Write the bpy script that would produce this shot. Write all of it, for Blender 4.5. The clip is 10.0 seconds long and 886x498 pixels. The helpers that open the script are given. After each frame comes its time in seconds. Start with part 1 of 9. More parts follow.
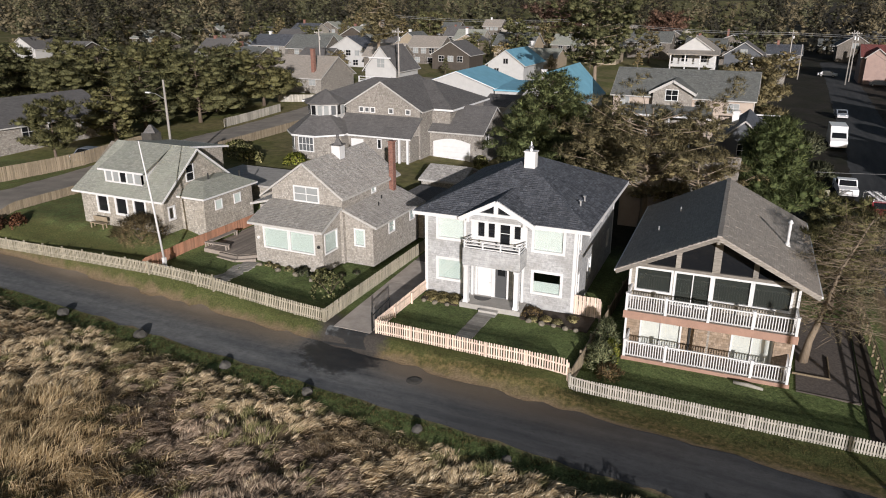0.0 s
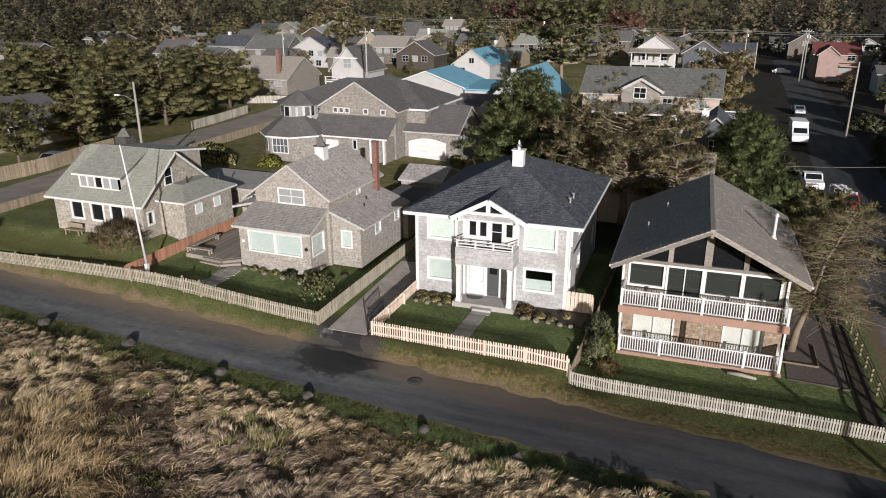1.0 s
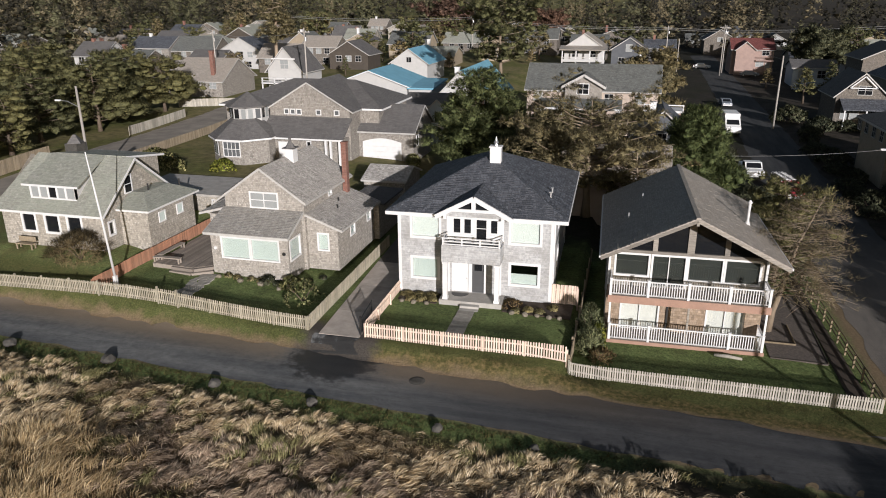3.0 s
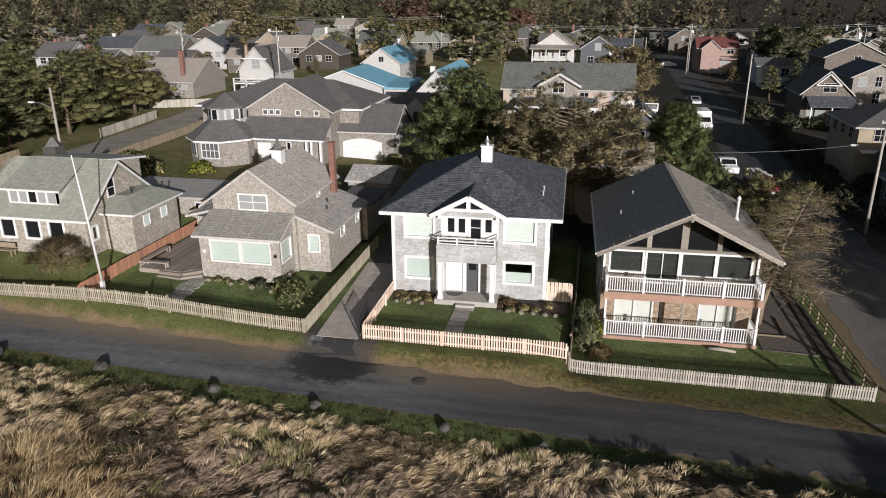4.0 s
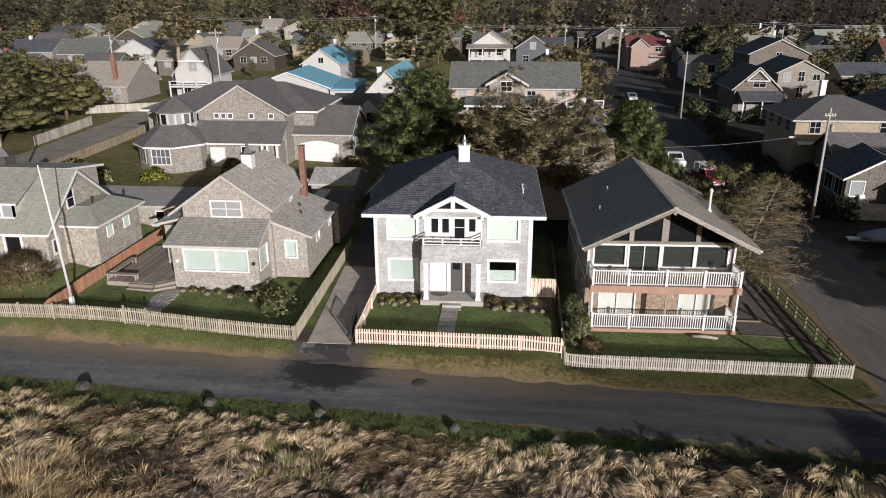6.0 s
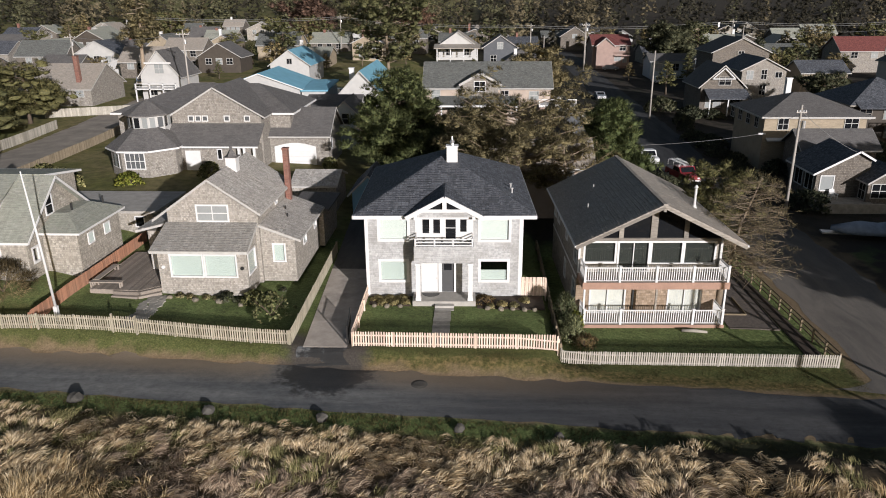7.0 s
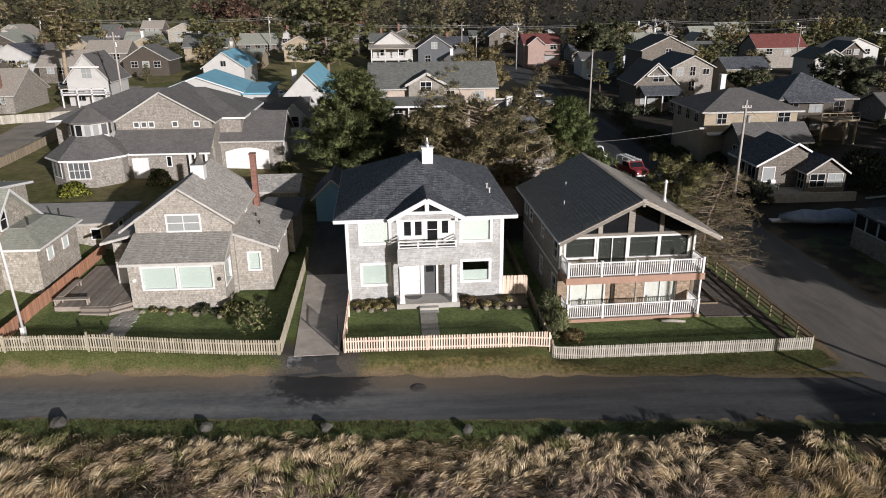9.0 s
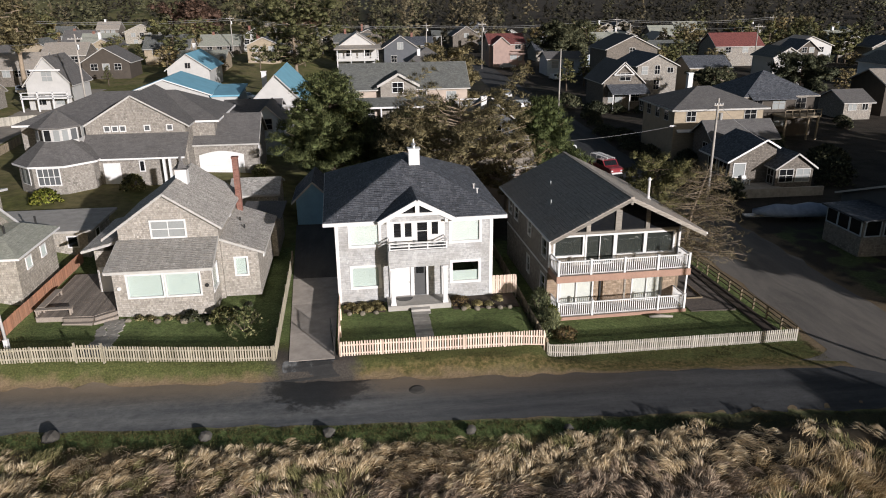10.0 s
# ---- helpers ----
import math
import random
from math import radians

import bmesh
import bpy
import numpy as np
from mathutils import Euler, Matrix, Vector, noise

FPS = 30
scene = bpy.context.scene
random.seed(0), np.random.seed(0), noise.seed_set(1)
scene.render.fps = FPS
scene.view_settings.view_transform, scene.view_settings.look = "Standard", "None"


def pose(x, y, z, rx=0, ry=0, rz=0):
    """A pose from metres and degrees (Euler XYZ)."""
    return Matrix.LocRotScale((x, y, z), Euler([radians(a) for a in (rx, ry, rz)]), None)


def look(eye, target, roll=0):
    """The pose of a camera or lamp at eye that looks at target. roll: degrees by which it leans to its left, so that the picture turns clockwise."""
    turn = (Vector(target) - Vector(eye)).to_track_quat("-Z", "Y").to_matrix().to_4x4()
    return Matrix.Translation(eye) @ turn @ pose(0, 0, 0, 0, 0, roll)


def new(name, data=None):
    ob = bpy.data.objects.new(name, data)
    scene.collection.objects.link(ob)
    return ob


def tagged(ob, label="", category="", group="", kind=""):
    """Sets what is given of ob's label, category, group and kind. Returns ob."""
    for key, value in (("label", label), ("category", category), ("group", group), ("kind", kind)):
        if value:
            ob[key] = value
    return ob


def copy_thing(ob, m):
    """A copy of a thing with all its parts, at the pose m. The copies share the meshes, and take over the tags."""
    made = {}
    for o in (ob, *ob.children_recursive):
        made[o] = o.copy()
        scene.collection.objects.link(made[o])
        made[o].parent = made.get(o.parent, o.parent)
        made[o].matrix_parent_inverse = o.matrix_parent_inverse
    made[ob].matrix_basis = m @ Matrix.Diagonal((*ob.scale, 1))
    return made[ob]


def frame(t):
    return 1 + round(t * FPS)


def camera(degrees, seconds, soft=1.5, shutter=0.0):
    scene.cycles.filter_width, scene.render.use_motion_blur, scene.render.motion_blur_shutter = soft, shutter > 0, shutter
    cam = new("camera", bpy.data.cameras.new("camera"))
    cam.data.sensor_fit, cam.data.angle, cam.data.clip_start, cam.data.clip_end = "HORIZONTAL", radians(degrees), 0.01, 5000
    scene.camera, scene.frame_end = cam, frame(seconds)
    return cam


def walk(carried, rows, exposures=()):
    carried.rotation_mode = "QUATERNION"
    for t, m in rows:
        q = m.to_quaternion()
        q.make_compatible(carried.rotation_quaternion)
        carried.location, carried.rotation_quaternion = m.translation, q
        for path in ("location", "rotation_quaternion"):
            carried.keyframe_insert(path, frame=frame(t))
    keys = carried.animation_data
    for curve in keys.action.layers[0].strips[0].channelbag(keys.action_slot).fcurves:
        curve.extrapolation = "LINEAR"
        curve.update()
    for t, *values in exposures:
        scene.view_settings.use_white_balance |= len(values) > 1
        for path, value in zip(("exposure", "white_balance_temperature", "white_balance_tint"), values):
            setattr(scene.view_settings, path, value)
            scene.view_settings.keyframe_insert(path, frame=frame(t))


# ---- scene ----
cam = camera(63.7, 10.0, soft=1.0)
PATH = [
    (0, (-4.832, 0.514, 20.091), (-5.613, 2.233, 19.43), 0.1),
    (0.5, (-5.872, 0.094, 20.079), (-6.6, 1.835, 19.417), 0.0),
    (1, (-6.891, -0.326, 20.062), (-7.567, 1.436, 19.401), -0.0),
    (1.5, (-7.886, -0.725, 20.039), (-8.509, 1.057, 19.378), -0.1),
    (2, (-8.842, -1.042, 20.013), (-9.415, 0.757, 19.352), -0.1),
    (2.5, (-9.813, -1.319, 19.962), (-10.338, 0.494, 19.301), -0.2),
    (3.8, (-12.304, -1.94, 20.011), (-12.707, -0.097, 19.346), -0.2),
    (4, (-12.682, -2.017, 20.01), (-13.067, -0.17, 19.345), -0.2),
    (4.5, (-13.626, -2.2, 20.01), (-13.964, -0.344, 19.346), -0.3),
    (5, (-14.545, -2.35, 20.015), (-14.836, -0.486, 19.351), -0.3),
    (5.5, (-15.466, -2.46, 20.031), (-15.707, -0.589, 19.366), -0.3),
    (7, (-18.281, -2.724, 20.128), (-18.371, -0.84, 19.461), -0.4),
    (7.5, (-19.183, -2.762, 20.178), (-19.224, -0.877, 19.511), -0.5),
    (8, (-20.138, -2.747, 20.206), (-20.128, -0.862, 19.538), -0.5),
    (8.5, (-21.1, -2.692, 20.222), (-21.038, -0.807, 19.553), -0.5),
    (9, (-22.077, -2.609, 20.265), (-21.963, -0.728, 19.596), -0.5),
    (9.5, (-23.037, -2.538, 20.321), (-22.87, -0.661, 19.651), -0.5),
    (10, (-23.961, -2.444, 20.362), (-23.743, -0.573, 19.692), -0.6),
]
EXPOSURE = 0.32
walk(cam, [(t, look(eye, target, roll)) for t, eye, target, roll in PATH], [(0.0, EXPOSURE), (5.0, EXPOSURE + 0.02), (10.0, EXPOSURE + 0.07)])

# ---- sky and sun ----
SUN_AZ, SUN_EL = 150.0, 12.5
TO_SUN = Vector((math.sin(radians(SUN_AZ)) * math.cos(radians(SUN_EL)), math.cos(radians(SUN_AZ)) * math.cos(radians(SUN_EL)), math.sin(radians(SUN_EL))))
world = bpy.data.worlds.new("sky")
scene.world = world
world.use_nodes = True
sky = world.node_tree.nodes.new("ShaderNodeTexSky")
sky.sky_type, sky.sun_disc = "NISHITA", False
sky.sun_elevation, sky.sun_rotation = radians(SUN_EL), radians(SUN_AZ)
sky.air_density, sky.dust_density, sky.ozone_density = 1.0, 2.5, 1.0
background = world.node_tree.nodes["Background"]
background.inputs["Strength"].default_value = 0.05
world.node_tree.links.new(sky.outputs[0], background.inputs["Color"])
sun = new("sun", bpy.data.lights.new("sun", "SUN"))
sun.data.energy, sun.data.angle, sun.data.color = 5.0, radians(0.53), (1.0, 0.955, 0.955)
sun.matrix_world = look(TO_SUN * 100, (0, 0, 0))


# ---- materials ----
class Nodes:
    """A short way to write a node material."""

    def __init__(self, name):
        self.mat = bpy.data.materials.new(name)
        self.mat.use_nodes = True
        self.tree = self.mat.node_tree
        self.bsdf = self.tree.nodes["Principled BSDF"]
        self.out = self.tree.nodes["Material Output"]

    def node(self, kind):
        return self.tree.nodes.new("ShaderNode" + kind)

    def put(self, socket, v):
        if isinstance(v, bpy.types.NodeSocket):
            self.tree.links.new(v, socket)
        elif isinstance(v, (tuple, list)) and len(v) == 3 and socket.type == "RGBA":
            socket.default_value = (*v, 1)
        else:
            socket.default_value = v

    def coord(self, which="Object"):
        return self.node("TexCoord").outputs[which]

    def place(self):
        return self.node("NewGeometry").outputs["Position"]

    def scaled(self, v, s):
        n = self.node("Mapping")
        self.put(n.inputs["Vector"], v)
        n.inputs["Scale"].default_value = s if isinstance(s, tuple) else (s, s, s)
        return n.outputs[0]

    def noise(self, v, scale, detail=4, rough=0.55, distort=0.0):
        n = self.node("TexNoise")
        self.put(n.inputs["Vector"], v)
        n.inputs["Scale"].default_value, n.inputs["Detail"].default_value = scale, detail
        n.inputs["Roughness"].default_value, n.inputs["Distortion"].default_value = rough, distort
        return n.outputs["Fac"]

    def voronoi(self, v, scale, feature="F1", out="Distance"):
        n = self.node("TexVoronoi")
        n.feature = feature
        self.put(n.inputs["Vector"], v)
        n.inputs["Scale"].default_value = scale
        return n.outputs[out]

    def ramp(self, fac, *stops):
        n = self.node("ValToRGB")
        self.put(n.inputs[0], fac)
        e = n.color_ramp.elements
        while len(e) < len(stops):
            e.new(0.5)
        for el, (p, c) in zip(e, stops):
            el.position = p
            el.color = (*c, 1) if isinstance(c, tuple) else (c, c, c, 1)
        return n.outputs[0]

    def step(self, v, a, b):
        n = self.node("MapRange")
        n.interpolation_type = "SMOOTHSTEP"
        for i, x in enumerate((v, a, b, 0.0, 1.0)):
            self.put(n.inputs[i], x)
        return n.outputs[0]

    def math(self, op, a, b=0.0, c=0.0):
        n = self.node("Math")
        n.operation = op
        for i, x in enumerate((a, b, c)):
            self.put(n.inputs[i], x)
        return n.outputs[0]

    def mix(self, fac, a, b, blend="MIX"):
        n = self.node("Mix")
        n.data_type, n.blend_type = "RGBA", blend
        self.put(n.inputs[0], fac)
        self.put(n.inputs[6], a)
        self.put(n.inputs[7], b)
        return n.outputs[2]

    def xyz(self, v):
        n = self.node("SeparateXYZ")
        self.put(n.inputs[0], v)
        return n.outputs

    def bump(self, height, strength, distance):
        n = self.node("Bump")
        self.put(n.inputs["Height"], height)
        n.inputs["Strength"].default_value, n.inputs["Distance"].default_value = strength, distance
        self.put(self.bsdf.inputs["Normal"], n.outputs[0])

    def done(self, color, rough=0.8, metal=0.0, spec=0.5):
        self.put(self.bsdf.inputs["Base Color"], color)
        self.put(self.bsdf.inputs["Roughness"], rough)
        self.bsdf.inputs["Metallic"].default_value = metal
        self.bsdf.inputs["Specular IOR Level"].default_value = spec
        return self.mat


def c3(hexa, k=1.0):
    out = []
    for i in (0, 2, 4):
        v = int(hexa[i:i + 2], 16) / 255
        out.append(k * (v / 12.92 if v <= 0.04045 else ((v + 0.055) / 1.055) ** 2.4))
    return tuple(out)


def shingle_mat(name, a, b, dark, course=0.13, width=0.14, stain=None, gap=0.012, bump=0.6, rough=0.85, soft=0.35, mottle=0.38):
    """Courses of shingles over the box-laid map, each one a little different, with large stains."""
    m = Nodes(name)
    uv = m.coord("UV")
    br = m.node("TexBrick")
    br.offset, br.offset_frequency, br.squash, br.squash_frequency = 0.37, 2, 0.8, 3
    m.put(br.inputs["Vector"], uv)
    m.put(br.inputs["Color1"], a)
    m.put(br.inputs["Color2"], b)
    m.put(br.inputs["Mortar"], dark)
    for k, v in (("Scale", 1.0), ("Mortar Size", gap), ("Mortar Smooth", 0.3), ("Bias", 0.0), ("Brick Width", width), ("Row Height", course)):
        br.inputs[k].default_value = v
    grain = m.noise(m.scaled(uv, (1.0, 0.25, 1.0)), 38.0, 3, 0.6)
    cell = m.node("TexWhiteNoise")
    sep = m.xyz(uv)
    rowi = m.math("FLOOR", m.math("DIVIDE", sep[1], course))
    shift = m.math("MULTIPLY", m.math("FRACT", m.math("MULTIPLY", rowi, 0.3719)), 7.0)
    coli = m.math("FLOOR", m.math("ADD", m.math("DIVIDE", sep[0], width * 1.15), shift))
    cv = m.node("CombineXYZ")
    m.put(cv.inputs[0], coli)
    m.put(cv.inputs[1], rowi)
    m.put(cell.inputs["Vector"], cv.outputs[0])
    col = m.mix(0.35, br.outputs["Color"], m.ramp(grain, (0.25, 0.45), (0.75, 1.0)), "MULTIPLY")
    col = m.mix(mottle, col, m.ramp(cell.outputs["Value"], (0.0, 0.42), (0.35, 0.8), (0.8, 1.0), (1.0, 1.25)), "MULTIPLY")
    blot = m.noise(uv, 0.55, 5, 0.6)
    col = m.mix(m.ramp(blot, (0.35, 0.0), (0.7, soft)), col, stain or b)
    blot2 = m.noise(uv, 2.3, 3, 0.6)
    col = m.mix(0.3, col, m.ramp(blot2, (0.3, 0.5), (0.65, 1.05)), "MULTIPLY")
    streak = m.noise(m.scaled(uv, (0.7, 5.0, 1.0)), 1.6, 5, 0.7, 0.5)
    col = m.mix(0.55, col, m.ramp(streak, (0.3, 0.62), (0.5, 0.98), (0.7, 1.2)), "MULTIPLY")
    lap = m.math("FRACT", m.math("DIVIDE", sep[1], course))
    col = m.mix(0.3, col, m.ramp(lap, (0.0, 0.45), (0.14, 1.0)), "MULTIPLY")
    height = m.math("ADD", m.math("MULTIPLY", m.math("SUBTRACT", 1.0, lap), 0.7), m.math("MULTIPLY", m.math("SUBTRACT", 1.0, br.outputs["Fac"]), 0.5))
    m.bump(m.math("ADD", height, m.math("MULTIPLY", grain, 0.3)), bump, 0.02)
    return m.done(col, rough, 0, 0.25)


def plain_mat(name, color, rough=0.6, var=0.12, scale=3.0, bump=0.1, metal=0.0, dirt=None, spec=0.4, dirt_amount=0.35):
    """Paint, metal or plaster with slight unevenness and dirt."""
    m = Nodes(name)
    p = m.coord("Object")
    n = m.noise(p, scale, 6, 0.6)
    n2 = m.noise(p, scale * 9, 3, 0.6)
    low = tuple(max(0.0, c * (1 - var * 2)) for c in color)
    col = m.mix(m.ramp(n, (0.3, 0.0), (0.7, 1.0)), low, color)
    col = m.mix(m.ramp(n2, (0.5, 0.0), (0.8, dirt_amount)), col, dirt or tuple(c * 0.6 for c in color))
    m.bump(n2, bump, 0.01)
    rnd = m.node("ObjectInfo").outputs["Random"]
    col = m.mix(1.0, col, m.ramp(rnd, (0.0, 1.0 - var), (1.0, 1.0)), "MULTIPLY")
    return m.done(col, rough, metal, spec)


def wood_mat(name, a, b, rough=0.75, along=2, grey=None):
    """Boards: long grain, piece to piece changes, weathered patches."""
    m = Nodes(name)
    p = m.coord("Object")
    s = [14.0, 14.0, 14.0]
    s[along] = 1.2
    n = m.noise(m.scaled(p, tuple(s)), 1.6, 5, 0.65, 0.4)
    rnd = m.node("ObjectInfo").outputs["Random"]
    col = m.mix(m.ramp(n, (0.3, 0.0), (0.7, 1.0)), a, b)
    col = m.mix(1.0, col, m.ramp(rnd, (0.0, 0.68), (0.5, 0.95), (1.0, 1.12)), "MULTIPLY")
    wear = m.noise(m.place(), 0.9, 5, 0.65)
    col = m.mix(m.ramp(wear, (0.45, 0.0), (0.75, 0.55)), col, grey or tuple(0.5 * (x + y) * 0.6 for x, y in zip(a, b)))
    m.bump(n, 0.4, 0.008)
    return m.done(col, rough, 0, 0.25)


HEART = {}


def leaf_mat(name, a, b, c, trans=0.12, rough=0.7, tuft_scale=2.2, low=0.5, vary=True, heart=True):
    """Leaves or blades, each one of its own shade, with clumps that differ."""
    # Heart clumps in a darker tone: the crown's inner shade put into colour.
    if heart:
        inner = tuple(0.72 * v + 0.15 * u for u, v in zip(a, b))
        HEART[name] = leaf_mat(name + "_inner_shade", tuple(0.8 * v for v in inner), inner, tuple(1.2 * v for v in inner), 0.0, rough, 3.5, 0.45, vary, False)
    m = Nodes(name)
    rnd = m.node("NewGeometry").outputs["Random Per Island"]
    big = m.noise(m.coord("Object"), 0.6, 4, 0.6)
    col = m.ramp(rnd, (0.0, a), (0.55, b), (1.0, c))
    col = m.mix(0.6, col, m.ramp(big, (0.3, low), (0.7, 1.0)), "MULTIPLY")
    tuft = m.noise(m.coord("Object"), tuft_scale, 2, 0.5)
    col = m.mix(0.75, col, m.ramp(tuft, (0.35, low), (0.6, 1.05)), "MULTIPLY")
    obj = m.node("ObjectInfo").outputs["Random"]
    col = m.mix(1.0 if vary else 0.0, col, m.ramp(obj, (0.0, (0.78, 0.8, 0.8)), (1.0, (1.12, 1.05, 0.95))), "MULTIPLY")
    m.done(col, rough, 0, 0.2)
    tr = m.node("BsdfTranslucent")
    m.put(tr.inputs[0], col)
    mix = m.node("MixShader")
    mix.inputs[0].default_value = trans
    m.tree.links.new(m.bsdf.outputs[0], mix.inputs[1])
    m.tree.links.new(tr.outputs[0], mix.inputs[2])
    m.tree.links.new(mix.outputs[0], m.out.inputs[0])
    return m.mat


def glass_mat(name, tint):
    m = Nodes(name)
    gl, tr = m.node("BsdfGlossy"), m.node("BsdfTransparent")
    gl.inputs["Roughness"].default_value = 0.02
    m.put(tr.inputs[0], tint)
    fr = m.node("LayerWeight")
    mix = m.node("MixShader")
    m.put(mix.inputs[0], m.math("ADD", m.math("MULTIPLY", m.math("POWER", fr.outputs["Facing"], 4.0), 0.8), 0.05))
    m.tree.links.new(tr.outputs[0], mix.inputs[1])
    m.tree.links.new(gl.outputs[0], mix.inputs[2])
    m.tree.links.new(mix.outputs[0], m.out.inputs[0])
    return m.mat


ROAD_Y, ROAD_SLOPE = 30.45, -0.082          # the beach road's middle: y = ROAD_Y + ROAD_SLOPE * x
STREET_X, STREET_LEAN = 8.9, 0.012          # the side street's middle: x = STREET_X + STREET_LEAN * (y - 45)


def ground_mat():
    m = Nodes("ground_grass_dirt_sand")
    p = m.place()
    x, y, z = m.xyz(p)
    fine, mid, big = m.noise(p, 9.0, 4, 0.7), m.noise(p, 1.1, 5, 0.6), m.noise(p, 0.16, 4, 0.55)
    clover = m.noise(p, 3.6, 4, 0.65)
    lawn = m.ramp(fine, (0.25, c3("3c4a2c")), (0.5, c3("5f6e42")), (0.75, c3("858e5d")))
    lawn = m.mix(0.8, lawn, m.ramp(clover, (0.32, 0.5), (0.5, 0.95), (0.68, 1.25)), "MULTIPLY")
    dry = m.ramp(fine, (0.25, c3("51502f")), (0.7, c3("706946")))
    dried = m.math("MULTIPLY", m.math("ADD", m.math("MULTIPLY", m.step(x, -44.0, -50.0), 0.65), 0.2), m.ramp(mid, (0.4, 0.25), (0.68, 1.0)))
    green = m.mix(dried, lawn, dry)
    patchy = m.noise(p, 0.45, 3, 0.5)
    green = m.mix(0.6, green, m.ramp(patchy, (0.35, 0.55), (0.65, 1.1)), "MULTIPLY")
    dirt = m.ramp(fine, (0.2, c3("5a4c3c")), (0.55, c3("766752")), (0.8, c3("8c7b63")))
    sand = m.ramp(mid, (0.3, c3("4d4335")), (0.7, c3("7a6a52")))
    off = m.math("SUBTRACT", y, m.math("MULTIPLY_ADD", x, ROAD_SLOPE, ROAD_Y))
    off = m.math("ADD", off, m.math("MULTIPLY", m.math("SUBTRACT", mid, 0.5), 1.3))
    turf = m.ramp(fine, (0.25, c3("2f331c")), (0.5, c3("474929")), (0.75, c3("625e39")))
    green = m.mix(m.math("MULTIPLY", m.step(off, 6.2, 5.0), 0.75), green, turf)
    rough_grass = m.ramp(clover, (0.3, c3("3a361f")), (0.45, c3("4e4a2c")), (0.55, c3("65583a")), (0.7, c3("80704e")))
    band = m.math("ADD", m.math("SUBTRACT", off, m.math("MULTIPLY", m.step(x, -26.0, -12.0), 0.9)), m.math("MULTIPLY", m.step(x, -26.0, -32.0), 0.5))
    green = m.mix(m.math("MULTIPLY", m.step(band, 3.2, 2.3), m.ramp(patchy, (0.35, 0.6), (0.6, 0.95))), green, rough_grass)
    col = m.mix(m.step(off, 2.8, 2.1), green, dirt)
    col = m.mix(m.step(off, -2.1, -2.8), col, lawn)
    col = m.mix(m.step(off, -3.6, -4.6), col, sand)
    # Dark soil below the right bank, with the bank's shade put into its colour.
    bank_shade = m.math("MULTIPLY", m.math("MULTIPLY", m.step(off, -2.2, -2.9), m.step(off, -9.0, -7.0)), m.step(x, -13.0, -7.0))
    col = m.mix(m.math("MULTIPLY", bank_shade, 0.85), col, m.ramp(mid, (0.3, c3("221f19")), (0.7, c3("39332a"))))
    pale = m.mix(m.ramp(big, (0.4, 0.0), (0.6, 1.0)), m.ramp(mid, (0.3, c3("464928")), (0.7, c3("68683c"))), m.ramp(mid, (0.3, c3("5a543a")), (0.7, c3("7c7450"))))
    # Right half darker than the left: deep shade put into the ground colour.
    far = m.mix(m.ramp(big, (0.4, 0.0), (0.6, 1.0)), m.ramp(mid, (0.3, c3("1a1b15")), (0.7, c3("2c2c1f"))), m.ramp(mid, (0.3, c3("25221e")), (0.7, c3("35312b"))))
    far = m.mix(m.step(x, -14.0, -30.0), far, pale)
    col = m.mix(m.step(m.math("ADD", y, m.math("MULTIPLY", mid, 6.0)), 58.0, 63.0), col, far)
    mouth = m.math("ADD", m.math("ABSOLUTE", m.math("ADD", x, 27.3)), m.math("MULTIPLY", m.math("SUBTRACT", mid, 0.5), 2.5))
    mouth = m.math("MULTIPLY", m.step(mouth, 3.3, 1.9), m.math("MULTIPLY", m.step(off, 5.2, 4.2), m.step(off, 0.5, 1.5)))
    col = m.mix(mouth, col, m.ramp(fine, (0.25, (0.045, 0.04, 0.036)), (0.75, (0.085, 0.076, 0.067))))
    street = m.math("SUBTRACT", x, m.math("MULTIPLY_ADD", m.math("SUBTRACT", y, 45.0), STREET_LEAN, STREET_X))
    street = m.math("ADD", m.math("ABSOLUTE", street), m.math("MULTIPLY", m.math("SUBTRACT", mid, 0.5), 1.4))
    near = m.math("MULTIPLY", m.step(street, 5.3, 4.5), m.math("MULTIPLY", m.step(y, 33.0, 35.0), m.step(y, 66.0, 58.0)))
    col = m.mix(near, col, dirt)
    # Bare patches across the street, with the shade there put into their tone.
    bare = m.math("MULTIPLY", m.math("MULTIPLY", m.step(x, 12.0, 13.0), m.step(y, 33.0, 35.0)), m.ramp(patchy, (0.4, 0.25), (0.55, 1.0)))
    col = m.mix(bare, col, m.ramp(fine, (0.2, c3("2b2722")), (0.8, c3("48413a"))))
    m.bump(m.math("ADD", fine, m.math("MULTIPLY", mid, 0.6)), 0.8, 0.06)
    return m.done(col, 0.95, 0, 0.15)


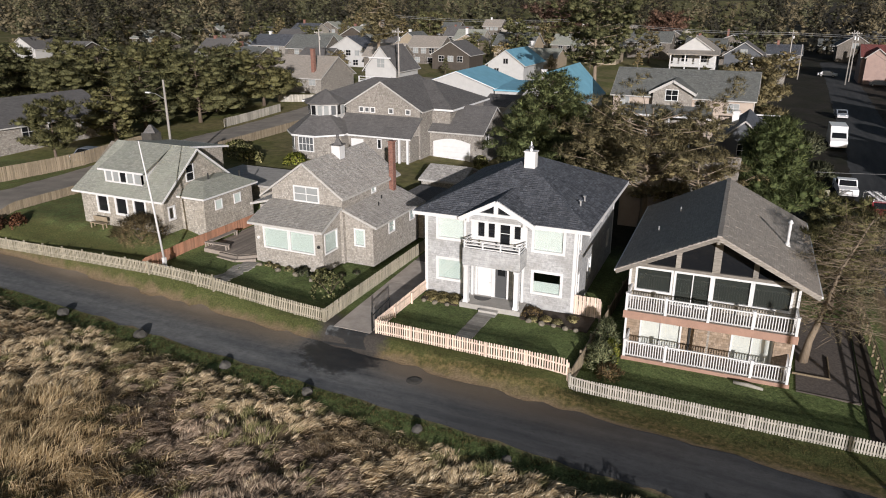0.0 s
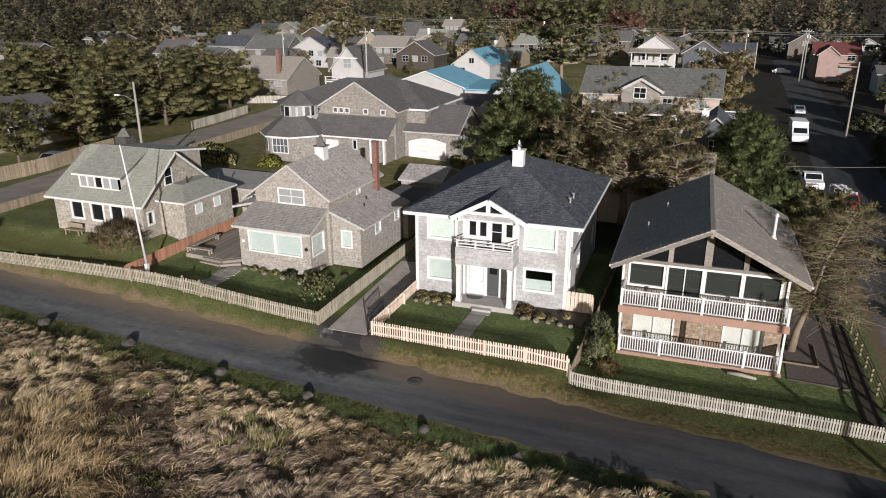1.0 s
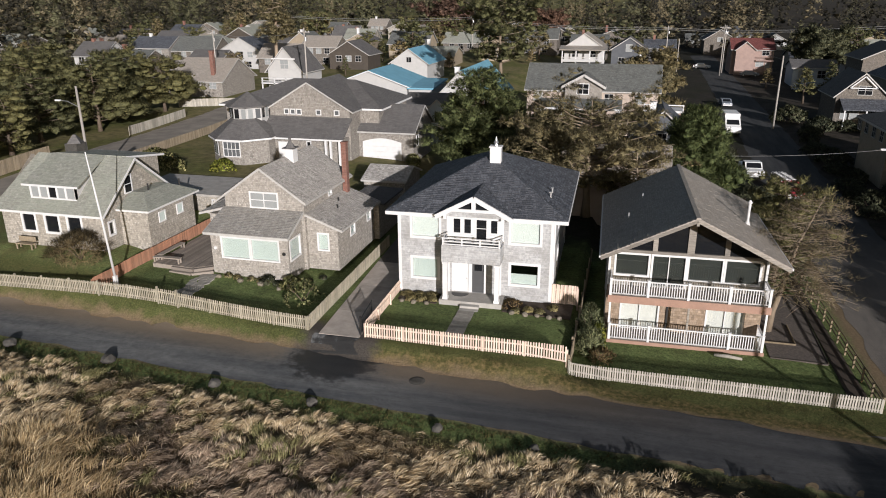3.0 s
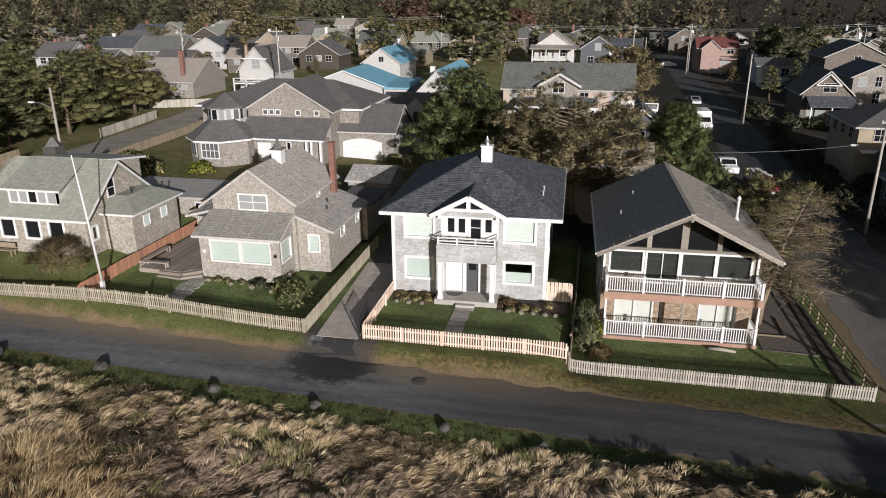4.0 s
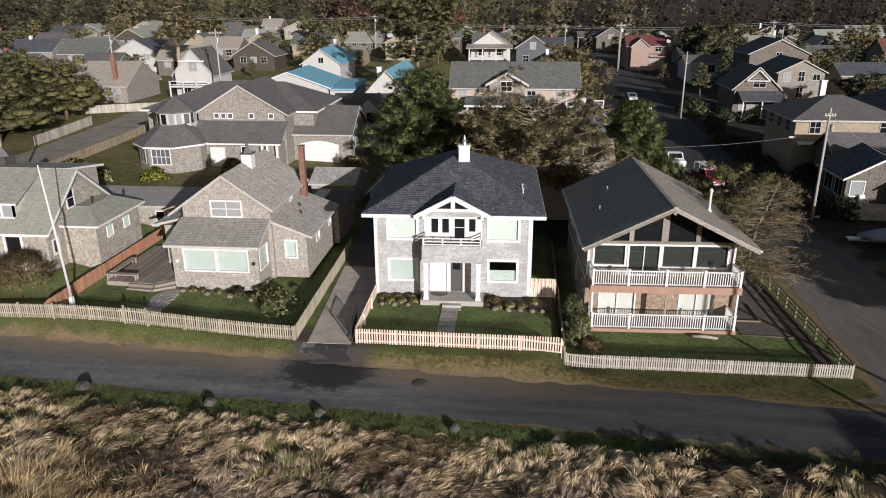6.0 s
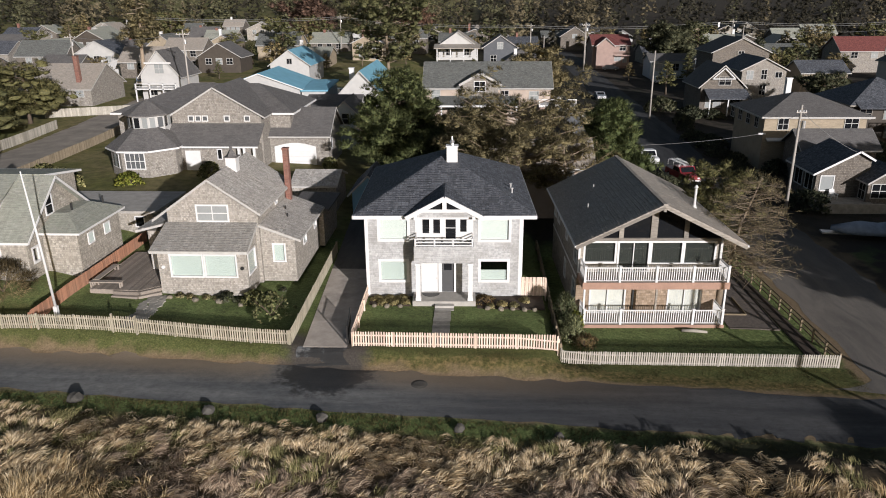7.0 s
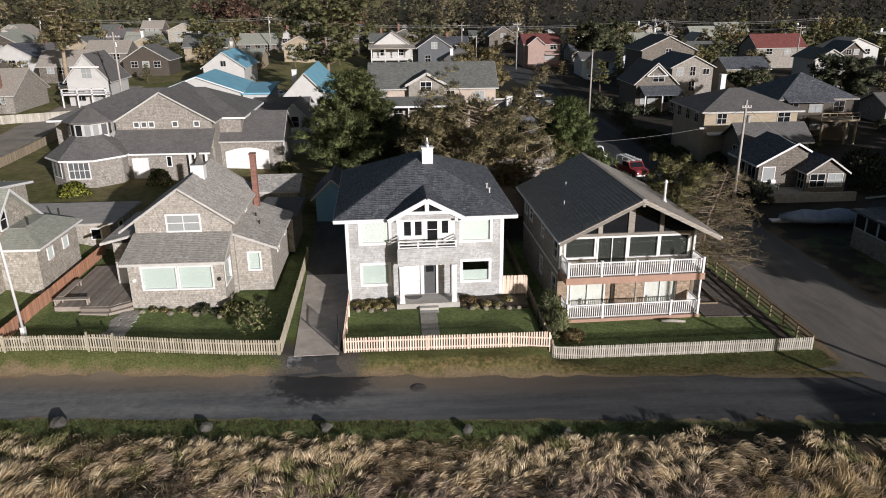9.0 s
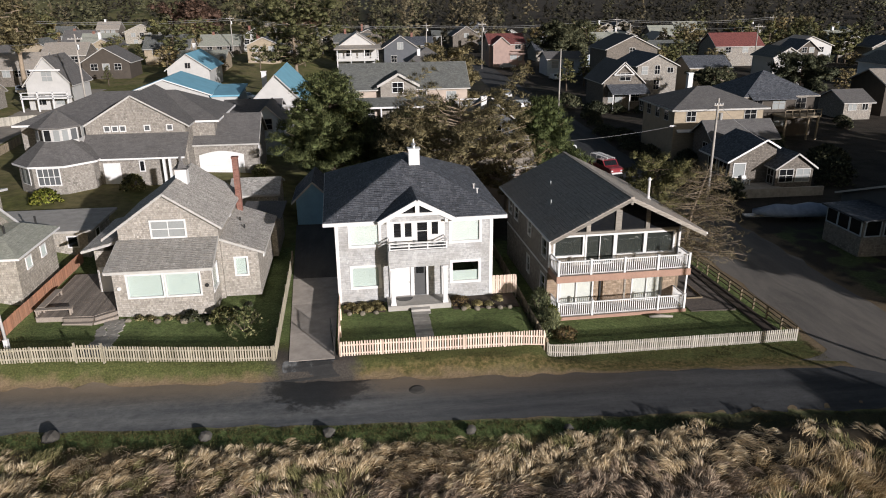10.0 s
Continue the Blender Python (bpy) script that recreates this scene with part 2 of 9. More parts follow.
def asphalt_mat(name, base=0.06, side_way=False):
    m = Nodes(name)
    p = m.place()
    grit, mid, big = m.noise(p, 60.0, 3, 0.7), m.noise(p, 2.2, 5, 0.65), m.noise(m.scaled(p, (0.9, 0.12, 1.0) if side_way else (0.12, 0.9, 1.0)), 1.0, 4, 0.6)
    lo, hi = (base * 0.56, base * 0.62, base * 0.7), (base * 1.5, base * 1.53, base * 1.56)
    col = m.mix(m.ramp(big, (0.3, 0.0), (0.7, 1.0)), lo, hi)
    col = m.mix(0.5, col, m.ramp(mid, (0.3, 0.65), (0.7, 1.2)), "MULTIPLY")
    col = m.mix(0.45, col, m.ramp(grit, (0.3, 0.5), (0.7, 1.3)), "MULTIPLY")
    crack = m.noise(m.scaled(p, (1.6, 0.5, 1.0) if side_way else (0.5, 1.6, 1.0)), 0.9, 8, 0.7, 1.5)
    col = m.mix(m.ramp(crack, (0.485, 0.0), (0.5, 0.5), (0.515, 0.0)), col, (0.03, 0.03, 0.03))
    rough = 0.9
    if not side_way:
        x, y, z = m.xyz(p)
        spot = m.math("ADD", m.math("POWER", m.math("DIVIDE", m.math("ADD", x, 27.0), 3.0), 2.0), m.math("POWER", m.math("DIVIDE", m.math("SUBTRACT", y, 34.0), 2.5), 2.0))
        spot = m.math("ADD", spot, m.math("MULTIPLY", m.math("SUBTRACT", mid, 0.5), 2.2))
        damp = m.step(spot, 1.1, 0.5)
        rough = m.math("SUBTRACT", 0.92, m.math("MULTIPLY", damp, 0.45))
        far_edge = m.math("SUBTRACT", y, m.math("MULTIPLY_ADD", x, ROAD_SLOPE, ROAD_Y))
        edge = m.math("ADD", far_edge, m.math("MULTIPLY", m.math("SUBTRACT", mid, 0.5), 1.0))
        dusty = m.math("MULTIPLY", m.math("MULTIPLY", m.step(edge, -0.7, 1.9), m.step(x, -2.0, -20.0)), m.step(m.math("ADD", m.math("ABSOLUTE", m.math("ADD", x, 27.3)), m.math("MULTIPLY", m.math("SUBTRACT", mid, 0.5), 2.5)), 1.5, 4.5))
        worn = m.math("MULTIPLY", m.step(x, -18.0, -30.0), m.ramp(mid, (0.3, 0.5), (0.7, 1.0)))
        col = m.mix(worn, col, m.mix(1.0, col, (1.35, 1.33, 1.28), "MULTIPLY"))
        col = m.mix(m.math("MULTIPLY", dusty, 0.9), col, m.ramp(grit, (0.3, c3("685c4d")), (0.7, c3("8f8170"))))
        # Asphalt grows darker towards the road's right end.
        right_dark = m.step(m.math("ADD", x, m.math("MULTIPLY", mid, 7.0)), -22.0, -6.0)
        col = m.mix(m.math("MULTIPLY", right_dark, 0.85), col, m.mix(1.0, col, (0.5, 0.49, 0.49), "MULTIPLY"))
        col = m.mix(m.math("MULTIPLY", damp, 0.8), col, (0.012, 0.011, 0.01))
    if name.startswith("street"):
        x, y, z = m.xyz(p)
        drift = m.noise(m.scaled(p, (1.0, 0.22, 1.0)), 0.75, 5, 0.65, 0.6)
        grey = m.math("MULTIPLY", m.step(y, 72.0, 50.0), m.ramp(drift, (0.35, 0.55), (0.6, 0.95)))
        col = m.mix(grey, col, m.ramp(grit, (0.3, c3("5a5550")), (0.7, c3("7f7972"))))
    m.bump(m.math("ADD", grit, mid), 0.5, 0.02)
    return m.done(col, rough, 0, 0.3)


MAT = {
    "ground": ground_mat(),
    "asphalt": asphalt_mat("worn_asphalt", 0.095),
    # Low base tone: shade over the side street put into its asphalt colour.
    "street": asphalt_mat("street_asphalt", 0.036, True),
    "lane": plain_mat("grey_brown_lane", (0.31, 0.275, 0.235), 0.95, 0.2, 0.5, 0.4, dirt=(0.2, 0.18, 0.15), dirt_amount=0.5),
    "concrete": plain_mat("concrete", (0.42, 0.4, 0.37), 0.9, 0.15, 1.4, 0.3, dirt=(0.2, 0.19, 0.17)),
    "path": plain_mat("paver", (0.34, 0.32, 0.285), 0.9, 0.2, 2.0, 0.4, dirt=(0.18, 0.17, 0.14)),
    "shingle_pale": shingle_mat("pale_cedar_shingles", c3("bfc0c1"), c3("aeafb0"), c3("9a9b9c"), 0.15, 0.12, c3("8e8d8a"), soft=0.75, gap=0.003, mottle=0.3, bump=0.4),
    "shingle_grey": shingle_mat("grey_cedar_shingles", c3("b5b0a9"), c3("98928a"), c3("7a746d"), 0.14, 0.12, c3("8f8a82"), soft=0.6, gap=0.004, mottle=0.5),
    "shingle_warm": shingle_mat("weathered_brown_shingles", c3("bbb5ab"), c3("9a948a"), c3("7a736a"), 0.17, 0.15, c3("888278"), soft=0.6, gap=0.005, mottle=0.5),
    "shingle_side": shingle_mat("grey_brown_shingles", c3("a39e97"), c3("857f78"), c3("625d57"), 0.16, 0.15, c3("86817a"), soft=0.6, gap=0.006, mottle=0.5),
    "shingle_old": shingle_mat("old_dark_shingles", c3("827b74"), c3("645e57"), c3("443f3a"), 0.18, 0.17, c3("726b63"), soft=0.45),
    "roof_dark": shingle_mat("charcoal_roof_shingles", c3("70737a"), c3("43464d"), c3("26272c"), 0.2, 0.24, c3("5a5e64"), soft=0.4, mottle=0.8, rough=0.7),
    "roof_brown": shingle_mat("brown_grey_roof_shingles", c3("aaa299"), c3("968f86"), c3("7c766f"), 0.14, 0.3, c3("958d84"), soft=0.45, rough=0.55, gap=0.005, mottle=0.2),
    "roof_moss": shingle_mat("weathered_mossy_roof_shingles", c3("a1a199"), c3("8c8d85"), c3("73726a"), 0.17, 0.2, c3("8d9486"), soft=0.5, gap=0.004, mottle=0.22, bump=0.35),
    "roof_lean": shingle_mat("darker_cedar_lean_roof", c3("aaa7a2"), c3("8f8c87"), c3("6c6964"), 0.18, 0.2, c3("8c8a86"), soft=0.5, gap=0.006, mottle=0.5),
    "roof_cedar": shingle_mat("weathered_cedar_roof_shingles", c3("c8c4be"), c3("a5a09a"), c3("7b7670"), 0.18, 0.2, c3("a4a09b"), soft=0.5, gap=0.006, mottle=0.55),
    "roof_grey": shingle_mat("grey_roof_shingles", c3("6b6968"), c3("5c5a5a"), c3("4b4949"), 0.14, 0.3, c3("6b6968"), soft=0.5, mottle=0.15, bump=0.35),
    "roof_green": shingle_mat("grey_green_roof_shingles", c3("767876"), c3("5d5f5d"), c3("424341"), 0.15, 0.3, c3("6a6c69"), soft=0.45),
    "roof_red": shingle_mat("red_roof_shingles", c3("8a5450"), c3("6e403e"), c3("492c2b"), 0.15, 0.3, c3("70443f"), 0.01, 0.4),
    "roof_blue": plain_mat("blue_tarred_roof", c3("74a7bc"), 0.5, 0.12, 0.6, 0.1, dirt=c3("5595ad")),
    "white": plain_mat("white_paint", (0.6, 0.6, 0.6), 0.55, 0.06, 2.0, 0.05, dirt=(0.55, 0.53, 0.49)),
    "trim_worn": plain_mat("worn_cream_trim", (0.46, 0.45, 0.43), 0.7, 0.12, 2.5, 0.15, dirt=(0.26, 0.25, 0.23), dirt_amount=0.6),
    "door_grey": plain_mat("dark_grey_door_paint", (0.07, 0.072, 0.075), 0.5, 0.08, 1.5, 0.05),
    "bed_stone": plain_mat("tan_bed_stone", (0.25, 0.22, 0.17), 0.95, 0.25, 4.0, 0.8, dirt=(0.14, 0.13, 0.1)),
    "weathered_beam": wood_mat("weathered_grey_beam", c3("9c968e"), c3("5e5850"), along=0, grey=c3("77726b")),
    "white_panel": plain_mat("white_siding", (0.43, 0.425, 0.415), 0.6, 0.07, 1.0, 0.05),
    "pale_blue": plain_mat("pale_blue_siding", c3("a9b4be"), 0.6, 0.08, 1.0, 0.05),
    "sea_blue": plain_mat("grey_blue_siding", c3("7ba6c2"), 0.6, 0.08, 1.0, 0.05),
    "slate_blue": plain_mat("slate_blue_siding", c3("53565b"), 0.7, 0.1, 1.0, 0.1),
    "peach": plain_mat("peach_siding", c3("a99b8f"), 0.7, 0.1, 1.0, 0.1),
    "rust": plain_mat("red_brown_paint", c3("9b7c6c"), 0.7, 0.12, 1.5, 0.15, dirt=c3("775a4c")),
    "pinkred": plain_mat("faded_red_siding", c3("9a837a"), 0.7, 0.12, 1.0, 0.1),
    "tan": wood_mat("tan_board_siding", c3("a09483"), c3("7f7360"), along=0),
    "darkwood": plain_mat("dark_stained_siding", c3("4a433c"), 0.8, 0.15, 1.0, 0.2),
    "cedar": wood_mat("new_cedar_boards", c3("dccabb"), c3("c6ae9c"), along=2, grey=c3("bcaa9c")),
    "cedar_orange": wood_mat("orange_cedar_boards", c3("ad8168"), c3("8b6350"), along=2, grey=c3("86705f")),
    "picket_grey": wood_mat("weathered_cream_pickets", c3("aaa494"), c3("898271"), along=2, grey=c3("787261")),
    "picket_white": wood_mat("worn_white_pickets", c3("aeaaa0"), c3("8e887d"), along=2, grey=c3("757065")),
    "deck": wood_mat("silver_grey_deck_boards", c3("958c83"), c3("7a7168"), along=1),
    "old_wood": wood_mat("grey_fence_boards", c3("9a8d79"), c3("776b59"), along=2),
    "brick": shingle_mat("red_bricks", c3("8f6255"), c3("774b41"), c3("82766d"), 0.075, 0.21, c3("73493f"), 0.012, 0.4),
    "glass": glass_mat("window_glass", (0.97, 0.98, 0.975)),
    "dark_glass": plain_mat("dark_window_glass", (0.012, 0.013, 0.015), 0.05, 0.1, 1.0, 0.0, spec=0.6),
    "blind": plain_mat("pale_green_blind", c3("b9c4c0"), 0.75, 0.04, 0.7, 0.05),
    "blind_white": plain_mat("pale_white_blind", c3("ced6d2"), 0.75, 0.04, 0.7, 0.05),
    "curtain": plain_mat("white_curtain", (0.62, 0.62, 0.59), 0.9, 0.06, 2.0, 0.1),
    # Sheet behind the deck house's upper panes: the dark room put into colour.
    "dark_sheet": plain_mat("dark_green_sheet", (0.018, 0.022, 0.018), 0.8, 0.08, 1.0, 0.05),
    "floor_in": plain_mat("dim_room_floor", (0.12, 0.1, 0.08), 0.8, 0.1, 1.0, 0.0),
    "iron": plain_mat("black_iron", (0.02, 0.02, 0.02), 0.5, 0.1, 4.0, 0.1),
    "steel": plain_mat("galvanised_metal", (0.6, 0.6, 0.6), 0.4, 0.1, 4.0, 0.05, metal=0.8),
    "stone": plain_mat("grey_boulder", (0.085, 0.08, 0.072), 0.95, 0.25, 3.0, 1.0, dirt=(0.16, 0.15, 0.12)),
    "soil": plain_mat("dark_bed_soil", (0.07, 0.052, 0.038), 1.0, 0.25, 3.0, 0.8, dirt=(0.035, 0.028, 0.02)),
    "gravel": plain_mat("dark_gravel", (0.15, 0.125, 0.108), 1.0, 0.25, 6.0, 0.8, dirt=(0.05, 0.05, 0.05)),
    "rail_brown": wood_mat("brown_rail_wood", c3("8a7c66"), c3("6c604e"), along=2),
    "pole": wood_mat("utility_pole_wood", c3("aba6a0"), c3("8b8680"), along=2),
    "bark": wood_mat("grey_brown_bark", c3("6e6154"), c3("4a4037"), along=2),
    "bark_pale": wood_mat("pale_bark", c3("9a8b7a"), c3("776957"), along=2),
    "pine": leaf_mat("green_pine_needles", c3("3f4932"), c3("646f48"), c3("888f62")),
    "pine_brown": leaf_mat("brownish_conifer_needles", c3("60573f"), c3("8e825f"), c3("b6aa82")),
    "pine_dark": leaf_mat("dark_conifer_needles", c3("3b4134"), c3("595e49"), c3("7a7b62")),
    "pine_olive": leaf_mat("olive_conifer_needles", c3("484a33"), c3("6b6c49"), c3("8d8b62")),
    "cypress": leaf_mat("deep_green_cypress", c3("3c472f"), c3("5e6b43"), c3("818a59")),
    "drive_concrete": plain_mat("brown_grey_drive_concrete", (0.52, 0.46, 0.405), 0.9, 0.18, 1.1, 0.3, dirt=(0.34, 0.3, 0.26)),
    "shingle_brown": shingle_mat("brown_wall_shingles", c3("a89684"), c3("8a7966"), c3("6e6053"), 0.17, 0.15, c3("8f7d6b"), soft=0.6, mottle=0.6, gap=0.005),
    "juniper": leaf_mat("grey_green_juniper", c3("5c654d"), c3("858e6b"), c3("adb28c")),
    "heather": leaf_mat("olive_heather", c3("7d7855"), c3("a59c70"), c3("c9be93")),
    "pane_grey": plain_mat("grey_reflecting_pane", (0.1, 0.105, 0.11), 0.08, 0.08, 1.0, 0.0, spec=0.6),
    "pane_pale": plain_mat("pale_curtained_pane", (0.27, 0.285, 0.285), 0.15, 0.05, 1.0, 0.0, spec=0.5),
    "pine_shore": leaf_mat("shore_pine_needles", c3("4d4e36"), c3("686846"), c3("858058"), low=0.55),
    "far_brown": leaf_mat("far_brown_trees", c3("6b614c"), c3("83785f"), c3("9d9177"), tuft_scale=0.25),
    "far_olive": leaf_mat("far_olive_trees", c3("5b5943"), c3("727053"), c3("8b866a"), tuft_scale=0.25),
    # Darker than the other woods: the hillside's shade put into leaf colour.
    "far_shaded": leaf_mat("far_shaded_conifers", c3("2d2c25"), c3("3c3a30"), c3("4f4b3e"), tuft_scale=0.25),
    "russet": leaf_mat("russet_bare_crown", c3("57453c"), c3("745c50"), c3("8d7365")),
    "twig": leaf_mat("bare_brown_twigs", c3("665b46"), c3("85795c"), c3("a39775"), 0.0, 0.9, low=0.75),
    "twig_bush": leaf_mat("brown_bush_twigs", c3("635640"), c3("857455"), c3("a8946e"), 0.05, 0.9),
    "shrub": leaf_mat("garden_shrub_leaves", c3("565d3c"), c3("8a8d5f"), c3("bfb988")),
    "shrub_yellow": leaf_mat("yellow_green_leaves", c3("5d6a2c"), c3("8d9440"), c3("b7b35a")),
    "shrub_red": leaf_mat("reddish_dry_leaves", c3("4f3427"), c3("77513c"), c3("966e50")),
    "straw": leaf_mat("dry_beach_grass", c3("a38f70"), c3("d6c19d"), c3("f8e8cb"), 0.3, 0.8, low=0.85, vary=False, heart=False),
    "straw_brown": leaf_mat("dead_brown_beach_grass", c3("837363"), c3("b09b86"), c3("dfccb3"), 0.25, 0.8, low=0.75, vary=False, heart=False),
    "straw_gold": leaf_mat("golden_beach_grass", c3("95805c"), c3("bda680"), c3("e2cfab"), 0.3, 0.8, low=0.88, vary=False),
    "blade": leaf_mat("green_verge_grass", c3("323320"), c3("47462a"), c3("655e3c"), 0.12, 0.8, low=0.7),
    "dune_green": leaf_mat("greenish_dune_grass", c3("6a6a45"), c3("918c60"), c3("beb285"), 0.2, 0.8, low=0.8),
    "tarp": plain_mat("grey_blue_tarp", (0.36, 0.42, 0.52), 0.55, 0.2, 1.5, 0.5),
    "car_white": plain_mat("white_car_paint", (0.75, 0.75, 0.75), 0.25, 0.03, 1.0, 0.0, spec=0.6),
    "car_red": plain_mat("red_car_paint", (0.2, 0.018, 0.024), 0.3, 0.03, 1.0, 0.0, spec=0.6),
    "car_grey": plain_mat("grey_car_paint", (0.2, 0.22, 0.25), 0.25, 0.03, 1.0, 0.0, spec=0.6),
    "rubber": plain_mat("tyre_rubber", (0.02, 0.02, 0.02), 0.9, 0.1, 4.0, 0.1),
    "lamp_red": plain_mat("red_lamp_glass", (0.4, 0.02, 0.02), 0.3, 0.05, 2.0, 0.0),
    "wire": plain_mat("grey_cable", (0.22, 0.22, 0.22), 0.6, 0.1, 2.0, 0.0),
}


# ---- builders ----
class MB:
    """Gathers boxes, prisms and tubes into one mesh, in world metres."""

    def __init__(self):
        self.v, self.f = [], []

    def add(self, verts, faces):
        n = len(self.v)
        self.v += [tuple(p) for p in verts]
        self.f += [tuple(i + n for i in f) for f in faces]
        return self

    def box(self, x0, y0, z0, x1, y1, z1):
        x0, x1, y0, y1, z0, z1 = min(x0, x1), max(x0, x1), min(y0, y1), max(y0, y1), min(z0, z1), max(z0, z1)
        v = [(x0, y0, z0), (x1, y0, z0), (x1, y1, z0), (x0, y1, z0), (x0, y0, z1), (x1, y0, z1), (x1, y1, z1), (x0, y1, z1)]
        return self.add(v, [(0, 3, 2, 1), (4, 5, 6, 7), (0, 1, 5, 4), (1, 2, 6, 5), (2, 3, 7, 6), (3, 0, 4, 7)])

    def beam(self, a, b, w, h, up=(0, 0, 1)):
        """A bar from a to b, w wide and h high, its middle on the line."""
        a, b = Vector(a), Vector(b)
        d = (b - a).normalized()
        s = d.cross(Vector(up))
        s = (s if s.length > 1e-4 else Vector((1, 0, 0))).normalized() * (w / 2)
        u = s.cross(d).normalized() * (h / 2)
        v = [p + i * s + j * u for p in (a, b) for i, j in ((-1, -1), (1, -1), (1, 1), (-1, 1))]
        return self.add(v, [(3, 2, 1, 0), (4, 5, 6, 7), (0, 1, 5, 4), (1, 2, 6, 5), (2, 3, 7, 6), (3, 0, 4, 7)])

    def tube(self, pts, radii, n=8):
        rings = []
        for i, p in enumerate(pts):
            p = Vector(p)
            d = (Vector(pts[min(i + 1, len(pts) - 1)]) - Vector(pts[max(i - 1, 0)])).normalized()
            s = d.cross(Vector((0.31, 0.95, 0.1))).normalized()
            u = s.cross(d)
            rings.append([p + radii[i] * (math.cos(k * 2 * math.pi / n) * s + math.sin(k * 2 * math.pi / n) * u) for k in range(n)])
        faces = []
        for i in range(len(pts) - 1):
            for k in range(n):
                a, b = i * n + k, i * n + (k + 1) % n
                faces.append((a, b, b + n, a + n))
        faces.append(tuple(range(n - 1, -1, -1)))
        faces.append(tuple((len(pts) - 1) * n + k for k in range(n)))
        return self.add([p for r in rings for p in r], faces)

    def prism(self, poly, offset):
        """A flat polygon of 3D points swept by offset."""
        n, o = len(poly), Vector(offset)
        v = [Vector(p) for p in poly] + [Vector(p) + o for p in poly]
        f = [tuple(range(n)), tuple(range(2 * n - 1, n - 1, -1))] + [(i + n, (i + 1) % n + n, (i + 1) % n, i) for i in range(n)]
        return self.add(v, f)

    def mesh(self, name, origin=(0, 0, 0), smooth=False, tidy=True):
        me = bpy.data.meshes.new(name)
        me.from_pydata([(p[0] - origin[0], p[1] - origin[1], p[2] - origin[2]) for p in self.v], [], self.f)
        if tidy and len(self.v) < 4000:
            bm = bmesh.new()
            bm.from_mesh(me)
            bmesh.ops.recalc_face_normals(bm, faces=bm.faces)
            bm.to_mesh(me)
            bm.free()
        lay_map(me, origin)
        if smooth:
            me.polygons.foreach_set("use_smooth", [True] * len(me.polygons))
        return me


def lay_map(me, origin=(0, 0, 0)):
    """A box-laid map in metres: along the course, and up the slope."""
    uv = me.uv_layers.new(name="UVMap")
    o = Vector(origin)
    for p in me.polygons:
        n = p.normal
        s = Vector((0, 0, 1)).cross(n)
        s = s.normalized() if s.length > 0.05 else Vector((1, 0, 0))
        u = n.cross(s).normalized()
        for li in p.loop_indices:
            q = me.vertices[me.loops[li].vertex_index].co + o
            uv.data[li].uv = (q.dot(s), q.dot(u))


ORIGIN = {}


def thing(name, at, label, category, group=""):
    ob = new(name)
    ob.empty_display_size = 0.2
    ob.location = at
    ORIGIN[ob.name] = tuple(at)
    return tagged(ob, label, category, group)


def part(name, mb, material, parent, label="", smooth=False):
    o = ORIGIN[parent.name]
    me = mb.mesh(name, o, smooth)
    me.materials.append(MAT[material])
    ob = new(name, me)
    ob.parent = parent
    ORIGIN[ob.name] = o
    return tagged(ob, label) if label else ob


def solid(name, mb, material, label, category, group="", kind="", smooth=False, at=None):
    """A thing of one mesh."""
    o = at or (0, 0, 0)
    me = mb.mesh(name, o, smooth)
    me.materials.append(MAT[material])
    ob = new(name, me)
    ob.location = o
    ORIGIN[ob.name] = tuple(o)
    return tagged(ob, label, category, group, kind)


def raw_mesh(name, verts, faces, material, normals=None, inner=0):
    """A mesh straight from arrays (triangles or quads)."""
    me = bpy.data.meshes.new(name)
    verts, faces = np.asarray(verts, np.float32), np.asarray(faces, np.int32)
    k = faces.shape[1]
    me.vertices.add(len(verts))
    me.vertices.foreach_set("co", verts.ravel())
    me.loops.add(faces.size)
    me.loops.foreach_set("vertex_index", faces.ravel())
    me.polygons.add(len(faces))
    me.polygons.foreach_set("loop_start", np.arange(0, faces.size, k, dtype=np.int32))
    me.update(calc_edges=True)
    me.materials.append(MAT[material])
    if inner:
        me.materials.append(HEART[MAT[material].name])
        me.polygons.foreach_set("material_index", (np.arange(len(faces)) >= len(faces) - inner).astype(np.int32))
    if normals is not None:
        me.polygons.foreach_set("use_smooth", np.ones(len(faces), bool))
        me.normals_split_custom_set_from_vertices(normals)
    return me


def smooth_step(a, b, x):
    t = np.clip((np.asarray(x, float) - a) / (b - a), 0, 1)
    return t * t * (3 - 2 * t)


def road_y(x):
    return ROAD_Y + ROAD_SLOPE * np.asarray(x, float)


def street_x(y):
    return STREET_X + STREET_LEAN * (np.asarray(y, float) - 45)


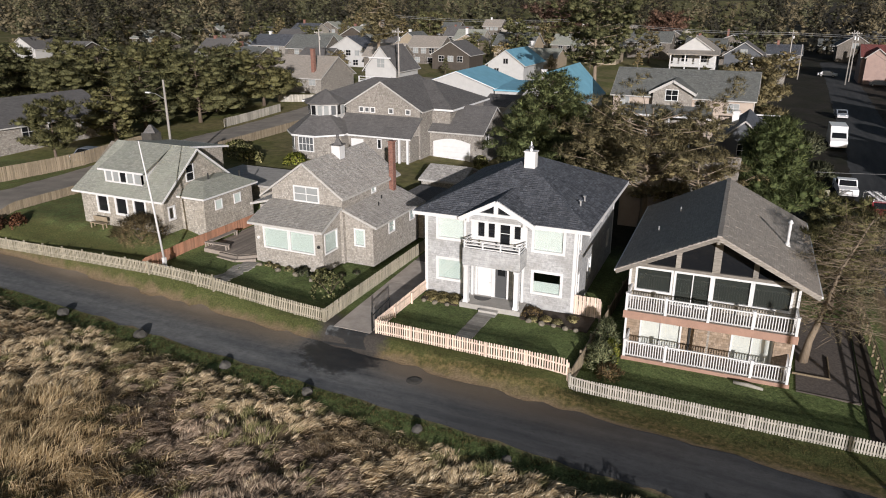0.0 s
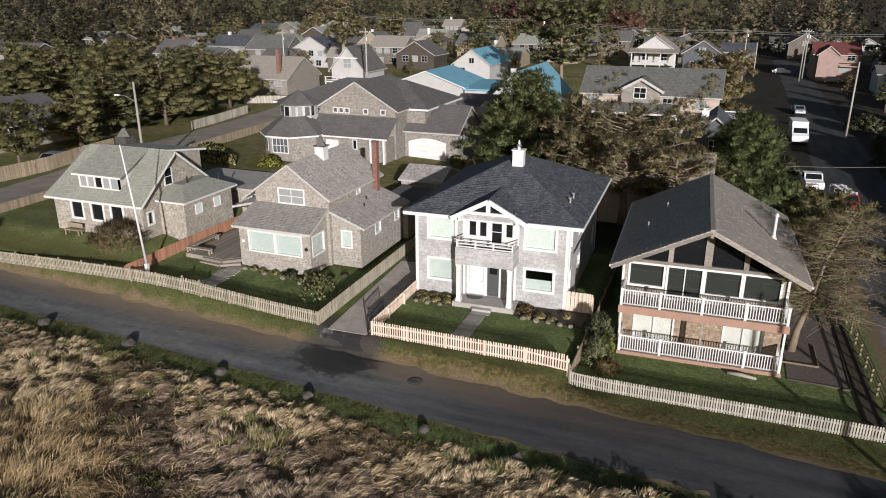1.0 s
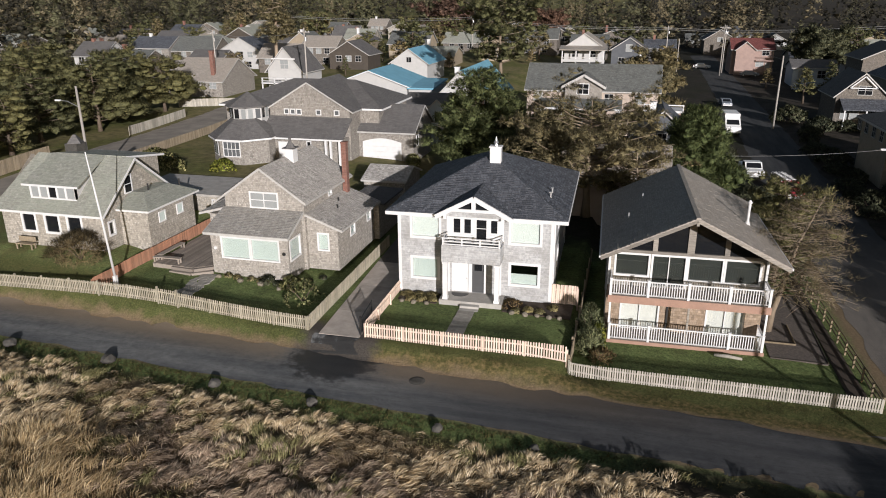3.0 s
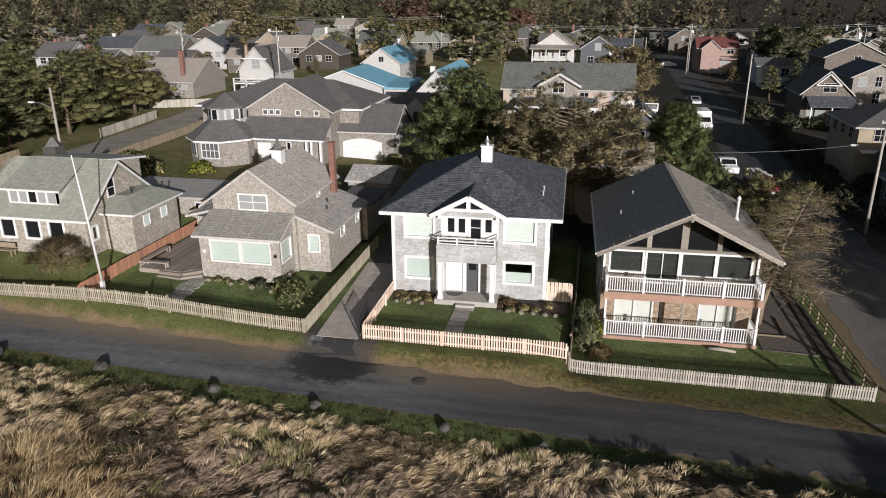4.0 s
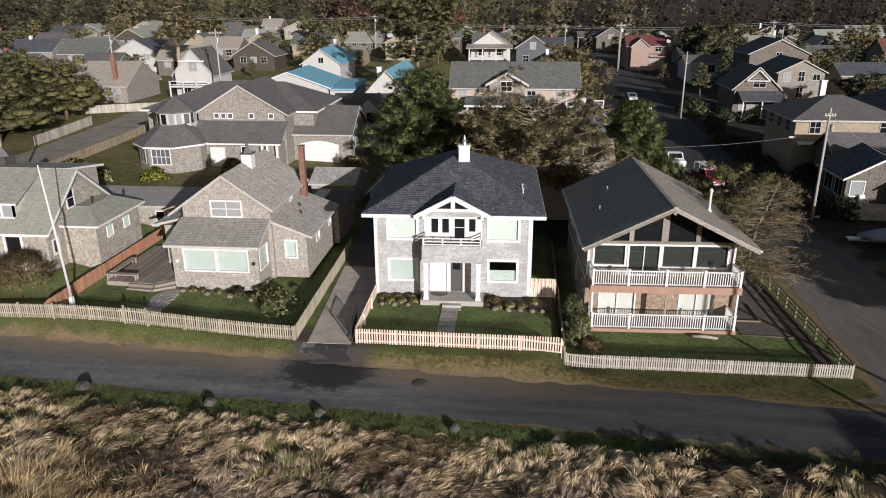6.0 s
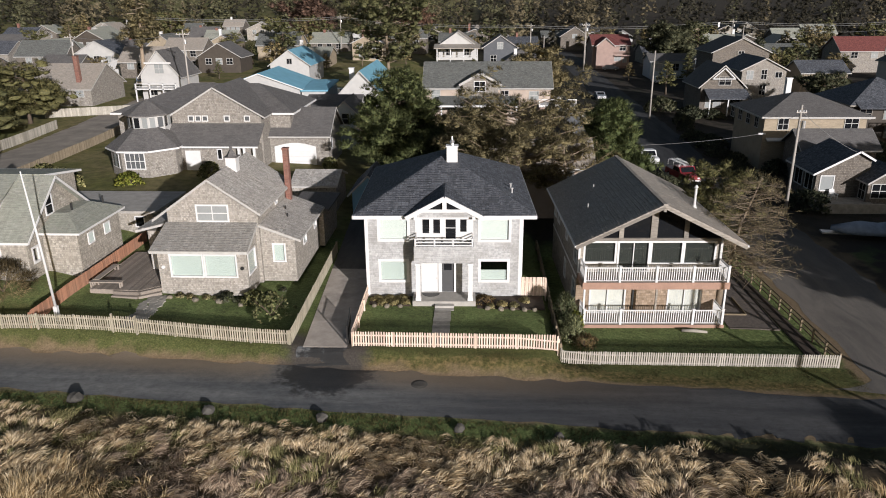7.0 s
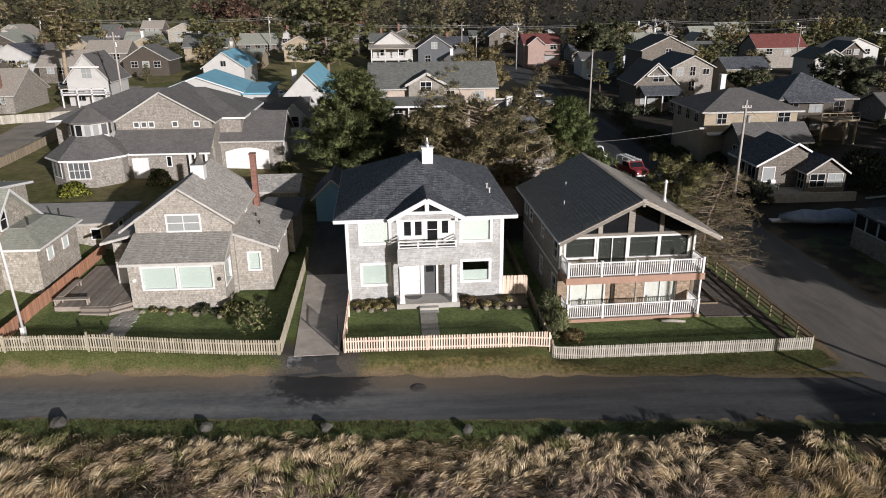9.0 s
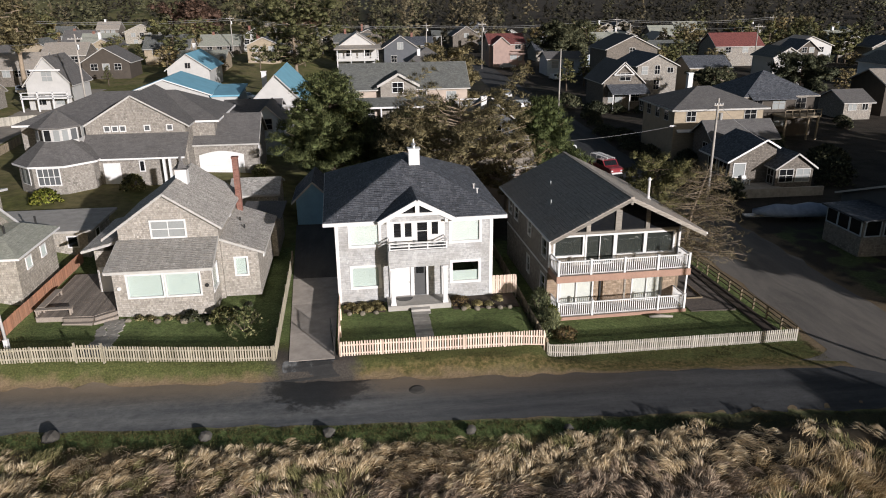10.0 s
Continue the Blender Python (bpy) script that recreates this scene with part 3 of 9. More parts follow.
def height(x, y):
    """The lie of the land."""
    x, y = np.asarray(x, float), np.asarray(y, float)
    lot = 0.55 * smooth_step(-30, -46, x) + 0.9 * smooth_step(-45, -50, x) * smooth_step(38.5, 42.5, y)
    lot = lot + 1.35 * smooth_step(52, 68, y) * smooth_step(-29, -38, x) * (1 - smooth_step(-43, -50, x) * 0.6)
    lot = lot + 0.9 * smooth_step(85, 125, y) + 1.3 * smooth_step(120, 220, y)
    off = y - road_y(x)
    near = smooth_step(4.4, 3.4, off)
    lot = lot - 0.85 * (near * smooth_step(-17, -9, x) + (1 - near) * smooth_step(-13.35, -12.9, x))
    z = -0.78 + (lot + 0.78) * smooth_step(2.1, 3.2, off)
    dune = -0.12 + 0.17 * np.sin(x * 0.31 + 1.0) * np.sin(y * 0.43) + 0.11 * np.sin(x * 0.83 + y * 0.37) * np.cos(y * 0.71 - x * 0.2) + 0.4 * smooth_step(-22, -42, x)
    hollow = np.exp(-((y - 26.3 - 0.36 * (-38.0 - x) - 0.5 * np.sin(x * 0.9)) / 0.75) ** 2) * smooth_step(-46, -42, x) * smooth_step(-22, -27, x)
    z = z + dune * smooth_step(-3.0, -7.5, off) + 0.5 * smooth_step(-10, -25, off) - 0.22 * hollow
    z = z + 0.6 * smooth_step(-3.7, -5.1, off + 0.35 * np.sin(x * 1.1)) * smooth_step(-17, -7, x)
    # Two humps out of view, added to shade the road's right end.
    z = z + 3.1 * np.exp(-((x - 12.0) / 4.6) ** 2 - ((y - 13) / 5.0) ** 2)
    z = z + 1.7 * np.exp(-((x - 7.0) / 3.2) ** 2 - ((y - 21.5) / 2.2) ** 2)
    st = np.abs(x - street_x(y))
    z = z - 0.06 * smooth_step(4.6, 3.2, st) * smooth_step(2, 4, off)
    return z


def gz(x, y):
    return float(height(x, y))


def wall(house, p0, p1, z0, z1, material, holes=(), top=(), thick=0.2, name="wall", label=""):
    """A wall with openings through it, its outer face on the right of the way from p0 to p1. holes: (u0, u1, za, zb). top: (u, z) of a gable's outline."""
    a, b = Vector((*p0, 0)), Vector((*p1, 0))
    length = (b - a).length
    d = (b - a) / length
    n = Vector((d.y, -d.x, 0))
    mb = MB()

    def at(u, z, depth=0.0):
        return a + d * u - n * depth + Vector((0, 0, z))

    us = sorted({0.0, length, *[h[0] for h in holes], *[h[1] for h in holes]})
    zs = sorted({z0, z1, *[h[2] for h in holes], *[h[3] for h in holes]})
    for i in range(len(us) - 1):
        for j in range(len(zs) - 1):
            um, zm = (us[i] + us[i + 1]) / 2, (zs[j] + zs[j + 1]) / 2
            if any(h[0] < um < h[1] and h[2] < zm < h[3] for h in holes):
                continue
            for depth in (0.0, thick):
                q = [at(us[i], zs[j], depth), at(us[i + 1], zs[j], depth), at(us[i + 1], zs[j + 1], depth), at(us[i], zs[j + 1], depth)]
                mb.add(q if depth == 0 else q[::-1], [(0, 1, 2, 3)])
    for u0, u1, za, zb in holes:
        ring = [(u0, za), (u1, za), (u1, zb), (u0, zb)]
        for k in range(4):
            (ua, wa), (ub, wb) = ring[k], ring[(k + 1) % 4]
            mb.add([at(ua, wa), at(ua, wa, thick), at(ub, wb, thick), at(ub, wb)], [(0, 1, 2, 3)])
    if top:
        out = [(0.0, z1), (length, z1), *[(u, z) for u, z in reversed(top)]]
        k = len(out)
        mb.add([at(u, z) for u, z in out] + [at(u, z, thick) for u, z in reversed(out)], [tuple(range(k)), tuple(range(k, 2 * k))])
    o = ORIGIN[house.name]
    me = bpy.data.meshes.new(name)
    me.from_pydata([(p[0] - o[0], p[1] - o[1], p[2] - o[2]) for p in mb.v], [], mb.f)
    lay_map(me, o)
    me.materials.append(MAT[material])
    ob = new(name, me)
    ob.parent = house
    ORIGIN[ob.name] = o
    return tagged(ob, label) if label else ob


def window(house, p0, p1, u0, u1, z0, z1, fill="blind", trim=0.11, bars=(0, 0), frame_mat="white", name="window", label="", pane="glass", blind_to=0.0, blind_top=1.0):
    """A window in the opening u0 to u1: boarded frame proud of the wall, sash bars, pane, and a blind behind it."""
    a, b = Vector((*p0, 0)), Vector((*p1, 0))
    d = (b - a).normalized()
    n = Vector((d.y, -d.x, 0))

    def bar(mb, ua, ub, za, zb, d0, d1):
        q = [a + d * ua - n * d0, a + d * ub - n * d0, a + d * ub - n * d1, a + d * ua - n * d1]
        mb.prism([p + Vector((0, 0, za)) for p in q], (0, 0, zb - za))

    fr = MB()
    t, o = trim, -0.035
    bar(fr, u0 - t, u0 + 0.03, z0 - t, z1 + t, o, 0.1)
    bar(fr, u1 - 0.03, u1 + t, z0 - t, z1 + t, o, 0.1)
    bar(fr, u0 + 0.03, u1 - 0.03, z1 - 0.03, z1 + t, o, 0.1)
    bar(fr, u0 + 0.03, u1 - 0.03, z0 - t, z0 + 0.03, o - 0.02, 0.1)
    win = part(name, fr, frame_mat, house, label)
    for i in range(bars[0]):
        u = u0 + (u1 - u0) * (i + 1) / (bars[0] + 1)
        gb = MB()
        bar(gb, u - 0.03, u + 0.03, z0 + 0.03, z1 - 0.03, 0.01, 0.09)
        part("glazing_bar", gb, frame_mat, win)
    for i in range(bars[1]):
        z = z0 + (z1 - z0) * (i + 1) / (bars[1] + 1)
        gb = MB()
        bar(gb, u0 + 0.03, u1 - 0.03, z - 0.022, z + 0.022, 0.015, 0.085)
        part("glazing_bar", gb, frame_mat, win)
    gl = MB()
    bar(gl, u0 + 0.03, u1 - 0.03, z0 + 0.03, z1 - 0.03, 0.045, 0.055)
    g = part("pane", gl, pane, win)
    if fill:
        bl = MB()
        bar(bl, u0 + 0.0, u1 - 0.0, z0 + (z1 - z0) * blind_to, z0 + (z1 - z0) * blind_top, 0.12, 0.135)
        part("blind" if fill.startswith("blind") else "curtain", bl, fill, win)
    return win


def flat_window(house, side, u0, u1, z0, z1, plane, bars=(0, 0), frame_mat="white", trim=0.1, pane="dark_glass"):
    """A window of a house further off: frame and pane proud of the wall. side: south, north, east, west faces of the house."""
    s = {"front": (0, -1), "back": (0, 1), "right": (1, 0), "left": (-1, 0)}[side]

    def bar(mb, ua, ub, za, zb, d0, d1):
        if s[0] == 0:
            mb.box(ua, plane + s[1] * d0, za, ub, plane + s[1] * d1, zb)
        else:
            mb.box(plane + s[0] * d0, ua, za, plane + s[0] * d1, ub, zb)

    fr = MB()
    t = trim
    bar(fr, u0 - t, u0, z0 - t, z1 + t, -0.02, 0.07)
    bar(fr, u1, u1 + t, z0 - t, z1 + t, -0.02, 0.07)
    bar(fr, u0, u1, z1, z1 + t, -0.02, 0.07)
    bar(fr, u0, u1, z0 - t, z0, -0.02, 0.09)
    win = part("window", fr, frame_mat, house)
    for i in range(bars[0]):
        u = u0 + (u1 - u0) * (i + 1) / (bars[0] + 1)
        gb = MB()
        bar(gb, u - 0.03, u + 0.03, z0, z1, -0.02, 0.055)
        part("glazing_bar", gb, frame_mat, win)
    for i in range(bars[1]):
        z = z0 + (z1 - z0) * (i + 1) / (bars[1] + 1)
        gb = MB()
        bar(gb, u0, u1, z - 0.03, z + 0.03, -0.02, 0.052)
        part("glazing_bar", gb, frame_mat, win)
    gl = MB()
    bar(gl, u0, u1, z0, z1, -0.02, 0.03)
    part("pane", gl, pane, win)
    return win


def boards(name, segs, w, h, material, parent, drop=0.0):
    """Single boards, one part each."""
    for a, b in segs:
        part(name, MB().beam(Vector(a) - Vector((0, 0, drop)), Vector(b) - Vector((0, 0, drop)), w, h), material, parent)


def lay_courses(slab, poly, material, pitch, tab, lip=0.028, seed=1):
    """Rows of lapped shingles over a flat slope: each a thin wedge, the lower edge proud."""
    rng = random.Random(seed)
    P = [Vector(p) for p in poly]
    n = Vector((0, 0, 0))
    for i in range(len(P)):
        n += P[i].cross(P[(i + 1) % len(P)])
    n.normalize()
    n = n if n.z > 0 else -n
    s = Vector((0, 0, 1)).cross(n).normalized()
    u = n.cross(s).normalized()
    q = [(p.dot(s), p.dot(u)) for p in P]
    h0 = P[0].dot(n)

    def span(v):
        xs = []
        for i in range(len(q)):
            (xa, va), (xb, vb) = q[i], q[(i + 1) % len(q)]
            if (va - v) * (vb - v) < 0:
                xs.append(xa + (xb - xa) * (v - va) / (vb - va))
        return (min(xs), max(xs)) if len(xs) > 1 else None

    mb = MB()
    v, top = min(b for a, b in q) + 0.01, max(b for a, b in q)
    while v < top - 0.03:
        w = min(v + pitch, top - 0.005)
        a, b = span(v + 0.002), span(w)
        if a and b:
            x0, x1 = max(a[0], b[0]), min(a[1], b[1])
            x = x0
            while x < x1 - 0.03:
                e = min(x1, x + tab * rng.uniform(0.6, 1.4))
                if x1 - e < 0.1:
                    e = x1
                k = lip * rng.uniform(0.6, 1.35)
                d = v + rng.uniform(-0.012, 0.012)
                c = [s * xx + u * vv + n * (h0 + hh) for xx, vv, hh in ((x + 0.004, d, 0.0), (e - 0.004, d, 0.0), (e - 0.004, d, k), (x + 0.004, d, k), (e - 0.004, w, 0.004), (x + 0.004, w, 0.004))]
                mb.add(c, [(0, 1, 2, 3), (3, 2, 4, 5), (0, 3, 5), (1, 4, 2)])
                x = e
        v += pitch
    o = ORIGIN[slab.name]
    me = bpy.data.meshes.new("roofing")
    me.from_pydata([(p[0] - o[0], p[1] - o[1], p[2] - o[2]) for p in mb.v], [], mb.f)
    lay_map(me, o)
    me.materials.append(MAT[material])
    ob = new("roofing", me)
    ob.parent = slab
    ORIGIN[ob.name] = o
    return tagged(ob, kind="stuff")


COURSES = {}


def roof_slab(house, poly, material, thick=0.16, name="roof", label=""):
    ob = part(name, MB().prism(poly, (0, 0, -thick)), material, house, label)
    if house.name in COURSES:
        lay_courses(ob, poly, material, *COURSES[house.name])
    return ob


def gable_roof(house, x0, x1, y0, y1, ze, zr, axis, material, ov=0.45, rake=0.35, thick=0.14, trim="trim_worn", fascia=0.16):
    """Two slopes over the walls x0..x1, y0..y1, with white boards along the edges."""
    if axis == "y":
        mid, half = (x0 + x1) / 2, (x1 - x0) / 2
        zl = ze - (zr - ze) / half * ov
        a0, a1 = y0 - rake, y1 + rake
        left = [(x0 - ov, a0, zl), (mid, a0, zr), (mid, a1, zr), (x0 - ov, a1, zl)]
        right = [(mid, a0, zr), (x1 + ov, a0, zl), (x1 + ov, a1, zl), (mid, a1, zr)]
        e = [((x0 - ov, a0, zl), (x0 - ov, a1, zl)), ((x1 + ov, a0, zl), (x1 + ov, a1, zl))]
        r = [((x0 - ov, a, zl), (mid, a, zr)) for a in (a0, a1)] + [((x1 + ov, a, zl), (mid, a, zr)) for a in (a0, a1)]
    else:
        mid, half = (y0 + y1) / 2, (y1 - y0) / 2
        zl = ze - (zr - ze) / half * ov
        a0, a1 = x0 - rake, x1 + rake
        left = [(a0, y0 - ov, zl), (a1, y0 - ov, zl), (a1, mid, zr), (a0, mid, zr)]
        right = [(a0, mid, zr), (a1, mid, zr), (a1, y1 + ov, zl), (a0, y1 + ov, zl)]
        e = [((a0, y0 - ov, zl), (a1, y0 - ov, zl)), ((a0, y1 + ov, zl), (a1, y1 + ov, zl))]
        r = [((a, y0 - ov, zl), (a, mid, zr)) for a in (a0, a1)] + [((a, y1 + ov, zl), (a, mid, zr)) for a in (a0, a1)]
    r1 = roof_slab(house, left, material, thick)
    roof_slab(house, right, material, thick)
    boards("fascia", e, 0.06, fascia, trim, r1, fascia / 2 + 0.03)
    boards("bargeboard", r, 0.062, fascia, trim, r1, fascia / 2 + 0.032)
    return r1


def hip_roof(house, x0, x1, y0, y1, ze, ridge, material, thick=0.14, trim="white", fascia=0.22):
    """Four slopes: ridge is ((x, y, z), (x, y, z))."""
    (ax, ay, az), (bx, by, bz) = ridge
    c = [(x0, y0, ze), (x1, y0, ze), (x1, y1, ze), (x0, y1, ze)]
    a, b = ridge
    if abs(by - ay) >= abs(bx - ax):
        slopes = [[c[0], c[1], a], [c[1], c[2], b, a], [c[2], c[3], b], [c[3], c[0], a, b]]
    else:
        slopes = [[c[0], c[1], b, a], [c[1], c[2], b], [c[2], c[3], a, b], [c[3], c[0], a]]
    first = None
    for s in slopes:
        s = [p for i, p in enumerate(s) if (Vector(p) - Vector(s[i - 1])).length > 1e-3]
        ob = roof_slab(house, s, material, thick)
        first = first or ob
    boards("fascia", [(c[i], c[(i + 1) % 4]) for i in range(4)], 0.08, fascia, trim, first, fascia / 2 + 0.02)
    return first


def box_walls(house, x0, x1, y0, y1, z0, z1, material, axis=None, zr=0.0, holes=None):
    """Four walls, with gables where the ridge runs along the axis."""
    holes = holes or {}
    gx = [(0.0, z1), ((x1 - x0) / 2, zr - 0.12), (x1 - x0, z1)] if axis == "y" else ()
    gy = [(0.0, z1), ((y1 - y0) / 2, zr - 0.12), (y1 - y0, z1)] if axis == "x" else ()
    wall(house, (x0, y0), (x1, y0), z0, z1, material, holes.get("front", ()), gx)
    wall(house, (x1, y0), (x1, y1), z0, z1, material, holes.get("right", ()), gy)
    wall(house, (x1, y1), (x0, y1), z0, z1, material, holes.get("back", ()), gx)
    wall(house, (x0, y1), (x0, y0), z0, z1, material, holes.get("left", ()), gy)


def corner_boards(house, x0, x1, y0, y1, z0, z1, material="white", w=0.14):
    for cx, cy in ((x0, y0), (x1, y0), (x1, y1), (x0, y1)):
        sx, sy = (-1 if cx == x0 else 1), (-1 if cy == y0 else 1)
        mb = MB()
        mb.box(cx + sx * 0.025, cy + sy * 0.025, z0, cx - sx * w, cy - sy * 0.003, z1)
        mb.box(cx + sx * 0.025, cy - sy * 0.003, z0, cx - sx * 0.003, cy - sy * w, z1)
        part("corner_board", mb, material, house)


def cottage(name, label, x0, x1, y0, y1, ze, zr, axis, wm, rm, wins=(), z0=None, ov=0.5, rake=0.4, trim="trim_worn", chimney=None, hip=False, group="", turn=0.0):
    """A plain house of the village: walls, roof, windows (side, u, z, w, h)."""
    z0 = gz((x0 + x1) / 2, (y0 + y1) / 2) - 0.3 if z0 is None else z0
    house = thing(name, ((x0 + x1) / 2, (y0 + y1) / 2, z0), label, "house", group)
    if hip:
        box_walls(house, x0, x1, y0, y1, z0, ze, wm)
        k = min(x1 - x0, y1 - y0) / 2
        if x1 - x0 > y1 - y0:
            ridge = ((x0 + k, (y0 + y1) / 2, zr), (x1 - k, (y0 + y1) / 2, zr))
        else:
            ridge = (((x0 + x1) / 2, y0 + k, zr), ((x0 + x1) / 2, y1 - k, zr))
        hip_roof(house, x0 - ov, x1 + ov, y0 - ov, y1 + ov, ze, ridge, rm, trim=trim)
    else:
        box_walls(house, x0, x1, y0, y1, z0, ze, wm, axis, zr)
        gable_roof(house, x0, x1, y0, y1, ze, zr, axis, rm, ov, rake, trim=trim)
    for side, u, z, w, h in wins:
        plane = {"front": y0, "back": y1, "right": x1, "left": x0}[side]
        flat_window(house, side, u - w / 2, u + w / 2, z - h / 2, z + h / 2, plane, (1 if w > 0.9 else 0, 1 if h > 1.1 else 0), trim, 0.08, "dark_glass" if (u * 7.3 + z * 3.1) % 1 < 0.55 else "pane_pale")
    if chimney:
        cx, cy, zt, cm = chimney
        ch = MB()
        ch.box(cx - 0.35, cy - 0.35, ze - 0.5, cx + 0.35, cy + 0.35, zt)
        ch.box(cx - 0.42, cy - 0.42, zt, cx + 0.42, cy + 0.42, zt + 0.12)
        part("chimney", ch, cm, house)
    if turn:
        house.rotation_euler[2] = radians(turn)
    return house


PICKET = {}


def picket_mesh(w, h, t, material, pointed=True):
    key = (w, h, t, material, pointed)
    if key not in PICKET:
        mb = MB()
        if pointed:
            mb.prism([(-w / 2, -t / 2, 0), (w / 2, -t / 2, 0), (w / 2, -t / 2, h - w * 0.5), (0, -t / 2, h), (-w / 2, -t / 2, h - w * 0.5)], (0, t, 0))
        else:
            mb.box(-w / 2, -t / 2, 0, w / 2, t / 2, h)
        me = mb.mesh("picket")
        me.materials.append(MAT[material])
        PICKET[key] = me
    return PICKET[key]


def fence(name, pts, h, material, pitch, w, label, pointed=True, post_gap=2.4, post_h=None, piece="picket", rails=(0.22, 0.78), post_mat=None, rnd=0.012, gap=0.06, front=True, base=0.0):
    """A fence along pts: posts, two rails a bay, and single pickets nailed to the outer side."""
    rng = random.Random(len(pts) * 7 + int(abs(pts[0][0]) * 10))
    f = thing(name, (*pts[0], gz(*pts[0]) + base), label, "fence")
    o = ORIGIN[f.name]
    me = picket_mesh(w, h, 0.022, material, pointed) if pitch else None
    for (xa, ya), (xb, yb) in zip(pts[:-1], pts[1:]):
        a, b = Vector((xa, ya, 0)), Vector((xb, yb, 0))
        length = (b - a).length
        d = (b - a) / length
        n = Vector((d.y, -d.x, 0)) * (1 if front else -1)
        ang = math.atan2(d.y, d.x)
        k = max(1, round(length / post_gap))
        for i in range(k + 1):
            p = a + d * (length * i / k)
            zb = gz(p.x, p.y) + base
            mb = MB()
            mb.beam((p.x, p.y, zb - 0.25), (p.x, p.y, zb + (post_h or h * 0.97)), 0.1, 0.1, d)
            part("post", mb, post_mat or material, f)
            if i < k:
                q = a + d * (length * (i + 1) / k)
                zq = gz(q.x, q.y) + base
                for r in rails:
                    rb = MB()
                    rb.beam((p.x + n.x * 0.06, p.y + n.y * 0.06, zb + r * h), (q.x + n.x * 0.06, q.y + n.y * 0.06, zq + r * h), 0.04, 0.09)
                    part("rail", rb, post_mat or material, f)
        if not me:
            continue
        m = int(length / pitch)
        for i in range(m):
            u = (i + 0.5) * length / m
            p = a + d * u + n * 0.095
            ob = new(piece, me)
            ob.parent = f
            ob.location = (p.x - o[0], p.y - o[1], gz(p.x, p.y) + base + gap - o[2] + rng.uniform(-rnd, rnd))
            ob.rotation_euler = (rng.uniform(-0.012, 0.012), rng.uniform(-0.02, 0.02), ang)
    return f


# ---- plants ----
def fan(rng, centres, axes, size, per, width, spread=0.9, broad=False):
    """Needles or leaves: per thin triangles about every centre, round its axis."""
    n = len(centres)
    c = np.repeat(centres, per, 0)
    ax = np.repeat(axes, per, 0)
    d = ax + rng.normal(0, spread, (n * per, 3))
    d /= np.linalg.norm(d, axis=1, keepdims=True) + 1e-9
    s = np.cross(d, rng.normal(0, 1, (n * per, 3)))
    s /= np.linalg.norm(s, axis=1, keepdims=True) + 1e-9
    ln = size * rng.uniform(0.6, 1.3, (n * per, 1))
    b = c + rng.normal(0, size * 0.22, (n * per, 3))
    wd = width * rng.uniform(0.7, 1.3, (n * per, 1))
    if broad:
        v = np.stack([b, b + d * ln * 0.5 + s * wd, b + d * ln, b + d * ln * 0.5 - s * wd], 1)
    else:
        v = np.stack([b - s * wd, b + s * wd, b + d * ln], 1)
    nrm = ax / (np.linalg.norm(ax, axis=1, keepdims=True) + 1e-9) + rng.normal(0, 0.25, (n * per, 3))
    nrm /= np.linalg.norm(nrm, axis=1, keepdims=True)
    back = np.einsum("ij,ij->i", np.cross(v[:, 1] - v[:, 0], v[:, 2] - v[:, 0]), nrm) < 0
    v[back] = v[back][:, ::-1]
    k = v.shape[1]
    f = np.arange(len(v) * k).reshape(-1, k)
    return v.reshape(-1, 3), f, np.repeat(nrm, k, 0)


def ball(level):
    """A unit ball of triangles, as arrays."""
    bm = bmesh.new()
    bmesh.ops.create_icosphere(bm, subdivisions=level, radius=1.0)
    v = np.array([tuple(p.co) for p in bm.verts])
    f = np.array([[p.index for p in q.verts] for q in bm.faces])
    bm.free()
    return v, f


BALL = {1: ball(1), 2: ball(2)}


def clumps(rng, centres, radii, flat=0.62, level=2, rough=0.22):
    """Dense uneven tufts of foliage round each centre."""
    bv, bf = BALL[level]
    n, k = len(centres), len(bv)
    r = np.asarray(radii, float).reshape(-1, 1, 1)
    lump = 1 + rng.normal(0, rough, (n, k, 1)).clip(-0.5, 0.5)
    scale = np.array([1.0, 1.0, flat]) * rng.uniform(0.8, 1.2, (n, 1, 3))
    v = np.asarray(centres)[:, None, :] + bv[None] * r * lump * scale
    f = (bf[None] + (np.arange(n) * k)[:, None, None]).reshape(-1, 3)
    nrm = bv[None] + rng.normal(0, 0.28, (n, k, 3)) + np.array([0, 0, 0.15])
    nrm /= np.linalg.norm(nrm, axis=2, keepdims=True)
    return v.reshape(-1, 3), f, nrm.reshape(-1, 3)


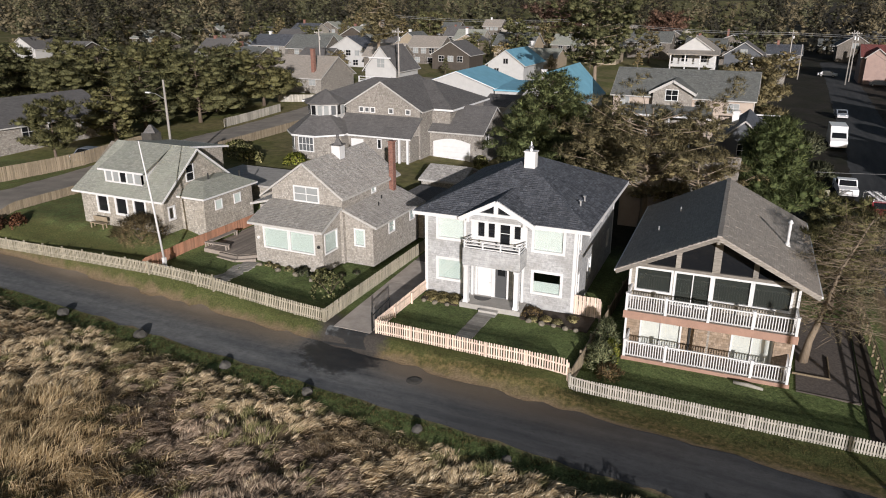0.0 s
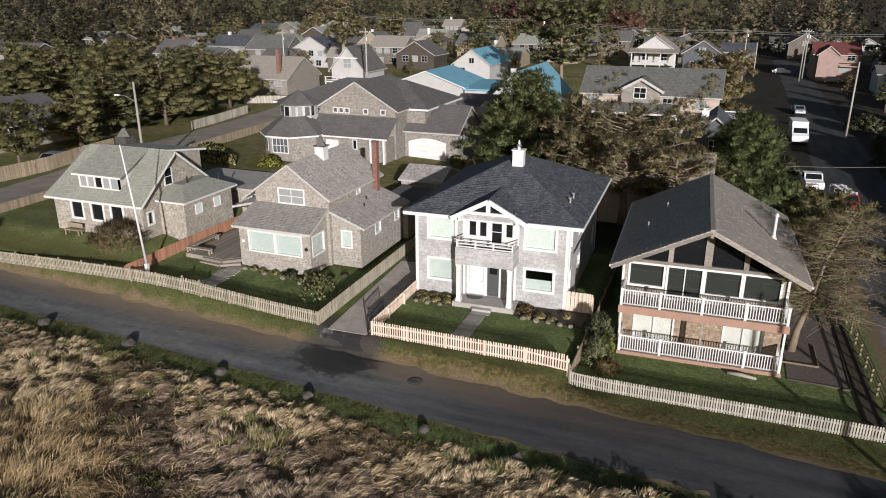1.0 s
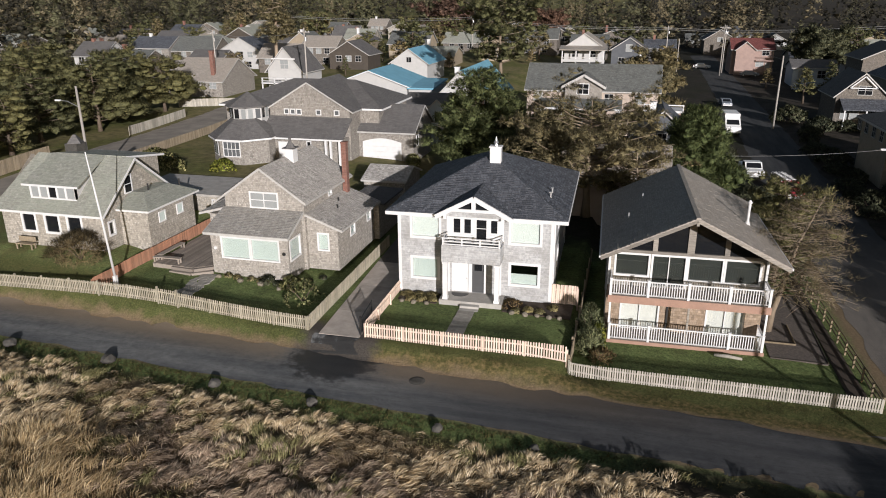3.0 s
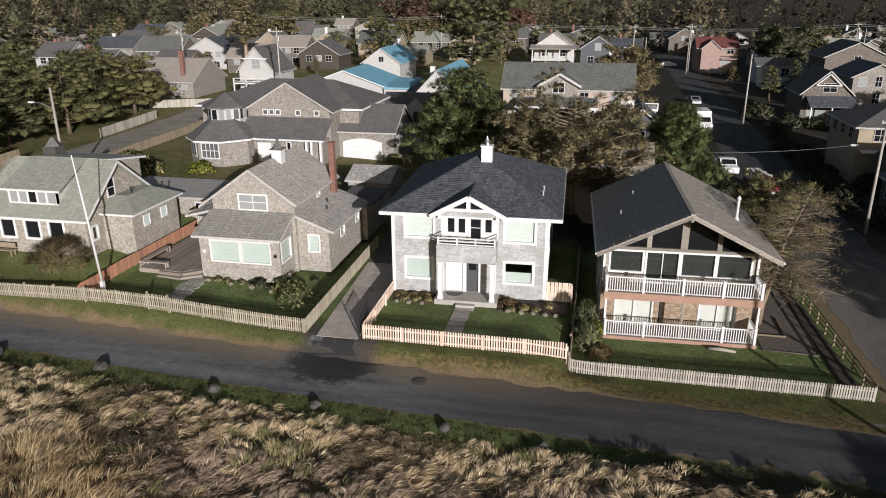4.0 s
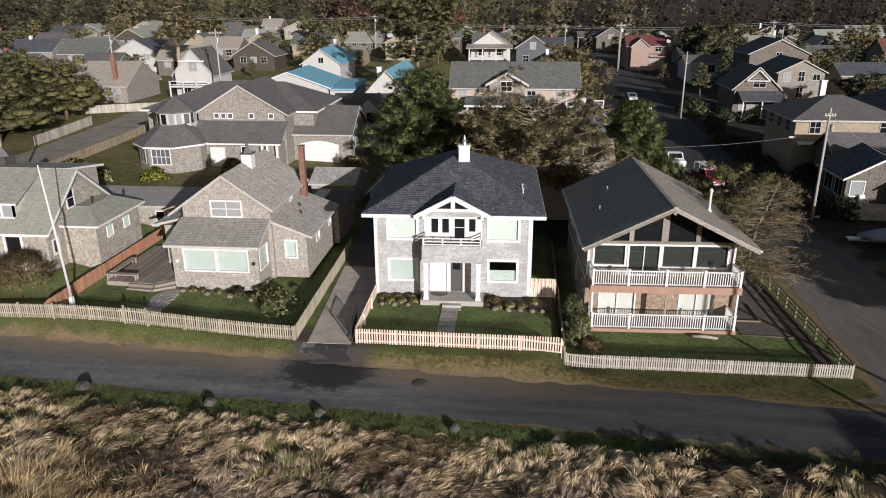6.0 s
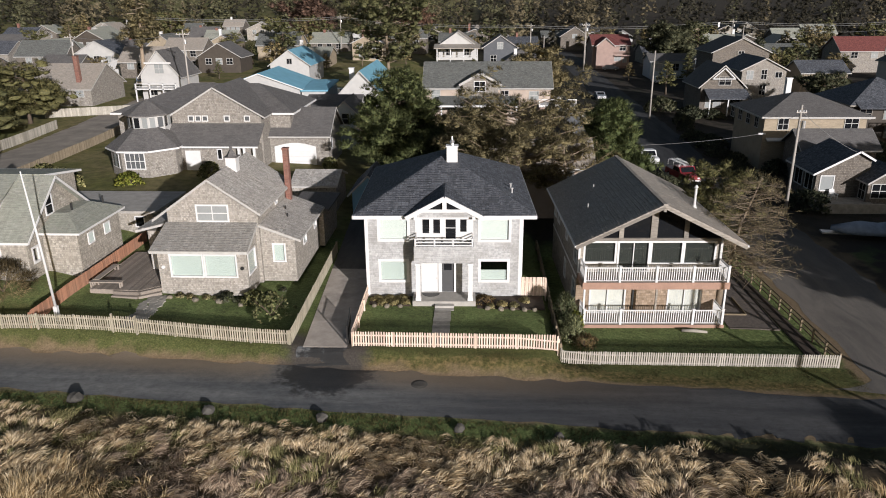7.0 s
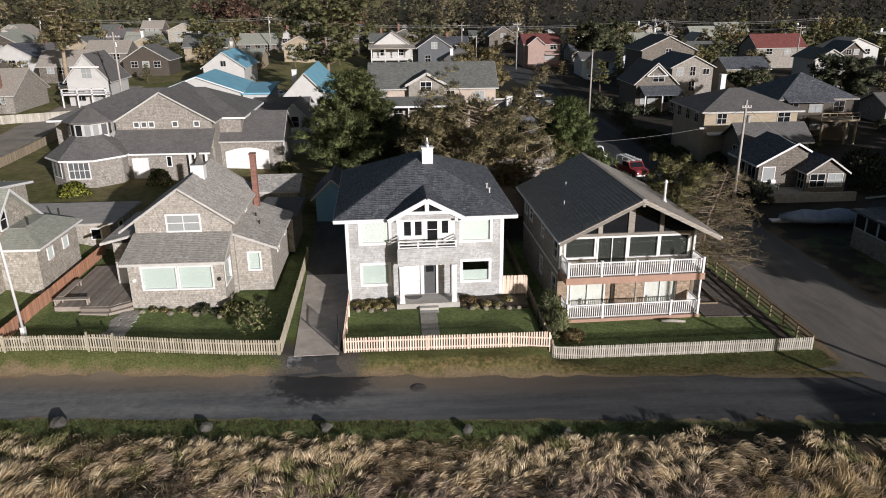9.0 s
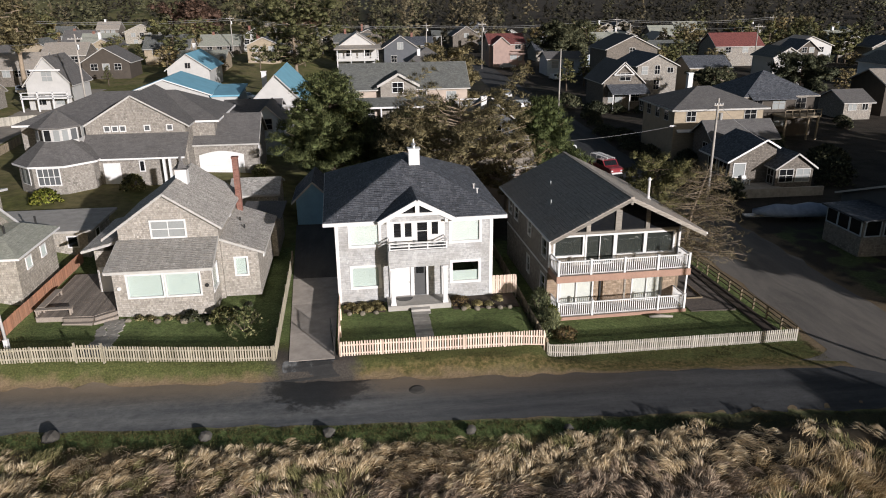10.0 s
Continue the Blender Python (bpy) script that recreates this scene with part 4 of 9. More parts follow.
def tree_shape(rng, h, r, trunk_r, form, limbs, lean=(0, 0), fill=16, pad=1.0):
    """Trunk and limbs as tubes, the places where foliage sits with its outward axes, and the tufts at its heart."""
    wood = MB()
    steps = 7
    tp = []
    wob = rng.uniform(-0.03, 0.03, (steps, 2)) * h
    for i in range(steps):
        t = i / (steps - 1)
        bow = 0.35 * t + 0.65 * t * t if form == "bare" else t * t
        tp.append((lean[0] * bow * h + wob[i, 0] * t, lean[1] * bow * h + wob[i, 1] * t, t * h * 0.96))
    wood.tube(tp, [trunk_r * (1 - 0.88 * i / (steps - 1)) * (1.25 if i == 0 else 1) for i in range(steps)], 8)
    tp = np.array(tp)
    cs, axs, hearts, sizes = [], [], [], []
    for k in range(limbs):
        if form == "cone":
            t = 0.08 + 0.9 * (k / limbs) ** 0.85
            reach = r * (1 - t) ** 0.75 * rng.uniform(0.75, 1.12) + 0.25
            rise = rng.uniform(0.1, 0.5) * reach
        elif form == "round":
            t = 0.25 + 0.72 * (k / limbs)
            reach = r * math.sqrt(max(0.05, 1 - ((t - 0.52) / 0.52) ** 2)) * rng.uniform(0.5, 1.15)
            rise = reach * rng.uniform(-0.05, 0.45)
        elif form == "bare":
            t = 0.3 + 0.68 * (k / limbs)
            reach = r * (0.35 + 0.85 * math.sin(math.pi * min(1.0, 0.12 + 0.85 * t))) * rng.uniform(0.6, 1.1)
            reach = min(reach, r * (1.35 - t) * 1.2)
            rise = reach * rng.uniform(-0.2, 0.3)
        elif form == "mound":
            t = 0.14 + 0.85 * (k / limbs)
            reach = r * (1 - t) ** 0.5 * (1.12 - 0.1 * t) * rng.uniform(0.8, 1.1) + 0.2
            rise = reach * rng.uniform(0.15, 0.5)
        elif form == "pad":
            t = 0.16 + 0.8 * (k / limbs)
            reach = r * (1.08 - 0.75 * max(0.0, t - 0.35)) * rng.uniform(0.5, 1.12)
            rise = reach * rng.uniform(0.0, 0.4)
        elif form == "spread":
            t = 0.32 + 0.6 * (k / limbs)
            reach = r * rng.uniform(0.45, 1.1) * (1.15 - 0.6 * abs(t - 0.6))
            rise = reach * rng.uniform(0.0, 0.55)
        else:
            t = 0.35 + 0.63 * (k / limbs)
            reach = r * (1.05 - t) * rng.uniform(0.6, 1.2) + 0.5
            rise = reach * rng.uniform(-0.25, 0.2)
        i = min(int(t * (steps - 1)), steps - 2)
        fr = t * (steps - 1) - i
        p = tp[i] * (1 - fr) + tp[i + 1] * fr
        a = k * 2.399 + rng.uniform(-0.4, 0.4)
        d = np.array([math.cos(a), math.sin(a), 0])
        mid = p + d * reach * 0.5 + np.array([0, 0, rise * 0.35])
        end = p + d * reach + np.array([0, 0, rise])
        lr = max(0.02, trunk_r * (0.24 if form == "bare" else 0.34) * (1 - t * 0.6))
        wood.tube([p, mid, end], [lr, lr * 0.6, lr * 0.15], 5)
        if form == "bare":
            for j in range(6):
                s = 0.25 + 0.12 * j
                q = p + (mid - p) * (s * 2) if s < 0.5 else mid + (end - mid) * (s * 2 - 1)
                b = a + rng.choice((-1, 1)) * rng.uniform(0.4, 1.0)
                e = q + np.array([math.cos(b), math.sin(b), rng.uniform(-0.35, 0.3)]) * reach * rng.uniform(0.25, 0.45)
                wood.tube([q, (q + e) / 2 + np.array([0, 0, 0.05]), e], [lr * 0.4, lr * 0.28, 0.008], 4)
        pads = max(2, int(reach / 0.95))
        for j in range(pads):
            s = 0.4 + 0.6 * (j + rng.uniform(0.2, 1.0)) / pads
            base = p + (mid - p) * min(1, s * 2) if s < 0.5 else mid + (end - mid) * min(1.0, (s - 0.5) * 2)
            base = base + rng.normal(0, 0.09 * reach, 3) * np.array([1, 1, 0.5])
            pr = (0.13 * reach + 0.3) * rng.uniform(0.75, 1.25) * pad
            hearts.append(base)
            sizes.append(pr)
            k2 = max(6, int(fill * (pr / 0.6) ** 2))
            u = rng.normal(0, 1, (k2, 3))
            u /= np.linalg.norm(u, axis=1, keepdims=True)
            u[:, 2] = np.where(u[:, 2] < -0.25, -u[:, 2], u[:, 2])
            cs.append(base + u * np.array([pr, pr, pr * 0.6]) * rng.uniform(0.75, 1.05, (k2, 1)))
            axs.append(u * 0.8 + np.array([0, 0, 0.35]))
    return wood, np.concatenate(cs), np.concatenate(axs), np.array(hearts), np.array(sizes)


def tree(name, label, x, y, h, r, trunk_r=0.2, form="round", limbs=40, leaf="pine", size=0.45, per=9, width=0.05, bark="bark", lean=(0, 0), seed=1, category="tree", spread=0.8, fill=16, pad=1.0, group="", heart=0.62, level=1, flat=0.62):
    rng = np.random.default_rng(seed)
    t = thing(name, (x, y, gz(x, y) - 0.1), label, category, group)
    wood, cs, axs, hearts, sizes = tree_shape(rng, h, r, trunk_r, form, limbs, lean, fill, pad)
    o = ORIGIN[t.name]
    wood.v = [(p[0] + o[0], p[1] + o[1], p[2] + o[2]) for p in wood.v]
    part("trunk", wood, bark, t, smooth=True)
    if per:
        v, f, nrm = fan(rng, cs, axs, size, per, width, spread)
        inner = 0
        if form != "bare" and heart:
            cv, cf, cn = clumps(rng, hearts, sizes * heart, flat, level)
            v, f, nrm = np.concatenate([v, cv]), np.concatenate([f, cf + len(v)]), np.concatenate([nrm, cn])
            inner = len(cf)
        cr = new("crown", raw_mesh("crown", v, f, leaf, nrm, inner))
        cr.parent = t
        ORIGIN[cr.name] = o
    return t


def shrub(name, label, x, y, r, h, leaf="shrub", n=260, per=7, size=0.16, width=0.045, seed=1, z=None, stems=True, shape=1.0, category="shrub"):
    rng = np.random.default_rng(seed)
    t = thing(name, (x, y, (gz(x, y) if z is None else z) - 0.03), label, category)
    o = ORIGIN[t.name]
    a, u = rng.uniform(0, 2 * math.pi, n), rng.uniform(0, 1, n)
    zz = rng.uniform(0.05, 1, n) ** 0.8
    rad = r * np.sqrt(np.clip(1 - zz ** (2 * shape), 0.02, 1)) * (0.55 + 0.5 * np.sqrt(u)) * (1 + 0.18 * np.sin(a * 3 + seed))
    cs = np.stack([rad * np.cos(a), rad * np.sin(a), zz * h], 1)
    axs = cs / (np.array([r, r, h]) + 1e-6) + np.array([0, 0, 0.4])
    v, f, nrm = fan(rng, cs, axs, size, per, width * 1.4, 0.8, leaf.startswith("shrub"))
    if stems:
        mb = MB()
        for k in range(7):
            b = rng.uniform(0, 2 * math.pi)
            mb.tube([(o[0], o[1], o[2] - 0.05), (o[0] + 0.35 * r * math.cos(b), o[1] + 0.35 * r * math.sin(b), o[2] + 0.45 * h), (o[0] + 0.7 * r * math.cos(b), o[1] + 0.7 * r * math.sin(b), o[2] + 0.8 * h)], [0.03, 0.02, 0.008], 5)
            if name != "dark_hedge":
                part("stem", mb, "bark", t)
                mb = MB()
        if mb.v:
            part("stem", mb, "bark", t)
    fo = new("foliage", raw_mesh("foliage", v, f, leaf, nrm))
    fo.parent = t
    ORIGIN[fo.name] = o
    return t


def grass_blades(rng, xs, ys, zs, lean_x, lean_y, length, per, width, spread, base_spread=0.09, radial=0.0, dome=0.0, lie=0.45):
    """Curved blades in tufts, three points long."""
    n = len(xs) * per
    base = np.stack([np.repeat(xs, per), np.repeat(ys, per), np.repeat(zs, per)], 1)
    off = rng.normal(0, 1, (n, 2))
    base[:, :2] += off * base_spread
    base[:, 2] += dome * np.exp(-0.5 * (off ** 2).sum(1))
    ln = np.repeat(length, per) * rng.uniform(0.6, 1.2, n)
    bx = np.repeat(lean_x, per) + rng.normal(0, spread, n) + radial * off[:, 0]
    by = np.repeat(lean_y, per) + rng.normal(0, spread, n) + radial * off[:, 1]
    k = np.sqrt(bx * bx + by * by)
    droop = np.clip(k, 0, 1.6)
    d1 = np.stack([bx * lie, by * lie, np.ones(n)], 1)
    d1 /= np.linalg.norm(d1, axis=1, keepdims=True)
    d2 = np.stack([bx * 1.3, by * 1.3, 1.0 - droop * 0.75], 1)
    d2 /= np.linalg.norm(d2, axis=1, keepdims=True)
    mid = base + d1 * (ln * 0.5)[:, None]
    tip = mid + d2 * (ln * 0.55)[:, None]
    side = np.stack([-by + rng.normal(0, 0.6, n), bx + rng.normal(0, 0.6, n), rng.normal(0, 0.8, n)], 1)
    side /= np.linalg.norm(side, axis=1, keepdims=True) + 1e-6
    side *= (width * rng.uniform(0.7, 1.3, n))[:, None]
    v = np.stack([base - side, base + side, mid - side * 0.8, mid + side * 0.8, tip], 1).reshape(-1, 3)
    i = np.arange(n)[:, None] * 5
    f = np.concatenate([i + np.array([0, 1, 3]), i + np.array([0, 3, 2]), i + np.array([2, 3, 4])], 1)
    return v, f.reshape(-1, 3)


# ---- the land and the roads ----
def make_ground():
    xs = np.concatenate([np.linspace(-1500, -140, 14), np.linspace(-120, -66, 19), np.arange(-64, 12, 0.5), np.linspace(13, 70, 30), np.linspace(80, 200, 9), np.linspace(260, 1500, 8)])
    ys = np.concatenate([np.linspace(-900, -60, 9), np.linspace(-40, 8, 13), np.arange(10, 60, 0.5), np.linspace(61, 130, 47), np.linspace(135, 260, 26), np.linspace(300, 1800, 12)])
    gx, gy = np.meshgrid(xs, ys)
    z = height(gx, gy) + 14 * smooth_step(260, 620, gy)
    near = (gy < 29) & (gy > 8)
    z = z + np.where(near, 0.06 * np.sin(gx * 3.1) * np.sin(gy * 2.7), 0)
    v = np.stack([gx, gy, z], -1).reshape(-1, 3)
    nx = len(xs)
    i = (np.arange(len(ys) - 1)[:, None] * nx + np.arange(nx - 1)[None, :]).ravel()
    f = np.stack([i, i + 1, i + nx + 1, i + nx], 1)
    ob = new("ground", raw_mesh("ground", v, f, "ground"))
    ob.data.polygons.foreach_set("use_smooth", [True] * len(ob.data.polygons))
    return tagged(ob, "grassy ground with dirt verge, dune sand and lawns", "ground", kind="structure")


def ribbon(name, centre, half_l, half_r, s0, s1, step, along, lift, material, label, ragged=0.12):
    """A road laid on the land. along: x or y."""
    rng = np.random.default_rng(5)
    ss = np.arange(s0, s1 + step, step)
    c = centre(ss)
    jl, jr = rng.normal(0, ragged, len(ss)), rng.normal(0, ragged, len(ss))
    ws = np.linspace(0, 1, 9)
    v = []
    for k, s in enumerate(ss):
        a, b = c[k] - half_l + jl[k], c[k] + half_r + jr[k]
        for w in ws:
            t = a + (b - a) * w
            x, y = (s, t) if along == "x" else (t, s)
            crown = lift * (1 - abs(2 * w - 1) ** 4) - 0.02
            v.append((x, y, gz(x, y) + 0.03 + crown))
    n = len(ws)
    i = (np.arange(len(ss) - 1)[:, None] * n + np.arange(n - 1)[None, :]).ravel()
    f = np.stack([i, i + 1, i + n + 1, i + n], 1)
    if along == "x":
        f = f[:, ::-1]
    ob = new(name, raw_mesh(name, v, f, material))
    ob.data.polygons.foreach_set("use_smooth", [True] * len(ob.data.polygons))
    return tagged(ob, label, "road", kind="structure")


make_ground()
ribbon("road", road_y, 2.4, 2.2, -150, 12, 1.0, "x", 0.05, "asphalt", "worn grey asphalt beach road with a damp patch")
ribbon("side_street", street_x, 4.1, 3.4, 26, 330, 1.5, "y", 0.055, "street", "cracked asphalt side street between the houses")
ribbon("lane", lambda s: -72.2 - 0.05 * (s - 45), 3.4, 3.4, 32, 150, 1.2, "y", 0.055, "lane", "asphalt lane beside the dormer cottage")
ribbon("lane_branch", lambda s: 108.0 + 0 * s, 3.0, 3.0, -74, -58, 1.2, "x", 0.06, "lane", "short asphalt lane behind the turret house")


def patch(name, poly, lift, material, label, category, thick=0.2, kind="structure"):
    mb = MB()
    mb.prism([(x, y, gz(x, y) + lift) for x, y in poly], (0, 0, -thick))
    return solid(name, mb, material, label, category, kind=kind)


v, f = [], []
for i in range(8):
    a = i / 7 * math.pi / 2
    px, py = 2.0 + 3.8 * math.sin(a), 37.3 - 3.8 * math.cos(a)
    v.append((px, py, gz(px, py) + 0.008))
v.append((6.2, 32.6, gz(6.2, 32.6) + 0.02))
f = [(8, i + 1, i) for i in range(7)]
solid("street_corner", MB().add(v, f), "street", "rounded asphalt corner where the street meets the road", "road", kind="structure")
# driveway in slabs between the two fences
drive = thing("driveway", (-27.4, 36, gz(-27.4, 37)), "plain grey concrete driveway in slabs", "driveway")
tagged(drive, kind="structure")
for ya, yb in ((35.95, 39.6), (39.63, 44.3), (44.33, 49.2), (49.23, 54.0), (54.03, 58.4), (58.43, 63.0)):
    n = 8
    v, f = [], []
    for i in range(n + 1):
        y = ya + (yb - ya) * i / n
        for x in (-28.75 - 0.055 * (y - 36), -27.5, -26.05):
            v += [(x, y, gz(x, y) + 0.03), (x, y, gz(x, y) - 0.25)]
    for i in range(n):
        for j in range(2):
            a, b = i * 6 + j * 2, i * 6 + j * 2 + 2
            f += [(a, b, b + 6, a + 6)]
        a = i * 6
        f += [(a, a + 6, a + 7, a + 1), (a + 4, a + 5, a + 11, a + 10)]
    f += [(0, 1, 3, 2), (2, 3, 5, 4)]
    part("slab", MB().add(v, f), "drive_concrete" if ya < 49 else "street", drive)
v, f = [], []
for i in range(9):
    t = i / 8
    y = 34.2 + 1.8 * t
    for x in np.linspace(-29.5 + 0.7 * t + 0.25 * math.sin(5 * t), -25.6 - 0.45 * t + 0.3 * math.sin(7 * t), 7):
        v.append((x, y, gz(x, y) + 0.02))
for i in range(8):
    for j in range(6):
        f.append((i * 7 + j, i * 7 + j + 1, i * 7 + j + 8, i * 7 + j + 7))
solid("drive_apron", MB().add(v, f), "asphalt", "dark damp asphalt apron before the driveway", "driveway", kind="structure")


# ---- the shingled house with the balcony ----
def balcony_house():
    z0 = -0.35
    h = thing("balcony_house", (-20.45, 44, -0.1), "two-storey pale shingled house with white trim and charcoal hip roof", "house")
    COURSES[h.name] = (0.2, 0.6, 0.022)
    X0, X1, Y0, Y1, ZE = -25.9, -15.05, 44.0, 57.6, 6.0
    W, HL = "shingle_pale", "glass"
    front = [(-24.9, -22.95, 4.3, 5.75), (-24.9, -23.05, 1.25, 2.7), (-17.95, -15.95, 4.25, 5.72), (-17.9, -16.0, 1.25, 2.7)]
    top = [(-21.95, -21.42, 4.72, 5.92), (-21.2, -20.68, 4.72, 5.92), (-20.35, -19.6, 4.32, 5.92), (-19.35, -18.85, 4.82, 5.92)]
    doors = [(-21.9, -20.85, 0.37, 2.72), (-20.6, -19.75, 0.37, 2.72)]
    a, b = (X0, Y0), (X1, Y0)
    rel = [(u0 - X0, u1 - X0, za, zb) for u0, u1, za, zb in front + top + doors]
    wall(h, a, b, z0, ZE, W, rel)
    side = [(0.7, 1.3, 4.2, 5.6), (0.7, 1.3, 1.2, 2.6), (4.2, 5.1, 4.3, 5.5), (4.2, 5.1, 1.3, 2.6), (8.5, 9.4, 4.3, 5.5), (11.2, 11.9, 1.4, 2.6)]
    wall(h, (X1, Y0), (X1, Y1), z0, ZE, W, side)
    wall(h, (X1, Y1), (X0, Y1), z0, ZE, W)
    wall(h, (X0, Y1), (X0, Y0), z0, ZE, W, [(2.5, 3.6, 1.3, 2.6), (8.0, 9.2, 4.2, 5.5)])
    for i, (u0, u1, za, zb) in enumerate(front):
        window(h, a, b, u0 - X0, u1 - X0, za, zb, "blind_white" if za > 3 else "blind", 0.16, (0, 0), label="white-framed window with a pale drawn blind" if i < 3 else "white-framed window with its blind half drawn", blind_top=0.52 if i == 3 else 1.0)
    for i, (u0, u1, za, zb) in enumerate(top):
        window(h, a, b, u0 - X0, u1 - X0, za, zb, "", 0.1, (0, 1 if i == 2 else 0), name="balcony_door" if i == 2 else "window", pane="dark_glass")
    for u0, u1, za, zb in side:
        window(h, (X1, Y0), (X1, Y1), u0, u1, za, zb, "blind", 0.1, (0, 1))
    for u0, u1, za, zb in [(2.5, 3.6, 1.3, 2.6), (8.0, 9.2, 4.2, 5.5)]:
        window(h, (X0, Y1), (X0, Y0), u0, u1, za, zb, "blind", 0.1, (0, 1))
    # white boards behind the balcony and round the doors
    mb = MB()
    for u0, u1 in ((-22.42, -22.05), (-21.34, -21.28), (-20.58, -20.45), (-19.5, -19.43), (-18.75, -18.42)):
        mb.box(u0, 43.975, 4.3, u1, 44.02, 6.05)
    mb.box(-22.42, 43.98, 6.03, -18.42, 44.02, 6.2)
    for u0, u1, zt in ((-22.05, -21.31, 4.6), (-21.31, -20.57, 4.6), (-19.46, -18.74, 4.7)):
        mb.box(u0, 43.982, 4.3, u1, 44.02, zt)
    part("trim", mb, "white", h, "white boarded surround")
    corner_boards(h, X0, X1, Y0, Y1, z0, ZE, w=0.2)
    mb = MB()
    mb.box(-25.69, 43.975, 5.8, -22.5, 44.03, 5.98)
    mb.box(-18.36, 43.975, 5.8, -15.26, 44.03, 5.98)
    part("frieze", mb, "white", h)
    # entrance doors
    d = MB()
    d.box(-21.9, 44.06, 0.37, -20.85, 44.12, 2.72)
    d.box(-21.75, 44.045, 1.6, -21.0, 44.07, 2.55)
    d.box(-21.75, 44.045, 0.55, -21.0, 44.07, 1.4)
    door = part("front_door", d, "white", h, "white panelled front door")
    k = MB()
    k.tube([(-20.96, 44.03, 1.4), (-20.96, 43.97, 1.4)], [0.035, 0.035], 8)
    part("door_knob", k, "steel", door)
    d = MB()
    d.box(-20.6, 44.1, 0.37, -19.75, 44.15, 2.72)
    gd = part("side_door", d, "door_grey", h, "grey door with a glazed upper half")
    g = MB()
    g.box(-20.44, 44.07, 2.0, -19.91, 44.095, 2.55)
    part("pane", g, "dark_glass", gd)
    mb = MB()
    for u0, u1 in ((-22.05, -21.9), (-20.85, -20.6), (-19.75, -19.6)):
        mb.box(u0, 43.965, 0.37, u1, 44.05, 2.8)
    mb.box(-22.05, 43.965, 2.8, -19.6, 44.05, 2.95)
    part("door_frame", mb, "white", h)
    # porch: slab, posts, steps
    mb = MB()
    mb.box(-22.6, 42.3, -0.1, -18.25, 43.98, 0.36)
    porch = part("porch", mb, "concrete", h, "low concrete porch slab")
    for x in (-22.2, -18.62):
        p = MB()
        p.box(x - 0.15, 42.42, 0.36, x + 0.15, 42.72, 3.1)
        p.box(x - 0.19, 42.38, 0.36, x + 0.19, 42.76, 0.55)
        p.box(x - 0.19, 42.38, 2.95, x + 0.19, 42.76, 3.1)
        part("porch_post", p, "white", porch)
    for x in (-22.25, -18.6):
        p = MB()
        p.box(x - 0.08, 43.85, 0.36, x + 0.08, 43.97, 3.1)
        part("wall_post", p, "white", porch)
    for i in range(2):
        p = MB()
        p.box(-21.05, 41.9 - 0.36 * i, -0.15, -19.75, 42.29 - 0.36 * i, 0.2 - 0.16 * i)
        part("step", p, "concrete", porch)
    mat = MB()
    arc = [(-21.38 + 0.62 * math.cos(math.pi * (1 + i / 10)), 43.72 + 0.62 * math.sin(math.pi * (1 + i / 10)), 0.362) for i in range(11)]
    mat.prism(arc, (0, 0, 0.023))
    part("door_mat", mat, "iron", porch)
    # balcony
    mb = MB()
    mb.box(-22.45, 42.45, 3.1, -18.4, 42.65, 4.3)
    mb.box(-22.45, 42.65, 3.1, -22.25, 43.99, 4.3)
    mb.box(-18.6, 42.65, 3.1, -18.4, 43.99, 4.3)
    bal = part("balcony", mb, W, h, "shingled balcony parapet with a white rail")
    p = MB()
    p.box(-22.25, 42.65, 3.1, -18.6, 43.99, 3.3)
    part("balcony_floor", p, "white", bal)
    rail = MB()
    for z in (4.36, 4.56, 4.78):
        rail.beam((-22.4, 42.55, z), (-18.45, 42.55, z), 0.06, 0.07)
        for x in (-22.35, -18.5):
            rail.beam((x, 42.55, z), (x, 43.97, z), 0.06, 0.06)
    part("rail", rail, "white", bal)
    for x in (-22.35, -21.05, -19.8, -18.5):
        q = MB()
        q.box(x - 0.05, 42.5, 4.3, x + 0.05, 42.6, 4.84)
        part("rail_post", q, "white", bal)
    # roof
    r = hip_roof(h, -26.65, -14.15, 43.55, 58.3, 6.15, ((-20.4, 50.0, 9.05), (-20.4, 51.7, 9.05)), "roof_dark", 0.12, fascia=0.24)
    mb = MB()
    mb.prism([(-26.5, 43.7, 5.97), (-14.3, 43.7, 5.97), (-14.3, 58.1, 5.97), (-26.5, 58.1, 5.97)], (0, 0, 0.05))
    part("soffit", mb, "white", r)
    # gable over the balcony
    pk, el, er, gy = (-20.38, 43.1, 7.62), (-23.0, 43.1, 6.22), (-17.76, 43.1, 6.22), 46.9
    roof_slab(h, [el, pk, (pk[0], gy, pk[2]), (el[0], 43.75, el[2])], "roof_dark", 0.1)
    roof_slab(h, [pk, er, (er[0], 43.75, er[2]), (pk[0], gy, pk[2])], "roof_dark", 0.1)
    boards("gable_board", [(el, pk), (er, pk)], 0.16, 0.3, "white", h, 0.15)
    boards("tie_beam", [((-22.2, 43.13, 6.6), (-18.56, 43.13, 6.6))], 0.14, 0.2, "white", h)
    part("king_post", MB().box(-20.52, 43.06, 6.69, -20.24, 43.2, 7.4), "white", h)
    g = MB()
    g.prism([(-22.7, 43.15, 6.14), (-18.06, 43.15, 6.14), (-18.72, 43.15, 6.51), (-22.04, 43.15, 6.51)], (0, 0.1, 0))
    part("gable_wall", g, W, h)
    for x in (-22.35, -18.41):
        part("gable_bracket", MB().box(x - 0.11, 43.1, 5.95, x + 0.11, 43.3, 6.36), "white", h)
    g = MB()
